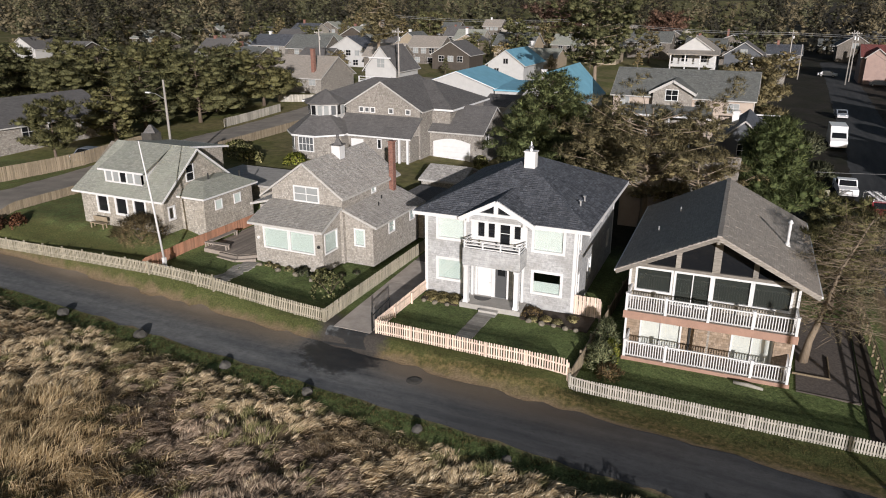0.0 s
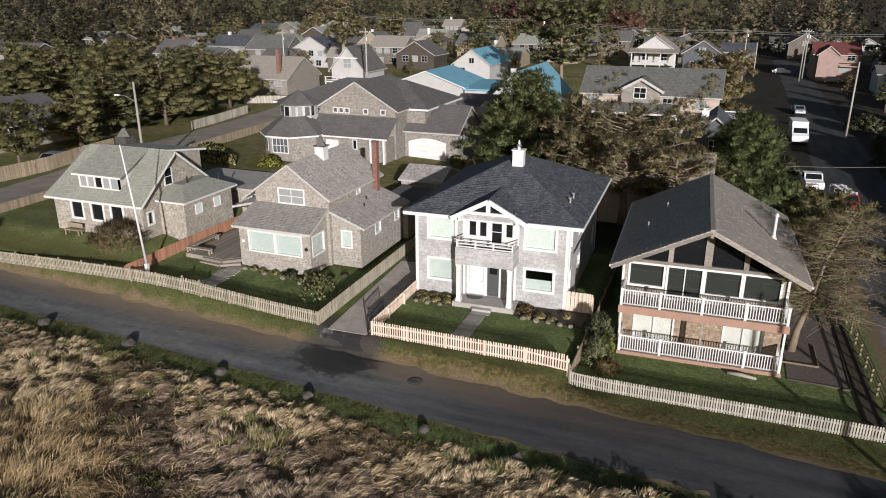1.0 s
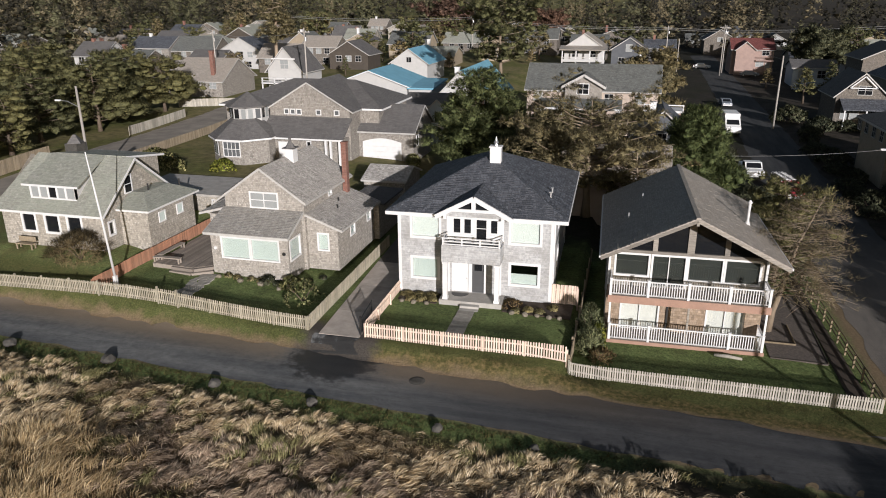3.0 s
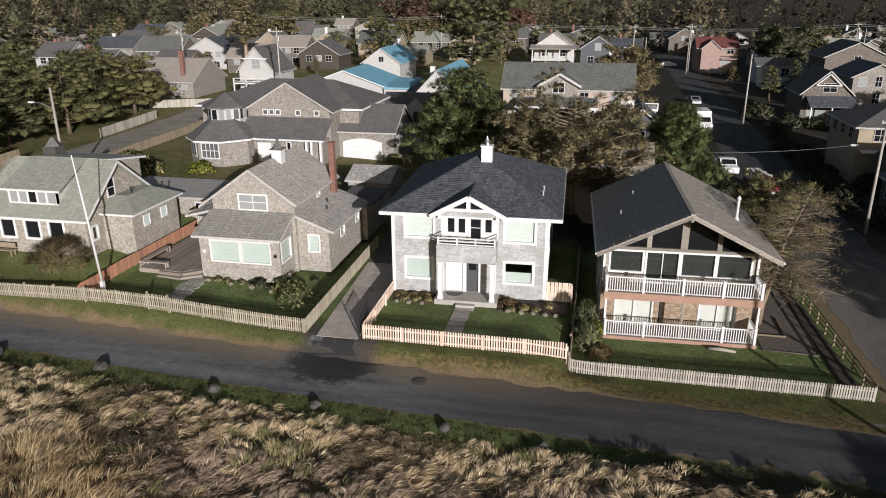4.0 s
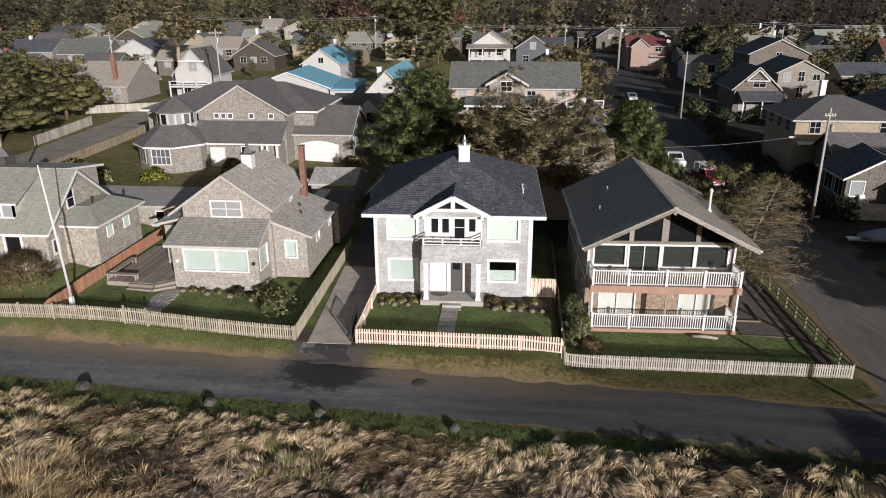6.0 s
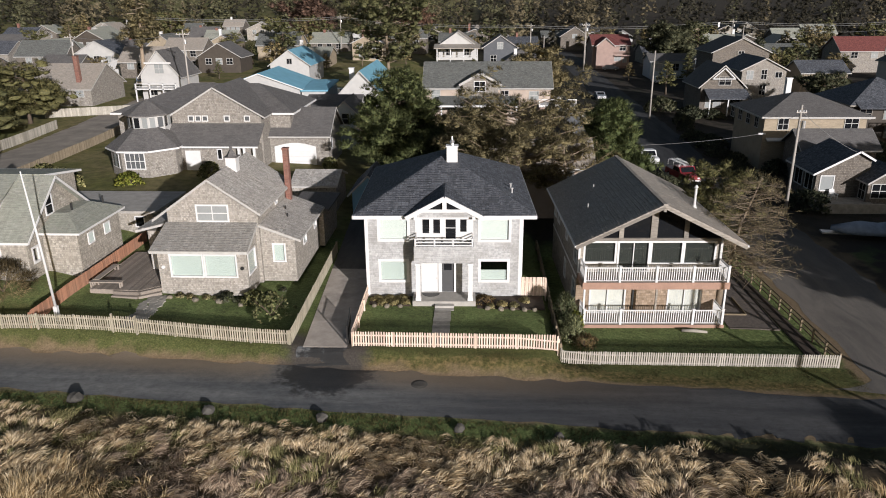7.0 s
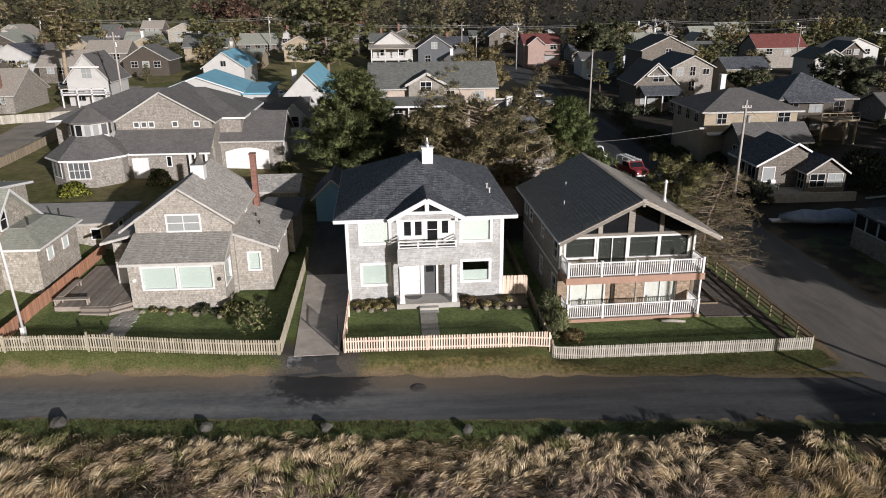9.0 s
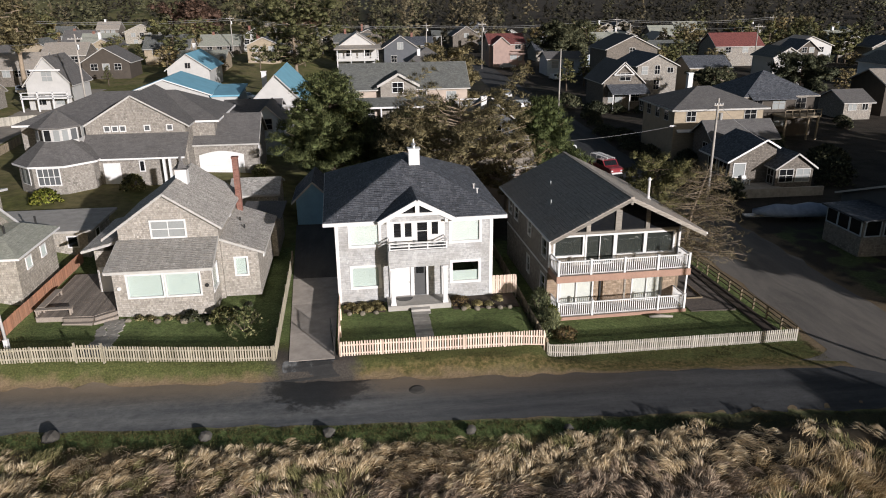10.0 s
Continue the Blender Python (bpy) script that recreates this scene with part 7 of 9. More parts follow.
roof_slab(steep, [(21.4, 122.6, 3.4), (28.6, 122.6, 3.4), (28.6, 125.96, 4.7), (21.4, 125.96, 4.7)], "roof_dark", 0.14)
for x in (21.7, 24.8, 28.3):
    part("porch_post", MB().box(x - 0.09, 122.8, 0.4, x + 0.09, 122.98, 3.35), "white", steep)
cottage("gabled_house", "two-storey shingled house with white arched windows", 31.9, 40.1, 138, 150, 6.9, 8.95, "y", "shingle_side", "roof_dark", [("front", 33.4, 5.8, 1.2, 1.5), ("front", 36.0, 5.9, 1.0, 1.7), ("front", 38.7, 5.8, 1.2, 1.0), ("front", 36.0, 3.0, 1.1, 1.8)])
cottage("gabled_house", "grey shingled house standing high with pale gable", 33, 45, 160, 172, 8.6, 11.4, "y", "shingle_old", "roof_grey", [("front", 39, 8.0, 1.2, 1.2)])
cottage("blue_roof_cottage", "low cottage with a slate-blue roof", 44.8, 53.5, 142, 150, 6.0, 7.9, "x", "tan", "roof_dark", [("front", 47, 4.0, 1.2, 1.1)])
dark = cottage("dark_house", "dark shingled house under a slate roof, deck on stilts", 34.0, 45.2, 100, 111, 5.6, 8.8, "x", "darkwood", "roof_dark", [("front", 36, 4.4, 1.6, 1.5), ("front", 39.5, 4.4, 2.0, 1.6), ("front", 43, 4.4, 1.6, 1.5), ("front", 40, 1.8, 2.0, 1.6), ("left", 104, 4.2, 1.6, 1.3)], hip=True, trim="shingle_side")
roof_slab(dark, [(34.4, 98.4, 5.3), (41.5, 98.4, 5.3), (41.5, 100.2, 6.0), (34.4, 100.2, 6.0)], "roof_dark", 0.12)
cottage("small_cottage", "small grey cottage with pale windows at the wood's edge", 57.5, 62.5, 110, 117, 2.9, 4.5, "x", "shingle_side", "roof_grey", [("front", 59, 1.9, 1.4, 1.0), ("front", 61.3, 1.9, 1.0, 1.0)])
deck = part("stilt_deck", MB().box(38.6, 96.6, 2.7, 44.4, 99.98, 2.95), "old_wood", dark, "railed timber deck on tall stilts")
for x in (39.0, 42.6, 44.1):
    part("stilt", MB().box(x - 0.12, 96.7, -1.0, x + 0.12, 96.94, 2.7), "old_wood", deck)
part("rail", MB().box(38.6, 96.6, 3.85, 44.4, 96.7, 3.95).box(38.6, 96.6, 3.35, 44.4, 96.66, 3.42), "old_wood", deck)
for i in range(6):
    part("rail_post", MB().box(38.6 + i * 1.14, 96.6, 2.95, 38.7 + i * 1.14, 96.7, 3.9), "old_wood", deck)
cottage("white_cottage", "pale cottage with a green-grey roof", 67.8, 74.7, 150, 159, 7.0, 8.9, "y", "white_panel", "roof_green", [("front", 71, 5.8, 1.4, 1.2)])
cottage("dormer_house", "small white-gabled house among trees", 82.6, 88, 165, 173, 7.3, 9.4, "y", "darkwood", "roof_dark", [("front", 84.3, 7.0, 1.2, 1.2), ("front", 86.2, 7.0, 1.2, 1.2)])
cottage("brown_cottage", "brown cottage with a pale fascia", 66, 76, 112, 121, 5.5, 7.5, "x", "darkwood", "roof_brown", [("front", 69, 4.2, 2.0, 1.4)])
cottage("red_roofed_house", "long house under a dull red roof", 74.5, 88, 190, 200, 6.7, 9.8, "x", "shingle_side", "roof_red", [("front", 78, 5.4, 1.6, 1.4), ("front", 83, 5.4, 1.6, 1.4)])

# far end of the street
red = cottage("red_house", "faded red two-storey house with gables and balconies", 13.4, 23.4, 201, 212, 7.6, 10.0, "x", "pinkred", "roof_red", [("front", 16.5, 6.6, 1.4, 1.6), ("front", 21.5, 6.8, 1.6, 1.6), ("front", 20.3, 4.0, 1.8, 1.6), ("front", 22.2, 3.2, 1.0, 1.6), ("left", 206, 6, 1.3, 1.4)])
wall(red, (14.2, 199.5), (18.8, 199.5), 1.0, 7.6, "pinkred", (), [(0, 7.6), (2.3, 9.4), (4.6, 7.6)])
wall(red, (18.8, 199.5), (18.8, 201), 1.0, 7.6, "pinkred")
wall(red, (14.2, 201), (14.2, 199.5), 1.0, 7.6, "pinkred")
gable_roof(red, 14.2, 18.8, 199.5, 205, 7.6, 9.5, "y", "roof_red", 0.4, 0.4)
part("balcony", MB().box(19.1, 199.6, 4.6, 23.4, 200.9, 4.85).box(19.1, 199.6, 5.6, 23.4, 199.7, 5.75).box(19.1, 199.6, 2.0, 23.4, 199.7, 2.9), "pinkred", red)
porch_house = cottage("white_porch_house", "white two-storey house with a porch and balcony", -28.2, -18.4, 188, 200, 8.4, 11.7, "y", "white_panel", "roof_brown", [("front", -25.5, 6.6, 1.4, 1.4), ("front", -21.0, 6.6, 1.4, 1.4), ("front", -25.5, 3.6, 1.4, 1.6), ("front", -21.0, 3.6, 1.4, 1.6)], ov=0.8)
porch = part("porch", MB().box(-28.6, 184.6, 4.9, -18.0, 187.95, 5.15).box(-28.6, 184.6, 5.9, -18.0, 184.75, 6.05).box(-28.6, 184.6, 5.15, -18.0, 184.7, 5.6), "white_panel", porch_house, "white boarded porch with a balcony above")
roof_slab(porch, [(-29.2, 184.0, 7.9), (-17.4, 184.0, 7.9), (-17.4, 188.3, 8.7), (-29.2, 188.3, 8.7)], "roof_brown", 0.18)
for x in (-28.4, -25.0, -21.6, -18.2):
    part("porch_post", MB().box(x - 0.12, 184.65, 1.2, x + 0.12, 184.9, 7.9), "white", porch)
cottage("grey_gabled_house", "blue-grey house with a white-edged gable", -16.5, -8.0, 188, 198, 8.0, 10.8, "y", "slate_blue", "roof_grey", [("front", -12.3, 8.2, 1.4, 1.6), ("front", -14.0, 5.0, 1.4, 1.6)])
cottage("grey_hip_house", "dark grey hip-roofed house with a chimney", -12.0, -3.0, 164, 174, 6.0, 9.2, "x", "shingle_side", "roof_grey", [("front", -7.5, 4.6, 1.4, 1.4)], hip=True, chimney=(-9.5, 166, 8.8, "white"))
cottage("white_gable_house", "large white gabled house at the end of the street", 12, 22, 268, 280, 6.6, 9.8, "y", "shingle_old", "roof_dark", [("front", 17, 6.4, 1.6, 1.4)])
cottage("small_blue_shop", "low blue and white shop by the street", 24.0, 33.0, 178, 186, 5.2, 6.6, "x", "pale_blue", "roof_grey", [("front", 26, 3.6, 1.6, 1.6), ("front", 30, 3.6, 1.6, 1.6)])

# left-hand distance
peaked = cottage("peaked_white_house", "white house with a tall peaked gable and balcony", -78.2, -71.2, 125, 134, 7.5, 11.6, "y", "white_panel", "roof_grey", [("front", -74.7, 8.4, 1.6, 1.6), ("front", -76.2, 4.6, 1.4, 1.6), ("front", -73.2, 4.6, 1.4, 1.6)])
part("balcony", MB().box(-78.5, 122.6, 5.0, -70.9, 124.95, 5.2).box(-78.5, 122.6, 6.0, -70.9, 122.7, 6.1).box(-78.5, 122.6, 5.5, -70.9, 122.66, 5.58), "white", peaked)
for x in (-78.3, -75.8, -73.4, -71.1):
    part("balcony_post", MB().box(x - 0.1, 122.6, 1.0, x + 0.1, 122.8, 6.1), "white", peaked)
part("gable_beam", MB().box(-77.1, 124.5, 9.3, -72.3, 124.62, 9.55), "white", peaked)
cottage("brick_stack_house", "grey-roofed house with a tall red brick chimney", -96, -84, 118, 130, 6.0, 9.5, "x", "shingle_side", "roof_brown", [("front", -86, 5.0, 1.4, 1.2)], chimney=(-86.5, 119.5, 11.0, "brick"))
cottage("side_house", "grey house with white windows behind a board fence", -104, -90.3, 51, 74, 5.2, 7.8, "y", "shingle_side", "roof_grey", [("right", 56.5, 4.2, 2.0, 1.2), ("right", 62, 4.1, 1.6, 1.2), ("right", 66, 4.1, 2.6, 1.6), ("right", 70, 4.1, 1.6, 1.2), ("right", 57, 1.8, 1.4, 1.0), ("front", -97, 4.0, 2.0, 1.4)], turn=-7)
cottage("peaked_white_house", "white gabled house at the foot of the woods", -217, -206, 150, 160, 6.2, 9.2, "y", "white_panel", "roof_grey", [("front", -211.5, 6.4, 1.4, 1.4), ("front", -214, 3.8, 1.4, 1.4)])
rngv = random.Random(11)
rows = [(-190, 172), (-176, 196), (-160, 205), (-200, 215), (-136, 186), (-182, 236), (-112, 150), (-140, 146), (-98, 158), (-128, 168), (-84, 168), (-66, 178), (-150, 160), (-106, 190), (-170, 128), (-128, 140), (-112, 165), (-96, 178), (-120, 200), (-98, 214), (-78, 196), (-70, 226), (-52, 196), (-46, 222), (-38, 176), (-30, 228), (-8, 236), (-56, 250), (-90, 250), (-116, 246), (-140, 222), (-150, 180), (34, 232), (50, 222), (62, 240), (84, 216), (96, 190), (108, 166), (90, 142), (100, 232), (122, 206), (92, 110), (128, 150), (40, 196), (140, 184), (20, 250), (-24, 262), (46, 266), (88, 268), (-160, 262), (-134, 274), (-108, 284), (-84, 276), (-62, 290), (-40, 282), (-12, 292), (8, 300), (34, 290), (62, 286), (76, 300), (104, 282), (124, 262), (-146, 240), (-186, 270), (-210, 250), (70, 262), (110, 248), (140, 236), (148, 210), (160, 262), (-92, 306), (-126, 310), (-50, 318), (24, 322), (92, 322), (-20, 330), (58, 226), (-88, 232), (-106, 232), (-134, 204), (-166, 222), (-60, 236), (-40, 246), (30, 214), (74, 236), (118, 186), (62, 206)]
roofs = ["roof_grey", "roof_brown", "roof_dark", "roof_moss", "roof_green", "roof_grey"]
walls = ["shingle_side", "shingle_old", "tan", "darkwood", "pale_blue", "shingle_warm", "white_panel", "shingle_old"]
words = {"shingle_old": "dark shingled", "shingle_side": "grey-brown shingled", "white_panel": "white-boarded", "tan": "tan board", "darkwood": "dark-stained", "pale_blue": "pale blue", "shingle_warm": "brown shingled", "peach": "peach-painted"}
for x, y in rows:
    w, d = rngv.uniform(8, 13), rngv.uniform(8, 11)
    ze = gz(x, y) + rngv.uniform(2.8, 5.4)
    wm, rm, ax = rngv.choice(walls), rngv.choice(roofs), rngv.choice("xy")
    ws = [("front", x + w * k, ze - 1.2, 1.4, 1.3) for k in (0.25, 0.5, 0.75)]
    if ze - gz(x, y) > 4.6:
        ws += [("front", x + w * k, ze - 3.6, 1.4, 1.3) for k in (0.3, 0.7)]
    zr = ze + rngv.uniform(1.8, 3.2)
    stack = (x + w * 0.3, y + d * 0.5, ze + 3.4, rngv.choice(["brick", "white"])) if rngv.random() < 0.5 else None
    if (x, y) == (-38, 176):
        continue
    cottage("village_house", "distant " + words[wm] + " village house with a pitched roof", x, x + w, y, y + d, ze, zr, ax, wm, rm, ws, chimney=stack)

# the house across the side street, its shade lying over the road
corner = cottage("corner_house", "grey-blue house with a glazed corner room across the street", 21.2, 33, 46.5, 58, 2.6, 4.6, "x", "slate_blue", "roof_dark", [("left", 48.5, 1.4, 1.6, 1.3), ("front", 24, 1.4, 1.8, 1.4)])
part("corner_room", MB().box(17.4, 49.6, -1.2, 21.15, 54.5, 0.9), "shingle_side", corner)
part("room_wall", MB().box(17.5, 49.7, 0.9, 21.1, 54.4, 2.4), "shingle_side", corner)
for u in (49.9, 51.45, 53.0):
    flat_window(corner, "left", u, u + 1.35, 1.0, 2.25, 17.46, frame_mat="pale_blue")
for u in (17.7, 19.4):
    flat_window(corner, "front", u, u + 1.3, 1.0, 2.25, 49.66, frame_mat="pale_blue")
roof_slab(corner, [(17.1, 49.3, 2.45), (21.15, 49.3, 2.6), (21.15, 54.9, 2.6), (17.1, 54.9, 2.45)], "roof_dark", 0.15)
# Unseen houses, added out of view to throw shade over street and cottages.
for x0, x1, y0, y1, ze, zr, wm, text in ((33.5, 45, 40, 52, 4.4, 7.0, "shingle_side", "unseen grey shingled house added across the street for its shade"), (47, 60, 36, 52, 5.4, 8.6, "tan", "unseen tan house added further along the front for its shade"), (46, 58, 60, 72, 4.6, 7.6, "darkwood", "unseen dark house added behind the beach front for its shade")):
    cottage("beach_house", text, x0, x1, y0, y1, ze, zr, "x", wm, "roof_dark", [("front", x0 + 3, ze - 1.4, 2.0, 1.4), ("front", x0 + 7, ze - 1.4, 2.0, 1.4), ("left", y0 + 4, ze - 1.4, 1.6, 1.3)])


# ---- fences ----
fence("picket_fence", [(-66, 38.3), (-41.05, 37.0)], 0.98, "picket_grey", 0.15, 0.085, "weathered cream picket fence along the road")
fence("picket_fence", [(-39.4, 36.9), (-29.65, 36.25)], 0.98, "picket_grey", 0.15, 0.085, "weathered cream picket fence before the cottage lawn")
fence("picket_gate", [(-41.0, 36.95), (-39.45, 36.85)], 1.12, "picket_grey", 0.15, 0.075, "closed picket gate, taller than its fence", post_gap=1.5, post_h=1.2)
fence("side_fence", [(-29.6, 36.3), (-29.85, 53.0)], 1.0, "picket_grey", 0.155, 0.1, "weathered board fence beside the driveway", pointed=False)
fence("cedar_fence", [(-25.72, 36.2), (-13.2, 36.12)], 0.98, "cedar", 0.155, 0.085, "new pinkish cedar picket fence")
fence("cedar_side_fence", [(-25.78, 43.9), (-25.72, 36.25)], 0.84, "cedar", 0.11, 0.1, "new cedar board fence beside the driveway", pointed=False)
fence("cedar_screen", [(-15.0, 44.35), (-13.25, 44.3)], 1.4, "cedar", 0.13, 0.12, "tall cedar board screen between the houses", pointed=False, post_gap=1.8, piece="board")
fence("white_picket_fence", [(-13.05, 35.92), (3.35, 35.95)], 0.86, "picket_white", 0.135, 0.085, "worn white picket fence round the deck house")
fence("boundary_fence", [(-13.1, 36.0), (-13.0, 56)], 1.0, "old_wood", 0.15, 0.13, "old grey board fence between two lots", pointed=False, piece="board")
fence("street_fence", [(3.38, 36.0), (2.85, 56)], 0.95, "rail_brown", 0, 0, "dark rail fence with wire along the side street", rails=(0.3, 0.62, 0.94), post_gap=1.7)
fence("orange_fence", [(-46.55, 37.35), (-46.3, 44.0), (-46.2, 53.5)], 0.95, "cedar_orange", 0.15, 0.135, "orange-brown cedar board fence between lawns", pointed=False, piece="board")
fence("back_fence", [(-67.4, 39.6), (-67.6, 50.8), (-59.2, 51.6)], 0.85, "old_wood", 0.16, 0.14, "low grey board fence beside the cottage lawn", pointed=False, piece="board")
fence("tall_board_fence", [(-79.5, 45.5), (-77.2, 58), (-77.5, 68)], 1.6, "old_wood", 0.2, 0.18, "tall weathered board fence", pointed=False, piece="board")
fence("low_white_wall", [(-78.6, 84), (-79.6, 99)], 1.3, "picket_white", 0.26, 0.25, "pale board fence along the lane", pointed=False, piece="board")
fence("low_white_wall", [(-86, 107), (-72, 112)], 1.3, "picket_white", 0.26, 0.25, "pale board fence before the pines", pointed=False, piece="board")
fence("lane_fence", [(-67.5, 70), (-68.8, 98)], 1.1, "old_wood", 0.18, 0.16, "grey fence beside the turret house", pointed=False, piece="board")

fence("cream_fence", [(-1.3, 86.4), (2.4, 87.8)], 1.1, "picket_grey", 0.2, 0.18, "cream board fence behind the deck house", pointed=False, piece="board")

# ---- flagpole, boulders, lids ----
pole = thing("flagpole", (-45.2, 38.1, gz(-45.2, 38.1)), "tall white leaning flagpole with a stout base", "flagpole")
fb = ORIGIN[pole.name]
part("mast", MB().tube([(fb[0], fb[1], fb[2] + 0.9), (fb[0] + 0.1, fb[1] - 0.45, fb[2] + 5.2), (fb[0] + 0.25, fb[1] - 1.1, fb[2] + 10.1)], [0.09, 0.075, 0.04], 10), "white", pole, smooth=True)
part("base", MB().box(fb[0] - 0.12, fb[1] - 0.12, fb[2] - 0.1, fb[0] + 0.12, fb[1] + 0.12, fb[2] + 1.0), "white", pole)


BOULDERS = [(-47.9, 31.05, 0.4), (-40.3, 30.7, 0.42), (-32.5, 29.75, 0.34), (-26.25, 29.3, 0.33), (-19.0, 28.55, 0.28), (-14.0, 28.1, 0.24)]


def boulder(x, y, r, seed, label="rough grey boulder on the grassy road edge", group="boulders along the road", skin="stone"):
    rng = np.random.default_rng(seed)
    bm = bmesh.new()
    bmesh.ops.create_icosphere(bm, subdivisions=2, radius=r)
    for v in bm.verts:
        n = noise.noise(v.co * (1.3 / r) + Vector((seed * 3.1, 0, 0)))
        v.co *= 1 + 0.35 * n
        v.co.z *= 0.8
    me = bpy.data.meshes.new("boulder")
    bm.to_mesh(me)
    bm.free()
    me.materials.append(MAT[skin])
    ob = new("boulder", me)
    ob.location = (x, y, gz(x, y) + r * 0.4)
    ob.rotation_euler[2] = seed
    tagged(ob, label, "rock", group)


for i, (x, y, r) in enumerate(BOULDERS):
    boulder(x, y, r, i + 2)
for i, (x, y, r) in enumerate([(-17.4, 41.85, 0.2), (-16.5, 41.75, 0.22), (-15.7, 41.8, 0.18), (-14.9, 41.7, 0.21), (-14.2, 41.75, 0.17), (-25.2, 42.1, 0.18), (-24.3, 42.0, 0.2), (-23.4, 42.05, 0.18), (-39.6, 42.3, 0.2), (-37.7, 42.05, 0.22), (-36.0, 42.0, 0.24), (-34.4, 41.7, 0.2)]):
    boulder(x, y, r, i + 20, "small rounded stone edging the garden bed", "stones edging the beds", "bed_stone")
rx, ry = -21.4, 33.0
lid = MB()
lid.tube([(rx, ry, gz(rx, ry) - 0.1), (rx, ry, gz(rx, ry) + 0.06), (rx, ry, gz(rx, ry) + 0.1)], [0.5, 0.48, 0.3], 18)
solid("manhole_cover", lid, "stone", "pale round utility cover in the road", "manhole")

# ---- garden of the balcony house ----
path = thing("garden_path", (-20.4, 39, 0), "grey paver path from the gate to the porch steps", "path")
tagged(path, kind="structure")
for i in range(9):
    y = 36.5 + i * 0.56
    part("paver", MB().box(-21.0 + 0.02 * (i % 2), y, gz(-20.4, y) - 0.05, -19.85 - 0.015 * (i % 3), y + 0.53, gz(-20.4, y) + 0.045), "path", path)
for poly in ([(-25.6, 42.4), (-22.75, 42.2), (-22.75, 43.95), (-25.6, 43.95)], [(-18.1, 42.0), (-13.5, 41.8), (-13.5, 44.2), (-18.1, 43.95)]):
    patch("garden_bed", poly, 0.06, "soil", "dark mulched garden bed by the house wall", "garden bed")
flag = thing("stepping_path", (-40.5, 40, 0.4), "irregular grey flagstone path over the lawn", "path")
tagged(flag, kind="structure")
rngp = random.Random(4)
for i in range(42):
    t = i / 41
    x, y = -40.2 - 0.3 * t + (-0.42, 0.05, 0.45)[i % 3] + rngp.uniform(-0.12, 0.12), 37.4 + 5.0 * t
    r = rngp.uniform(0.24, 0.36)
    k = rngp.randint(5, 7)
    ring = [(x + r * rngp.uniform(0.8, 1.15) * math.cos(a * 2 * math.pi / k), y + r * rngp.uniform(0.7, 1.0) * math.sin(a * 2 * math.pi / k)) for a in range(k)]
    part("flagstone", MB().prism([(px, py, gz(x, y) + 0.045) for px, py in ring], (0, 0, -0.1)), "path", flag)
patch("patio", [(-1.3, 41.2), (1.9, 40.9), (2.0, 52), (-1.3, 52)], 0.05, "gravel", "dark gravel strip beside the deck house", "patio")
edge = MB()
edge.beam((1.95, 41.0, gz(2, 41) + 0.05), (2.05, 52, gz(2, 52) + 0.05), 0.05, 0.08)
edge.beam((-1.3, 41.1, gz(0, 41) + 0.05), (1.9, 41.0, gz(0, 41) + 0.05), 0.05, 0.08)
solid("patio_edging", edge, "darkwood", "dark brown timber edging of the gravel strip", "edging")
# Mulch strip laid extra dark, the shade beside the fence put into it.
patch("mulch_strip", [(2.1, 36.4), (3.15, 36.4), (2.75, 55.5), (2.15, 55.5)], 0.04, "soil", "dark mulch strip along the street fence, shade put into its colour", "garden bed")
bed = thing("tree_bed", (-0.6, 44, gz(-0.6, 44)), "square timber-edged bed round the bare tree", "edging")
for a, b in (((-1.5, 43.2), (0.5, 43.2)), ((0.5, 43.2), (0.5, 46.2))):
    part("edging_board", MB().beam((*a, gz(*a) + 0.1), (*b, gz(*b) + 0.1), 0.06, 0.12), "rail_brown", bed)
lg = MB()
lg.tube([(-4.6, 40.55, gz(-4, 40) + 0.1), (-3.8, 40.5, gz(-4, 40) + 0.12), (-3.0, 40.35, gz(-3, 40) + 0.1)], [0.1, 0.12, 0.08], 8)
solid("driftwood", lg, "picket_white", "pale driftwood log lying on the lawn", "log", smooth=True)

# iron gate standing open on the driveway
g = thing("iron_gate", (-26.0, 36.3, 0), "black iron bar gate standing open by the driveway", "gate")
part("gate_frame", MB().beam((-26.05, 36.3, 0.2), (-26.35, 39.2, 0.2), 0.05, 0.06).beam((-26.05, 36.3, 1.1), (-26.35, 39.2, 1.1), 0.05, 0.06).beam((-26.05, 36.3, 0.0), (-26.05, 36.3, 1.35), 0.08, 0.08).beam((-26.35, 39.2, 0.1), (-26.35, 39.2, 1.2), 0.05, 0.05), "iron", g)
for i in range(14):
    t = (i + 0.5) / 14
    part("bar", MB().beam((-26.05 - 0.3 * t, 36.3 + 2.9 * t, 0.2), (-26.05 - 0.3 * t, 36.3 + 2.9 * t, 1.1), 0.025, 0.025), "iron", g)

# bench before the dormer cottage
b = thing("garden_bench", (-56.3, 41.8, gz(-56.3, 41.8)), "weathered wooden garden bench by the cottage wall", "bench")
bz = ORIGIN[b.name][2]
part("seat", MB().box(-57.1, 41.6, bz + 0.42, -55.5, 42.05, bz + 0.48), "old_wood", b)
part("backrest", MB().box(-57.1, 42.05, bz + 0.55, -55.5, 42.1, bz + 0.95), "old_wood", b)
for x in (-57.0, -55.6):
    for y in (41.65, 42.0):
        part("leg", MB().box(x - 0.04, y - 0.04, bz - 0.02, x + 0.04, y + 0.04, bz + 0.42), "old_wood", b)


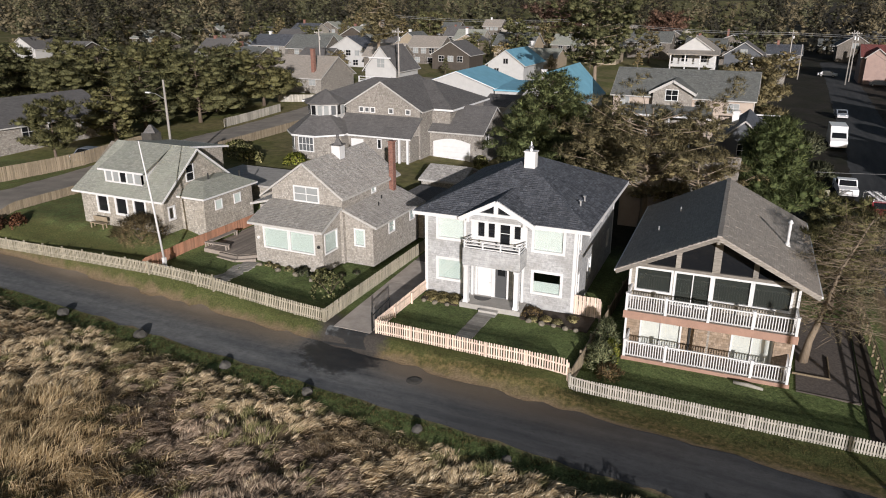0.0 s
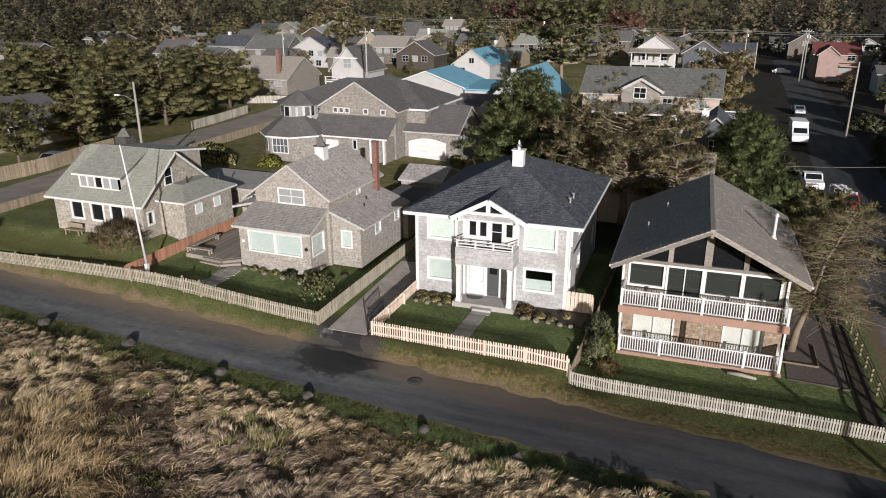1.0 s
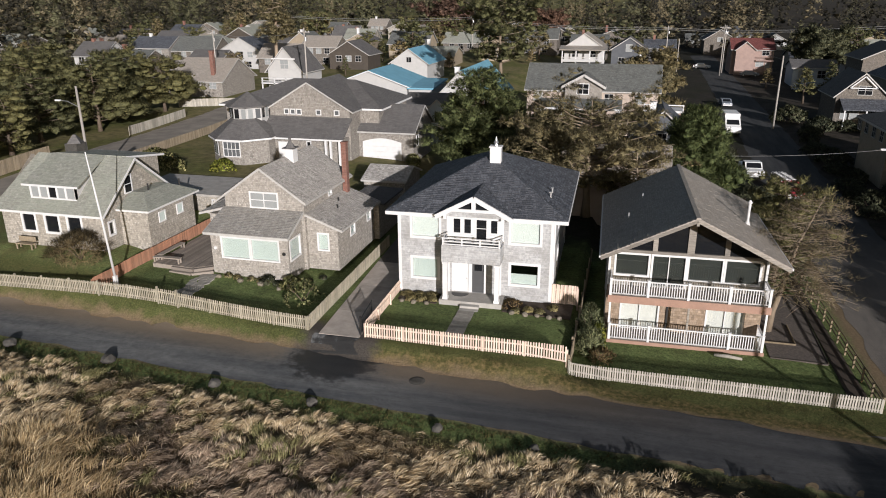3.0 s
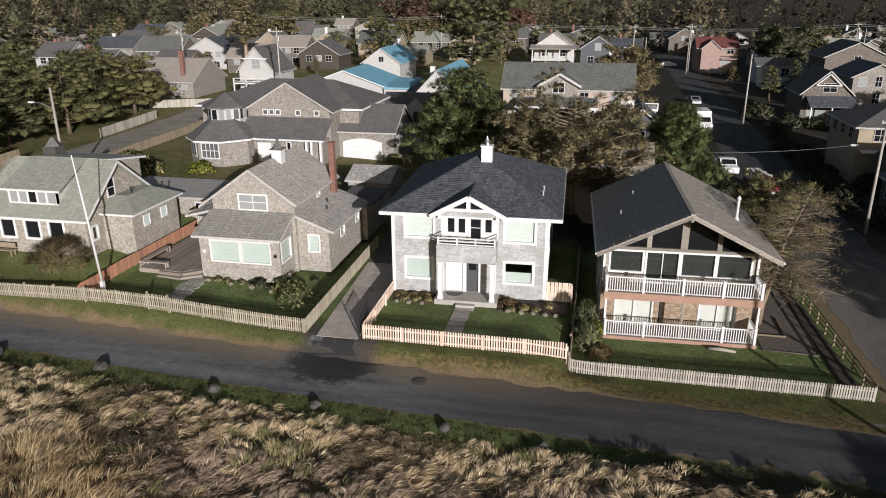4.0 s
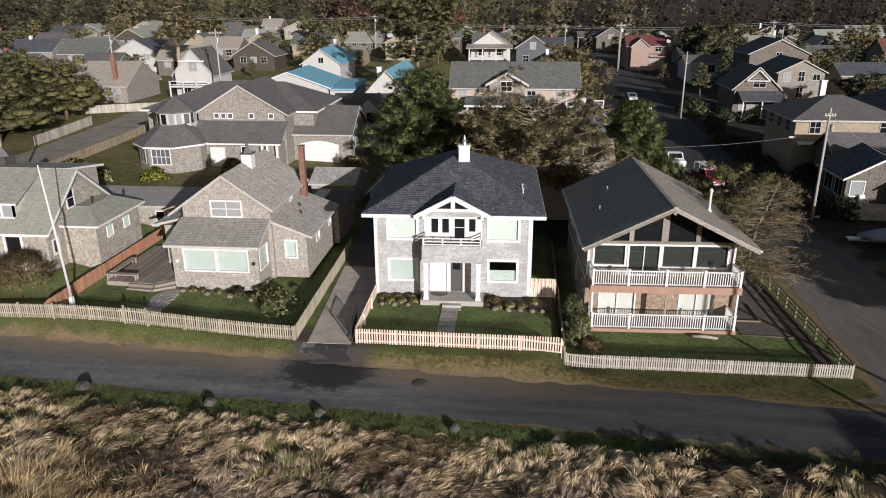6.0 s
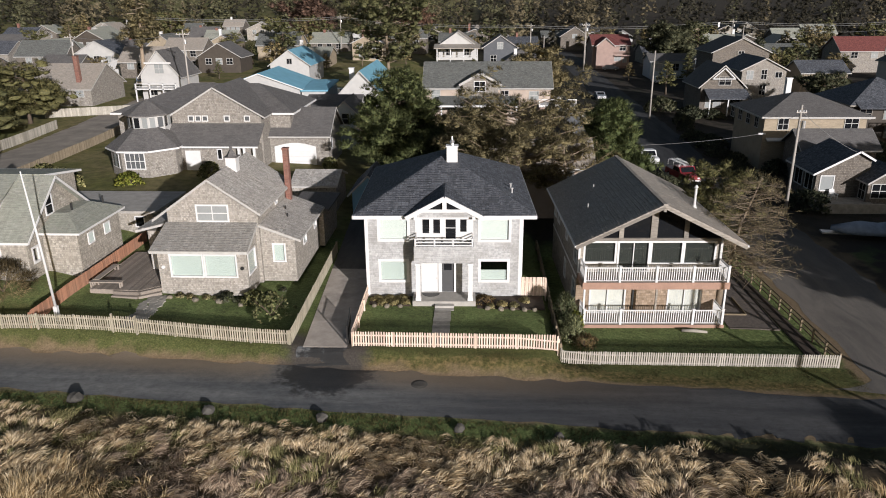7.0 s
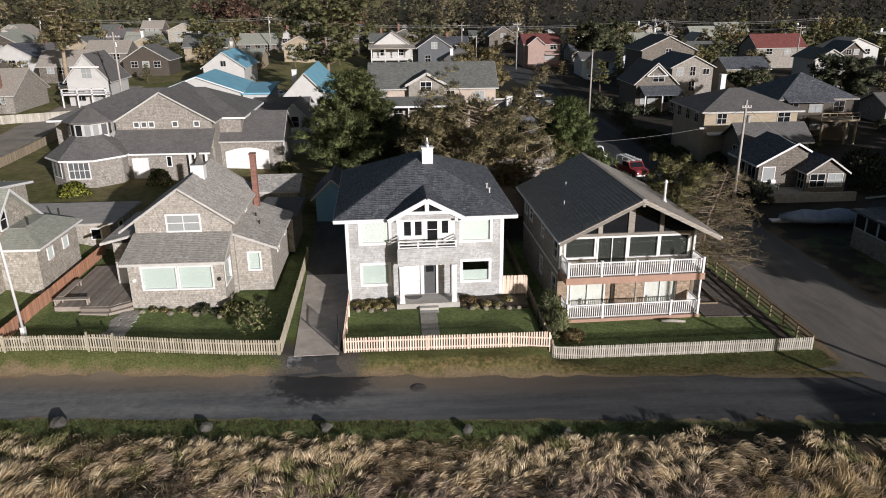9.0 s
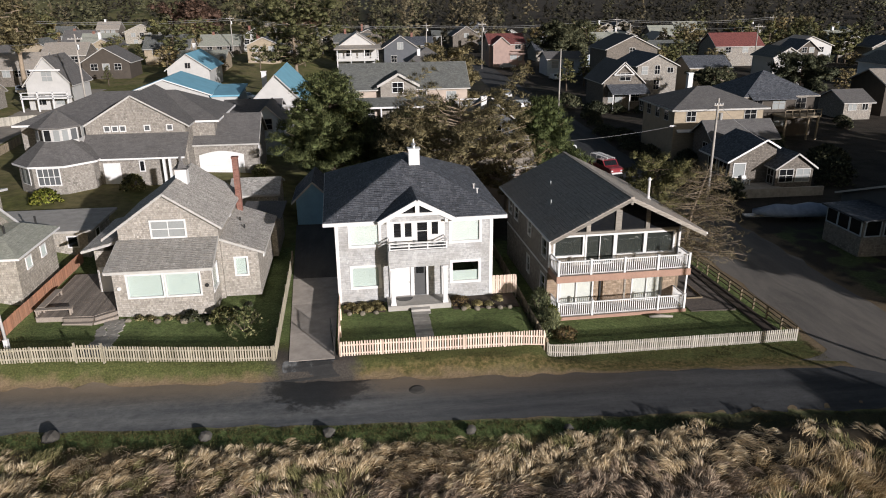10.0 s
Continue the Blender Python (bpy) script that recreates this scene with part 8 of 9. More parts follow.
# ---- utility poles and wires ----
def utility_pole(x, y, h, arm=1.0, lean=(0, 0)):
    z = gz(x, y)
    p = thing("utility_pole", (x, y, z), "grey wooden utility pole with crossarm and wires", "utility pole", "poles of the village")
    part("mast", MB().tube([(x, y, z - 0.3), (x + lean[0], y + lean[1], z + h)], [0.17, 0.11], 9), "pole", p, smooth=True)
    if arm:
        zt = z + h - 0.7
        part("crossarm", MB().beam((x - 1.1 * arm + lean[0], y - 0.15, zt), (x + 1.1 * arm + lean[0], y - 0.15, zt), 0.1, 0.12), "pole", p)
        for k in (-0.95, -0.4, 0.4, 0.95):
            part("insulator", MB().tube([(x + k * arm + lean[0], y - 0.15, zt + 0.05), (x + k * arm + lean[0], y - 0.15, zt + 0.22)], [0.06, 0.04], 6), "white", p)
        part("transformer", MB().tube([(x + 0.32 + lean[0], y - 0.2, zt - 1.5), (x + 0.32 + lean[0], y - 0.2, zt - 0.8)], [0.2, 0.2], 10), "steel", p)
    return (x + lean[0], y, z + h)


tops = {}
for key, x, y, h, arm in (("a", 13.0, 68.0, 11.0, 0.45), ("b", 11.6, 122.5, 11.4, False), ("c", -66.0, 116, 12.6, True), ("d", -63.6, 58.3, 10.4, False), ("e", 10.4, 196, 12.5, True), ("f", 11.6, 203, 12, True), ("g", 0.3, 204, 8.5, False), ("h", -2, 224, 11, True), ("i", -60, 224, 11, True), ("j", 58, 224, 12, True), ("k", 110, 224, 12, True), ("l", -120, 210, 12, True), ("m", 48, 186, 12, False), ("n", 78, 176, 12, True), ("q", -96, 136, 11, True)):
    tops[key] = utility_pole(x, y, h, arm, (0, 0))


lp = bpy.data.objects["utility_pole.003"]
part("lamp_arm", MB().tube([(-63.6, 58.2, 10.05), (-64.8, 58.2, 10.55), (-65.7, 58.2, 10.6)], [0.04, 0.035, 0.03], 6), "steel", lp)
part("lamp_head", MB().box(-66.15, 58.08, 10.54, -65.6, 58.32, 10.68), "white", lp)


def wire(a, b, sag, n=10, r=0.018, drop=0.6, side=0.0):
    pts = []
    for i in range(n + 1):
        t = i / n
        p = Vector(a).lerp(Vector(b), t)
        pts.append((p.x + side, p.y - 0.15, p.z - drop - sag * 4 * t * (1 - t)))
    mb = MB().tube(pts, [r] * (n + 1), 4)
    solid("wire", mb, "wire", "sagging overhead cable between poles", "cable", "overhead cables")


utility_pole(11.2, 25.5, 10.5, False)
utility_pole(9.0, 22.0, 8.0, False)
for a, b in (("l", "i"), ("i", "h"), ("h", "j"), ("j", "k")):
    for s in (-0.9, 0.9):
        wire(tops[a], tops[b], 1.0, side=s * 0.4, drop=0.6 + 0.5 * (s > 0), r=0.045)
for a, b in (("b", "e"), ("e", "f"), ("n", "m"), ("c", "q")):
    wire(tops[a], tops[b], 0.8, r=0.025)
wire((17.3, 87.2, 3.9), (0.2, 80.5, 3.7), 0.25, drop=0.0, r=0.017)
wire((12.9, 68, 9.5), (19.0, 88, 6.0), 0.6, drop=0.0, r=0.02)
wire((12.9, 68, 9.6), (24.0, 74, 3.6), 0.6, drop=0.0, r=0.02)


# ---- vehicles ----
def vehicle(name, label, x, y, turn, paint, profile, width, glass, wheels, wheel_r=0.36, extra=None):
    """Built nose first along -y at the origin: a swept side profile, glass, lamps and wheels; then turned and set down."""
    car = thing(name, (0, 0, 0), label, "vehicle")
    w = width / 2
    part("body", MB().prism([(-w, a, z) for a, z in profile], (width, 0, 0)), paint, car)
    for q in glass:
        part("window", MB().prism(q, (0, 0, 0.015) if abs(q[0][2] - q[2][2]) < 0.05 else ((0.02 if q[0][0] > 0 else -0.02, 0, 0) if abs(q[0][0] - q[1][0]) < 0.01 and abs(q[0][0] - q[2][0]) < 0.01 else (0, -0.02, 0.01))), "dark_glass", car)
    for a in wheels:
        for s in (-1, 1):
            t = part("tyre", MB().tube([(s * (w - 0.2), a, wheel_r), (s * (w + 0.02), a, wheel_r)], [wheel_r, wheel_r], 16), "rubber", car)
            part("rim", MB().tube([(s * (w + 0.02), a, wheel_r), (s * (w + 0.035), a, wheel_r)], [wheel_r * 0.6, wheel_r * 0.55], 12), "steel", t)
    y0, y1 = min(p[0] for p in profile), max(p[0] for p in profile)
    for s in (-1, 1):
        part("headlight", MB().box(s * (w - 0.32) - 0.14, y0 - 0.02, 0.68, s * (w - 0.32) + 0.14, y0 + 0.03, 0.84), "white", car)
        part("tail_light", MB().box(s * (w - 0.14) - 0.1, y1 - 0.03, 0.75, s * (w - 0.14) + 0.1, y1 + 0.02, 1.0), "lamp_red", car)
    part("bumper", MB().box(-w + 0.05, y0 - 0.1, 0.38, w - 0.05, y0 + 0.02, 0.58), "steel", car)
    if extra:
        extra(car)
    car.location = (x, y, gz(x, y) + 0.05)
    car.rotation_euler[2] = radians(turn)
    return car


PICKUP = [(-2.6, 0.4), (2.7, 0.4), (2.7, 1.15), (0.75, 1.15), (0.55, 1.75), (-0.75, 1.78), (-1.35, 1.15), (-2.5, 1.05), (-2.6, 0.9)]


def pickup_glass(w):
    h = w / 2
    return [[(-h + 0.1, -1.33, 1.2), (h - 0.1, -1.33, 1.2), (h - 0.16, -0.8, 1.72), (-h + 0.16, -0.8, 1.72)],
            [(h, -1.1, 1.2), (h, 0.6, 1.2), (h, 0.5, 1.68), (h, -0.72, 1.68)], [(-h, -1.1, 1.2), (-h, 0.6, 1.2), (-h, 0.5, 1.68), (-h, -0.72, 1.68)],
            [(-h + 0.15, 0.72, 1.25), (h - 0.15, 0.72, 1.25), (h - 0.18, 0.6, 1.68), (-h + 0.18, 0.6, 1.68)]]


def ladder_rack(car):
    rack = part("rack", MB().box(-0.85, -0.64, 1.95, 0.85, -0.56, 2.03), "steel", car)
    for a in (1.0, 2.4):
        part("rack_bar", MB().box(-0.85, a - 0.04, 1.95, 0.85, a + 0.04, 2.03), "steel", car)
    for a in (-0.6, 1.0, 2.4):
        for s in (-0.82, 0.82):
            part("rack_leg", MB().box(s - 0.03, a - 0.03, 1.1, s + 0.03, a + 0.03, 1.95), "steel", car)
    for s in (-0.4, 0.3):
        l = MB()
        l.box(s - 0.22, -1.2, 2.03, s - 0.16, 2.7, 2.12)
        l.box(s + 0.16, -1.2, 2.03, s + 0.22, 2.7, 2.12)
        for i in range(12):
            l.box(s - 0.16, -1.1 + i * 0.32, 2.06, s + 0.16, -1.06 + i * 0.32, 2.1)
        part("ladder", l, "white", rack)


vehicle("pickup_truck", "white pickup truck parked at the street edge", 4.2, 91.3, 4, "car_white", PICKUP, 1.95, pickup_glass(1.95), (-1.7, 1.75))
vehicle("work_truck", "red pickup truck with ladders on its rack", 6.6, 82.4, 12, "car_red", PICKUP, 1.95, pickup_glass(1.95), (-1.7, 1.75), extra=ladder_rack)
VAN = [(-3.1, 0.45), (3.3, 0.45), (3.3, 3.0), (-1.0, 3.0), (-1.0, 2.5), (-1.5, 2.2), (-2.3, 1.45), (-3.0, 1.2), (-3.1, 0.9)]
vehicle("box_truck", "white box truck standing in the street", 4.6, 118.0, 2, "car_white", VAN, 2.2, [[(-0.95, -2.25, 1.5), (0.95, -2.25, 1.5), (0.9, -1.55, 2.15), (-0.9, -1.55, 2.15)], [(1.1, -2.1, 1.5), (1.1, -1.15, 1.5), (1.1, -1.15, 2.1), (1.1, -1.55, 2.1)]], (-2.1, 2.1), 0.42)
CAR = [(-2.2, 0.35), (2.2, 0.35), (2.2, 0.9), (1.7, 1.0), (1.1, 1.42), (-0.5, 1.42), (-1.2, 0.98), (-2.1, 0.85)]
CARGLASS = [[(-0.75, -1.15, 1.02), (0.75, -1.15, 1.02), (0.65, -0.55, 1.4), (-0.65, -0.55, 1.4)], [(0.88, -1.0, 1.0), (0.88, 1.4, 1.0), (0.88, 1.0, 1.36), (0.88, -0.5, 1.36)]]
vehicle("car", "grey saloon parked by the side street", 6.8, 146, 3, "car_grey", CAR, 1.75, CARGLASS, (-1.4, 1.4), 0.32)
vehicle("car", "white saloon crossing far down the street", 7.5, 214, 80, "car_white", CAR, 1.75, CARGLASS, (-1.4, 1.4), 0.32)
vehicle("car", "dark grey saloon parked behind the board fence", -78.9, 60.0, 10, "car_grey", CAR, 1.75, CARGLASS, (-1.4, 1.4), 0.32)
for i, (x, y, turn, paint) in enumerate([(-44, 131, 70, "car_white"), (-31, 100, 85, "car_grey"), (-30.5, 104, 85, "car_white"), (-89, 148, 20, "car_grey"), (24, 170, 5, "car_white"), (17.5, 196, 85, "car_grey")]):
    vehicle("car", ("white" if paint == "car_white" else "grey") + " saloon parked among the village houses", x, y, turn, paint, CAR, 1.75, CARGLASS, (-1.4, 1.4), 0.32)
vehicle("car", "grey saloon on the parking ground among blue roofs", -38.5, 134, 60, "car_grey", CAR, 1.75, CARGLASS, (-1.4, 1.4), 0.32)

bt = thing("covered_boat", (16.8, 60.5, gz(16.8, 60.5)), "boat on a trailer under a grey-blue tarp", "boat")
bz = ORIGIN[bt.name][2]
hull = MB()
sections = [(14.2, 0.15, 0.7, 1.0), (15.2, 0.8, 0.55, 1.35), (16.6, 1.05, 0.5, 1.6), (18.2, 1.1, 0.5, 1.45), (19.8, 1.1, 0.5, 1.7), (21.2, 1.0, 0.5, 1.5), (22.2, 0.9, 0.6, 1.2)]
rings = []
for x, w, low, top in sections:
    y = 60.9 - 0.085 * (x - 14)
    rings.append([(x, y - w, bz + low), (x, y - w * 0.95, bz + low + 0.4), (x, y - w * 0.45, bz + top - 0.18), (x, y, bz + top), (x, y + w * 0.45, bz + top - 0.15), (x, y + w * 0.95, bz + low + 0.4), (x, y + w, bz + low)])
hull.add([p for r in rings for p in r], [(i * 7 + k, i * 7 + k + 1, i * 7 + k + 8, i * 7 + k + 7) for i in range(6) for k in range(6)] + [tuple(range(7)), tuple(range(42, 49))] + [(i * 7, i * 7 + 7, i * 7 + 13, i * 7 + 6) for i in range(6)])
part("tarp", hull, "tarp", bt, smooth=True)
part("trailer", MB().beam((13.4, 61.0, bz + 0.45), (22.2, 60.2, bz + 0.45), 0.9, 0.12), "steel", bt)
for x in (18.5, 19.4):
    for y in (59.7, 61.3):
        part("wheel", MB().tube([(x, y - 0.1, bz + 0.32), (x, y + 0.1, bz + 0.32)], [0.32, 0.32], 14), "rubber", bt)

# ---- trees ----
tree("green_pine", "broad dark green shore pine behind the houses", -27.1, 79, 12.9, 6.0, 0.4, "mound", 130, "pine", 0.42, 11, 0.026, seed=3, fill=15, pad=0.85, heart=0.48, spread=0.7)
tree("brown_conifer", "wide brownish conifer with bare limbs", -14.2, 66, 11.6, 7.0, 0.42, "spread", 74, "pine_brown", 0.36, 13, 0.02, seed=5, fill=9.5, pad=0.66, bark="bark_pale", flat=0.34, heart=0.42)
tree("brown_conifer", "low brownish conifer beside the deck house", -9.6, 65.5, 7.8, 3.9, 0.3, "spread", 44, "pine_brown", 0.36, 13, 0.02, seed=6, fill=11, pad=0.68, bark="bark_pale", flat=0.4, heart=0.45)
tree("brown_conifer", "brownish conifer close behind the balcony house", -18.8, 72, 9.2, 4.6, 0.3, "spread", 34, "pine_olive", 0.34, 12, 0.028, seed=26, fill=14, pad=0.95)
tree("cypress", "dense dark green conical cypress", -4.0, 74, 11.0, 4.1, 0.3, "mound", 150, "cypress", 0.46, 11, 0.024, seed=7, fill=17, pad=0.95, heart=0.48, flat=0.95, spread=0.6)
tree("bare_tree", "leaning bare tree with fine pale twigs", -0.9, 45.1, 9.6, 3.3, 0.24, "bare", 115, "twig", 0.32, 7, 0.007, bark="bark_pale", lean=(0.26, 0.12), seed=8, spread=0.75, fill=7.5, pad=0.95)
tree("small_pine", "small dark pine by the side street", 1.0, 54.5, 8.4, 3.1, 0.2, "round", 44, "pine_olive", 0.3, 11, 0.022, seed=9, fill=20, pad=0.95, heart=0.55)
tree("pine", "small pine before the grey house", -80.5, 57, 8.0, 3.0, 0.2, "round", 34, "pine_olive", 0.32, 9, 0.03, seed=10, fill=22, pad=1.1)
for i, (x, y, h, r) in enumerate([(-85, 86, 10.0, 5.2), (-90, 95, 10.5, 5.4), (-87, 77, 9.5, 4.8), (-98, 88, 10.5, 5.6), (-86, 103, 9.5, 5.2), (-96, 106, 10.0, 5.6), (-106, 99, 10.5, 5.6), (-84, 69, 7.5, 3.6), (-112, 92, 10.5, 5.6), (-116, 108, 10, 5.6), (-125, 85, 10.5, 5.6), (-131, 101, 10.5, 5.8), (-119, 74, 9.5, 5), (-141, 93, 10.5, 5.6), (-108, 80, 9.5, 5.2)]):
    tree("shore_pine", "spreading olive-green shore pine", x, y, h, r, 0.3, "pad", 44, "pine_shore", 0.34, 5 if x > -110 else 3, 0.036 if x > -110 else 0.06, seed=30 + i, fill=8.5, pad=1.2, group="pines beside the lane", heart=0.7, flat=0.5)
tree("tall_fir", "tall open fir rising over the blue roofs", -34.5, 132, 22, 7.5, 0.45, "spread", 54, "pine_olive", 0.5, 8, 0.04, seed=50, bark="bark_pale", fill=5.5, pad=0.7)
tree("tall_fir", "tall thin fir above the village", -88, 148, 26, 6, 0.5, "fir", 70, "pine_brown", 0.6, 8, 0.05, seed=51, bark="bark_pale", fill=10, pad=0.85)
tree("village_pine", "brown-green pine by the lodge", -8, 124, 12, 5.5, 0.35, "round", 50, "pine_brown", 0.5, 8, 0.045, seed=52, fill=9)
tree("village_pine", "bushy pine by the red house", 33, 196, 12, 7, 0.35, "round", 50, "pine_dark", 0.6, 7, 0.06, seed=53, fill=8)
tree("village_pine", "round olive tree beside the shingled houses", 41, 124, 7.5, 4.5, 0.3, "round", 42, "pine_dark", 0.45, 8, 0.045, seed=54, fill=9)
tree("village_pine", "dark tree among the village roofs", 58, 124, 9.5, 5.5, 0.3, "round", 46, "pine_dark", 0.5, 8, 0.05, seed=55, fill=9)
tree("russet_tree", "round russet bare-crowned tree in the distance", -82.8, 274, 15, 10, 0.4, "round", 60, "russet", 0.9, 5, 0.08, seed=56, fill=3.5)
tree("russet_tree", "russet bare-crowned tree in the distance", -41, 262, 12, 7, 0.4, "round", 50, "russet", 0.9, 5, 0.08, seed=57, fill=3.5)

kinds = [("round", "pine_olive"), ("fir", "pine_olive"), ("fir", "pine_dark"), ("round", "pine_brown"), ("fir", "pine_brown"), ("spread", "pine_olive")]
proto = []
for i, (form, leaf) in enumerate(kinds):
    t = tree("village_tree", "conifer standing among the village houses", -300 - 20 * i, 400, 11, 4.2 if form != "fir" else 3.4, 0.3, form, 24, leaf, 0.55, 4, 0.08, seed=70 + i, fill=2.3, pad=1.2, group="trees of the village", level=1)
    proto.append(t)
rngt = random.Random(21)
spots = []
for k in range(230):
    y = rngt.uniform(120, 262)
    x = rngt.uniform(-1.25, 0.75) * y * 0.95 - 10
    if abs(x - street_x(y)) < 7 or (-66 < x < -28 and y < 172) or (x < -62 and y < 215 and rngt.random() < 0.3):
        continue
    clash = any(a - 2.5 < x < a + 14 and b - 4 < y < b + 12 for a, b in rows)
    if clash:
        continue
    spots.append((x, y))
for k in range(70):
    y = rngt.uniform(158, 262)
    x = rngt.uniform(0.1, 0.62) * y + 4
    if not any(a - 1.5 < x < a + 13 and b - 3 < y < b + 11 for a, b in rows):
        spots.append((x, y))
known = [(-28, 188), (-16, 188), (-12, 164), (14, 205), (21, 126), (30, 138), (33, 160), (45, 142), (74, 190), (68, 150), (82, 165), (-78, 125), (-96, 118), (-61, 146), (24, 178)]
for x, y in spots:
    if any(a - 3 < x < a + 15 and b - 14 < y < b + 13 for a, b in known):
        continue
    t = rngt.choice(proto)
    s = rngt.uniform(0.5, 1.0) * (0.75 if y < 190 else 1.1)
    c = copy_thing(t, Matrix.Translation((x, y, gz(x, y) - 0.2)) @ pose(0, 0, 0, 0, 0, rngt.uniform(0, 360)))
    c.scale = (s * rngt.uniform(0.9, 1.2), s * rngt.uniform(0.9, 1.2), s)


def far_woods(name, leaf, seed, count, label):
    """The wooded rise behind the village."""
    rng = np.random.default_rng(seed)
    vs, fs, ns, hearts, n = [], [], [], [], 0
    for k in range(count):
        y = rng.uniform(150, 470)
        x = rng.uniform(-1.5, 1.05) * y
        if y < 262 and -0.85 * y < x < 0.62 * y + 20:
            continue
        # Paler trees thinned on the right, leaving the woods with shade in their colour.
        if name != "far_woods" and x > 0.1 * y + 10 and rng.uniform() < 0.85:
            continue
        h = rng.uniform(11, 24) + 4 * (rng.uniform() < 0.15)
        z = gz(x, y) + 14 * float(smooth_step(260, 620, y))
        m = 27
        t = 0.08 + 0.92 * np.sort(rng.uniform(0, 1, m))
        wide = rng.uniform(0.2, 0.34)
        rad = (wide * h * (1 - t) ** 0.75 + 0.3) * np.sqrt(rng.uniform(0.2, 1, m))
        a = rng.uniform(0, 2 * math.pi, m)
        cs = np.stack([x + rad * np.cos(a), y + rad * np.sin(a), z + t * h], 1)
        cv, cf, cn = clumps(rng, cs, (0.04 * h * (1.25 - t) + 0.2) * rng.uniform(0.7, 1.2, m), 0.6, 1, 0.3)
        ax = np.stack([np.cos(a) * 0.8, np.sin(a) * 0.8, np.full(m, 0.35)], 1)
        v, f, nr = fan(rng, cs + ax * 0.02 * h, ax, 0.09 * h, 10, 0.13, 1.0)
        hearts.append((cv, cf, cn))
        vs.append(v)
        fs.append(f + n)
        ns.append(nr)
        n += len(v)
    inner = 0
    for cv, cf, cn in hearts:
        vs.append(cv)
        fs.append(cf + n)
        ns.append(cn)
        n += len(cv)
        inner += len(cf)
    ob = new(name, raw_mesh(name, np.concatenate(vs), np.concatenate(fs), leaf, np.concatenate(ns), inner))
    tagged(ob, label, "woods", kind="stuff")


far_woods("far_woods", "far_shaded", 9, 540, "conifer woods rising behind the village, hillside shade put into their dark colour")
far_woods("olive_woods", "far_olive", 10, 280, "olive-green conifer woods behind the village")
far_woods("brown_woods", "far_brown", 12, 240, "brownish trees in the far woods")

# ---- shrubs ----
shrub("rhododendron", "broad-leaved green shrub in the cottage garden", -31.9, 40.4, 1.5, 1.6, "shrub", 120, 6, 0.2, 0.034, 1, shape=0.6)
shrub("rhododendron", "dark shrub by the cottage corner", -33.6, 42.2, 0.8, 0.9, "shrub", 140, 6, 0.16, 0.05, 2)
shrub("dark_shrub", "dark low shrub against the sun room", -35.6, 42.4, 0.6, 0.6, "pine_dark", 110, 6, 0.14, 0.05, 3)
shrub("twiggy_bush", "large bare brown twiggy bush by the flagpole", -50.7, 41.2, 2.2, 2.0, "twig_bush", 620, 9, 0.42, 0.01, 4)
shrub("golden_shrub", "small yellow-tipped feathery shrub by the board fence", -11.6, 40.2, 0.5, 1.5, "shrub_yellow", 90, 7, 0.2, 0.02, 5)
shrub("juniper", "spreading grey-green juniper by the board fence", -12.1, 39.2, 1.0, 1.6, "juniper", 230, 9, 0.3, 0.02, 6, shape=0.6)
shrub("juniper", "tall feathery juniper between fence and deck house", -12.2, 41.4, 0.9, 2.2, "juniper", 200, 9, 0.3, 0.02, 66, shape=0.6)
shrub("dry_shrub", "reddish dry shrub by the picket fence", -11.3, 38.2, 0.8, 0.8, "twig_bush", 170, 7, 0.2, 0.014, 7)
for i, (x, y, r) in enumerate([(-25.1, 43.2, 0.42), (-24.3, 43.3, 0.4), (-23.4, 43.4, 0.45), (-24.7, 42.6, 0.36), (-23.9, 42.6, 0.36), (-23.1, 42.7, 0.36)]):
    shrub("clipped_shrub", "low rounded olive shrub in the garden bed", x, y, r * 1.1, 0.3, "heather", 190, 9, 0.09, 0.017, 10 + i)
for i, (x, y, r) in enumerate([(-17.6, 43.1, 0.75), (-16.4, 42.5, 0.4), (-15.6, 42.4, 0.35), (-17.2, 42.2, 0.3), (-14.8, 43.2, 0.4)]):
    shrub("bed_plant", "brownish heather-like plant in the garden bed", x, y, r, 0.5 * r + 0.1, "twig_bush" if i == 0 else "heather", 190, 9, 0.1, 0.014, 20 + i)
for i, (x, y) in enumerate([(-39.0, 42.6), (-38.2, 42.5), (-37.1, 42.6), (-36.3, 42.5), (-34.8, 42.3), (-33.0, 43.8), (-32.2, 44.6)]):
    shrub("bed_plant", "low green plant along the cottage wall", x, y, 0.3, 0.28, "pine_dark" if i > 3 else "heather", 60, 6, 0.1, 0.02, 30 + i)
shrub("yellow_bush", "bright yellow-green bush before the turret house", -54.0, 67.5, 1.3, 1.3, "shrub_yellow", 220, 7, 0.2, 0.06, 40)
for i, (x, y, r, h) in enumerate([(-62, 68, 1.8, 1.6), (-64.5, 70, 1.8, 1.5), (-60, 67, 1.5, 1.3), (-47.2, 72.2, 1.1, 1.6), (-35.2, 78.2, 0.8, 1.4)]):
    shrub("hedge_bush", "dense green garden bush", x, y, r, h, "shrub", 200, 7, 0.2, 0.06, 45 + i)
for i, (x, y, r) in enumerate([(-66.5, 39.2, 1.0), (-64.5, 40.2, 0.7)]):
    shrub("hedge_bush", "dark bush by the road fence", x, y, r, 1.1, "shrub_red", 160, 7, 0.18, 0.05, 55 + i)

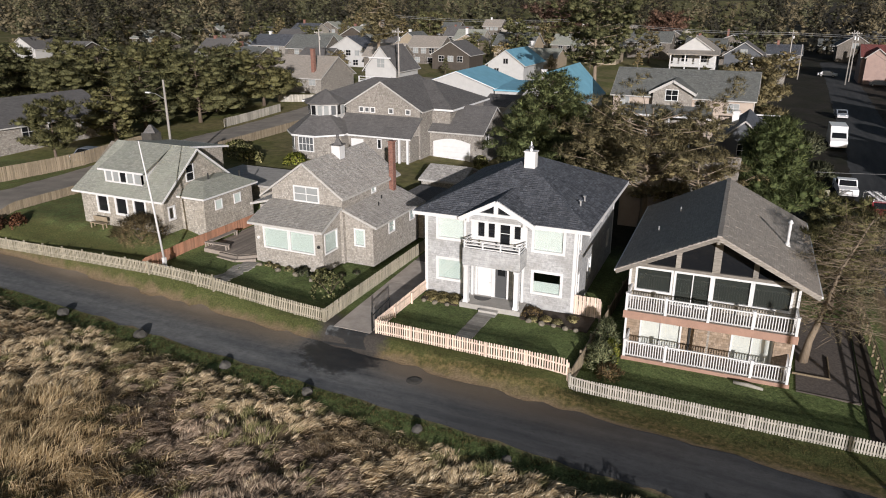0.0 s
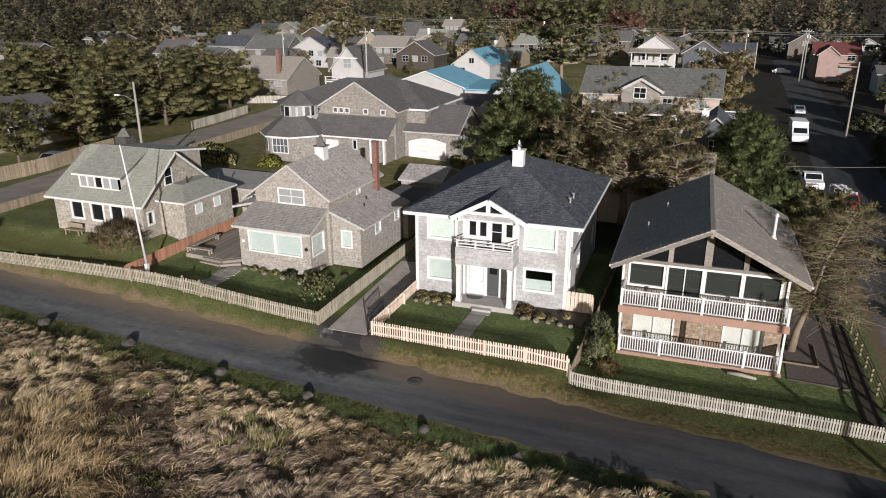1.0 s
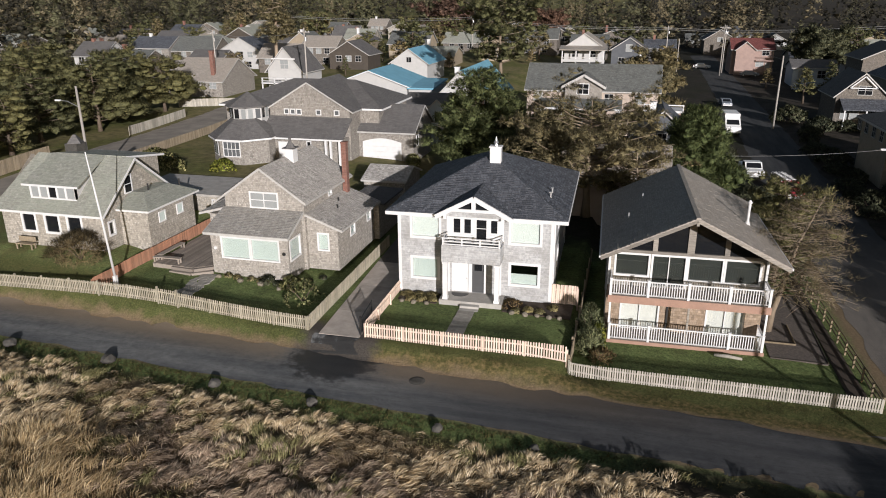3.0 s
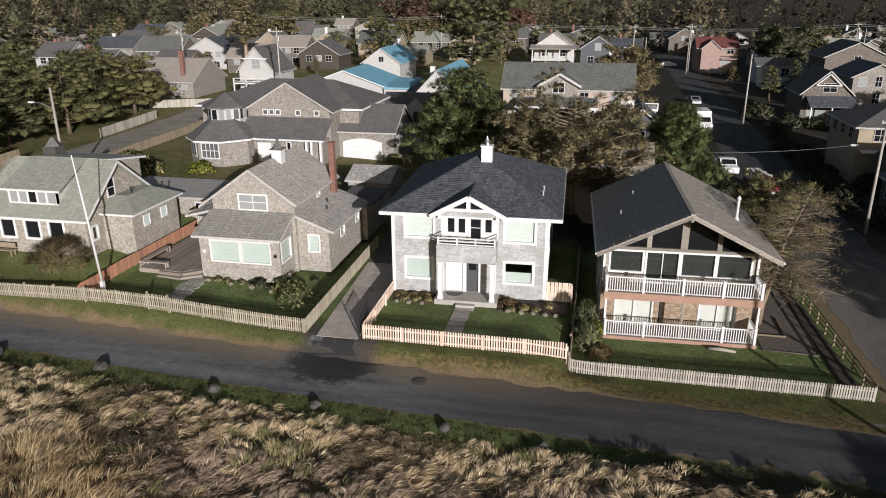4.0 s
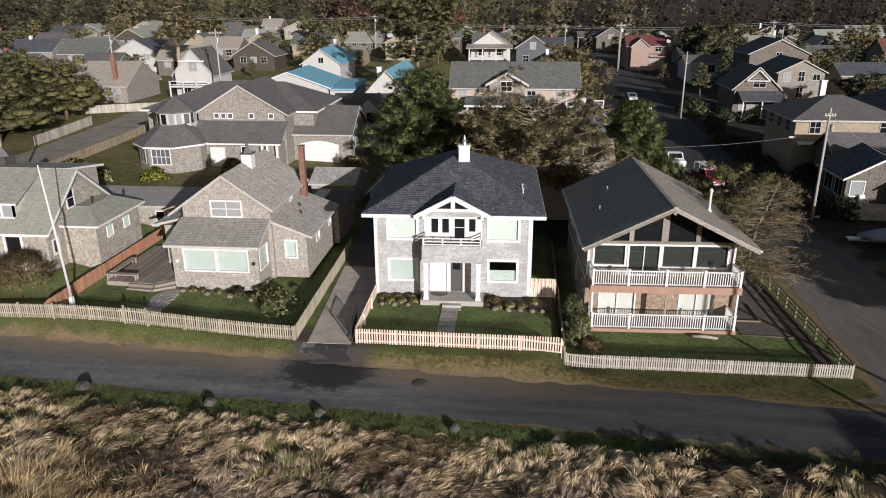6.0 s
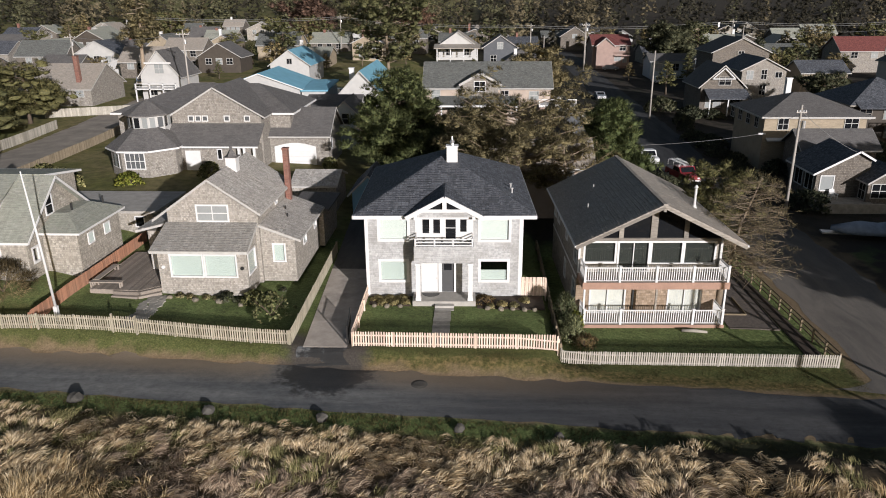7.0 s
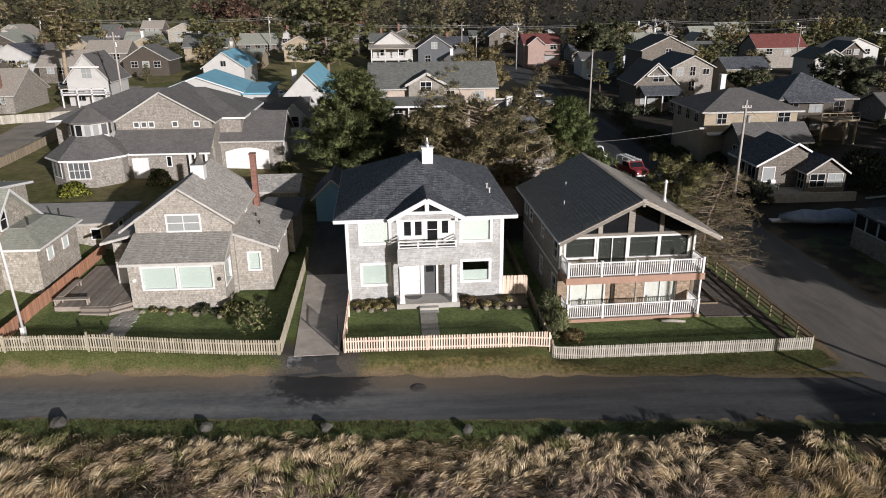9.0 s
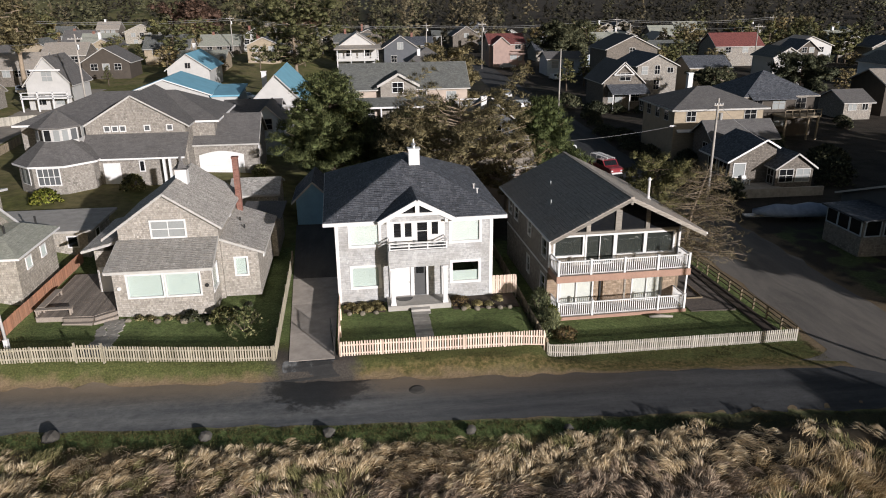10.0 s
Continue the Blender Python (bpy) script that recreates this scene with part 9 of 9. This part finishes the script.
hedge = shrub("dark_hedge", "dense dark evergreen hedge bush beside the street", 14.2, 79, 1.7, 1.7, "pine_dark", 300, 7, 0.3, 0.05, 60)
tagged(hedge, group="hedge bushes along the street")
rngh = random.Random(8)
for x, y in [(13.6, 76), (14, 83), (14.2, 87), (15.6, 90.5), (15, 95), (15.2, 100), (14.6, 106), (15, 112), (16, 118), (18, 121.5), (22, 123), (27, 122), (31.5, 120), (19, 86), (22.5, 86.6), (31.5, 86), (33, 90), (32.5, 96), (32.5, 101), (37, 97.5), (54, 104), (56, 108), (15, 130), (17, 136), (30.5, 133), (29, 127), (2.4, 60), (2.6, 64), (2.4, 68.5), (2.2, 78), (2, 84.5), (1.5, 97), (1.8, 102), (0.5, 113), (0, 119), (46, 122), (50, 127), (62, 118), (38, 132), (45, 134), (16.2, 70), (30.5, 72.5), (33, 76), (36, 82)]:
    s = rngh.uniform(0.6, 1.3)
    c = copy_thing(hedge, Matrix.Translation((x, y, gz(x, y) - 0.05)) @ pose(0, 0, 0, 0, 0, rngh.uniform(0, 360)))
    c.scale = (s * rngh.uniform(0.9, 1.4), s * rngh.uniform(0.9, 1.3), s * rngh.uniform(0.7, 1.2))


# ---- grass ----
def beach_grass():
    """Mats of combed dry grass, each one a low dome lying its own way, with upright golden stands and green tufts."""
    rng = np.random.default_rng(17)
    xs, ys = np.meshgrid(np.arange(-60, 13, 0.5), np.arange(-21, -3.9, 0.45))
    n = xs.size
    x = xs.ravel() + rng.uniform(-0.3, 0.3, n)
    off = ys.ravel() + rng.uniform(-0.26, 0.26, n)
    y = road_y(x) + off
    hump = np.sin(x * 1.9 + 1.3 * np.sin(y * 0.8)) * np.sin(y * 2.3 + 1.1 * np.sin(x * 0.9))
    fine = np.sin(x * 4.3 + 2.0 * np.sin(y * 1.3)) * np.sin(y * 4.9 + 1.7 * np.sin(x * 1.7))
    keep = (hump + 0.5 * fine + rng.normal(0, 0.3, n) > -0.8) & (rng.uniform(0, 1, n) < smooth_step(-3.6, -4.4, off))
    seen = y > np.where(x < -30, 13.0, np.minimum(13.0 + (x + 30) * 0.4, 18.5))
    keep &= seen | (rng.uniform(0, 1, n) < 0.12)
    keep &= rng.uniform(0, 1, n) > 0.75 * smooth_step(-13, -6, x) * smooth_step(-7.5, -5.5, off)
    for bx, by, br in BOULDERS:
        keep &= (x - bx) ** 2 + (y - by) ** 2 > (br + 0.45) ** 2
    x, y, off, hump, fine = x[keep], y[keep], off[keep], hump[keep], fine[keep]
    n = len(x)
    z = height(x, y) - 0.06 + 0.15 * hump + 0.08 * fine
    ang = 0.5 + 1.0 * np.sin(x * 0.45 + y * 0.3) + 0.9 * np.sin(y * 0.8 - x * 0.7) + rng.normal(0, 0.5, n)
    bend = 1.55 + 0.3 * hump
    tall = smooth_step(-9.0, -14.0, off + 1.5 * np.sin(x * 0.4)) * smooth_step(-24, -33, x) + smooth_step(-6, -9, off) * smooth_step(-9, -2, x)
    up = rng.uniform(0, 1, n) < tall
    green = (np.sin(x * 0.37 + 2.0 * np.sin(y * 0.31)) * np.sin(y * 0.6 + x * 0.15) + rng.normal(0, 0.3, n) > 0.85) | (rng.uniform(0, 1, n) < 0.5 * smooth_step(-5.6, -4.5, off)) | (rng.uniform(0, 1, n) < 0.35 * np.exp(-((x + 38) / 7) ** 2 - ((off + 7.0) / 2.2) ** 2))
    up = up & ~green
    brown = ~up & ~green & (rng.uniform(0, 1, n) < 0.85 * smooth_step(-6.6, -8.6, off + 0.8 * np.sin(x * 0.6)) * smooth_step(-40, -32, x))
    pale = ~up & ~green & ~brown
    for name, leaf, pick, per, text in (("green_dune_grass", "dune_green", green, 56, "greenish living tufts among the dry beach grass"), ("dune_grass", "straw", pale, 84, "wind-combed pale dry beach grass matted on the dune"), ("brown_dune_grass", "straw_brown", brown, 84, "matted grey-brown dead beach grass in the hollows"), ("golden_dune_grass", "straw_gold", up, 50, "upright golden beach grass on the dune")):
        matted = leaf in ("straw", "straw_brown")
        b = bend[pick] * (1.0 if matted else 0.55 if leaf == "dune_green" else 0.4)
        length = (0.31 + 0.14 * smooth_step(-4.6, -7.0, off[pick])) * rng.uniform(0.7, 1.1, pick.sum()) * (1.0 + 0.2 * hump[pick]) * (1.0 if matted else 1.0 if leaf == "dune_green" else 1.75)
        v, f = grass_blades(rng, x[pick], y[pick], z[pick], b * np.cos(ang[pick]), b * np.sin(ang[pick]), length, per, 0.015, 0.42 if matted else 0.24, 0.2, 0.3 if matted else 0.12, 0.3 if matted else 0.05, 1.0 if matted else 0.45)
        tagged(new(name, raw_mesh(name, v, f, leaf)), text, "grass", kind="stuff")
    n = 5200
    x = rng.uniform(-64, 8, n)
    off = -2.65 - 1.9 * rng.uniform(0, 1, n) ** 1.3
    thin = rng.uniform(0, 1, n) > 0.8 * smooth_step(-12, -5, x)
    x, off = x[thin], off[thin]
    n = len(x)
    y = road_y(x) + off
    v, f = grass_blades(rng, x, y, height(x, y) - 0.02, 0.2 + 0 * x, 0.15 + 0 * x, rng.uniform(0.07, 0.18, n), 6, 0.015, 0.4)
    tagged(new("verge_grass", raw_mesh("verge_grass", v, f, "blade")), "rough green grass along the road edge", "grass", kind="stuff")
    n = 7000
    x = rng.uniform(-60, 4, n)
    off = 2.9 + 2.7 * rng.uniform(0, 1, n)
    y = road_y(x) + off
    ok = ((x < -30) & (y < 36.0 - 0.06 * (x + 30)) | (x > -25) & (y < 35.7)) & (np.sin(x * 1.3 + 2 * np.sin(y * 2.1)) + rng.normal(0, 0.6, n) + (off - 3.6) > -0.2)
    x, y = x[ok], y[ok]
    v, f = grass_blades(rng, x, y, height(x, y) - 0.02, 0.2 + 0 * x, 0.15 + 0 * x, rng.uniform(0.05, 0.13, len(x)), 7, 0.013, 0.6)
    tagged(new("roadside_grass", raw_mesh("roadside_grass", v, f, "blade")), "patchy short grass between road and fences", "grass", kind="stuff")


beach_grass()

# unseen trees added along the beach front beyond the side street, to shade it
for i, (x, y, h, r) in enumerate([(21, 31, 6.5, 2.8), (25.5, 29, 8, 3.2), (24.5, 38, 8.5, 3.4), (29, 33, 7.5, 3.2), (36, 34, 11, 4), (43, 56, 12, 4), (50, 58, 12, 4), (56, 67, 12, 4), (62, 57, 13, 4.4), (59, 75, 12, 4), (67, 73, 13, 4.4), (38, 26, 11, 4)]):
    tree("shore_pine", "unseen dark shore pine added across the street to cast shade", x, y, h, r, 0.25, "round", 30, "pine_dark", 0.5, 4, 0.09, seed=90 + i, fill=9, pad=1.2, group="pines across the street")
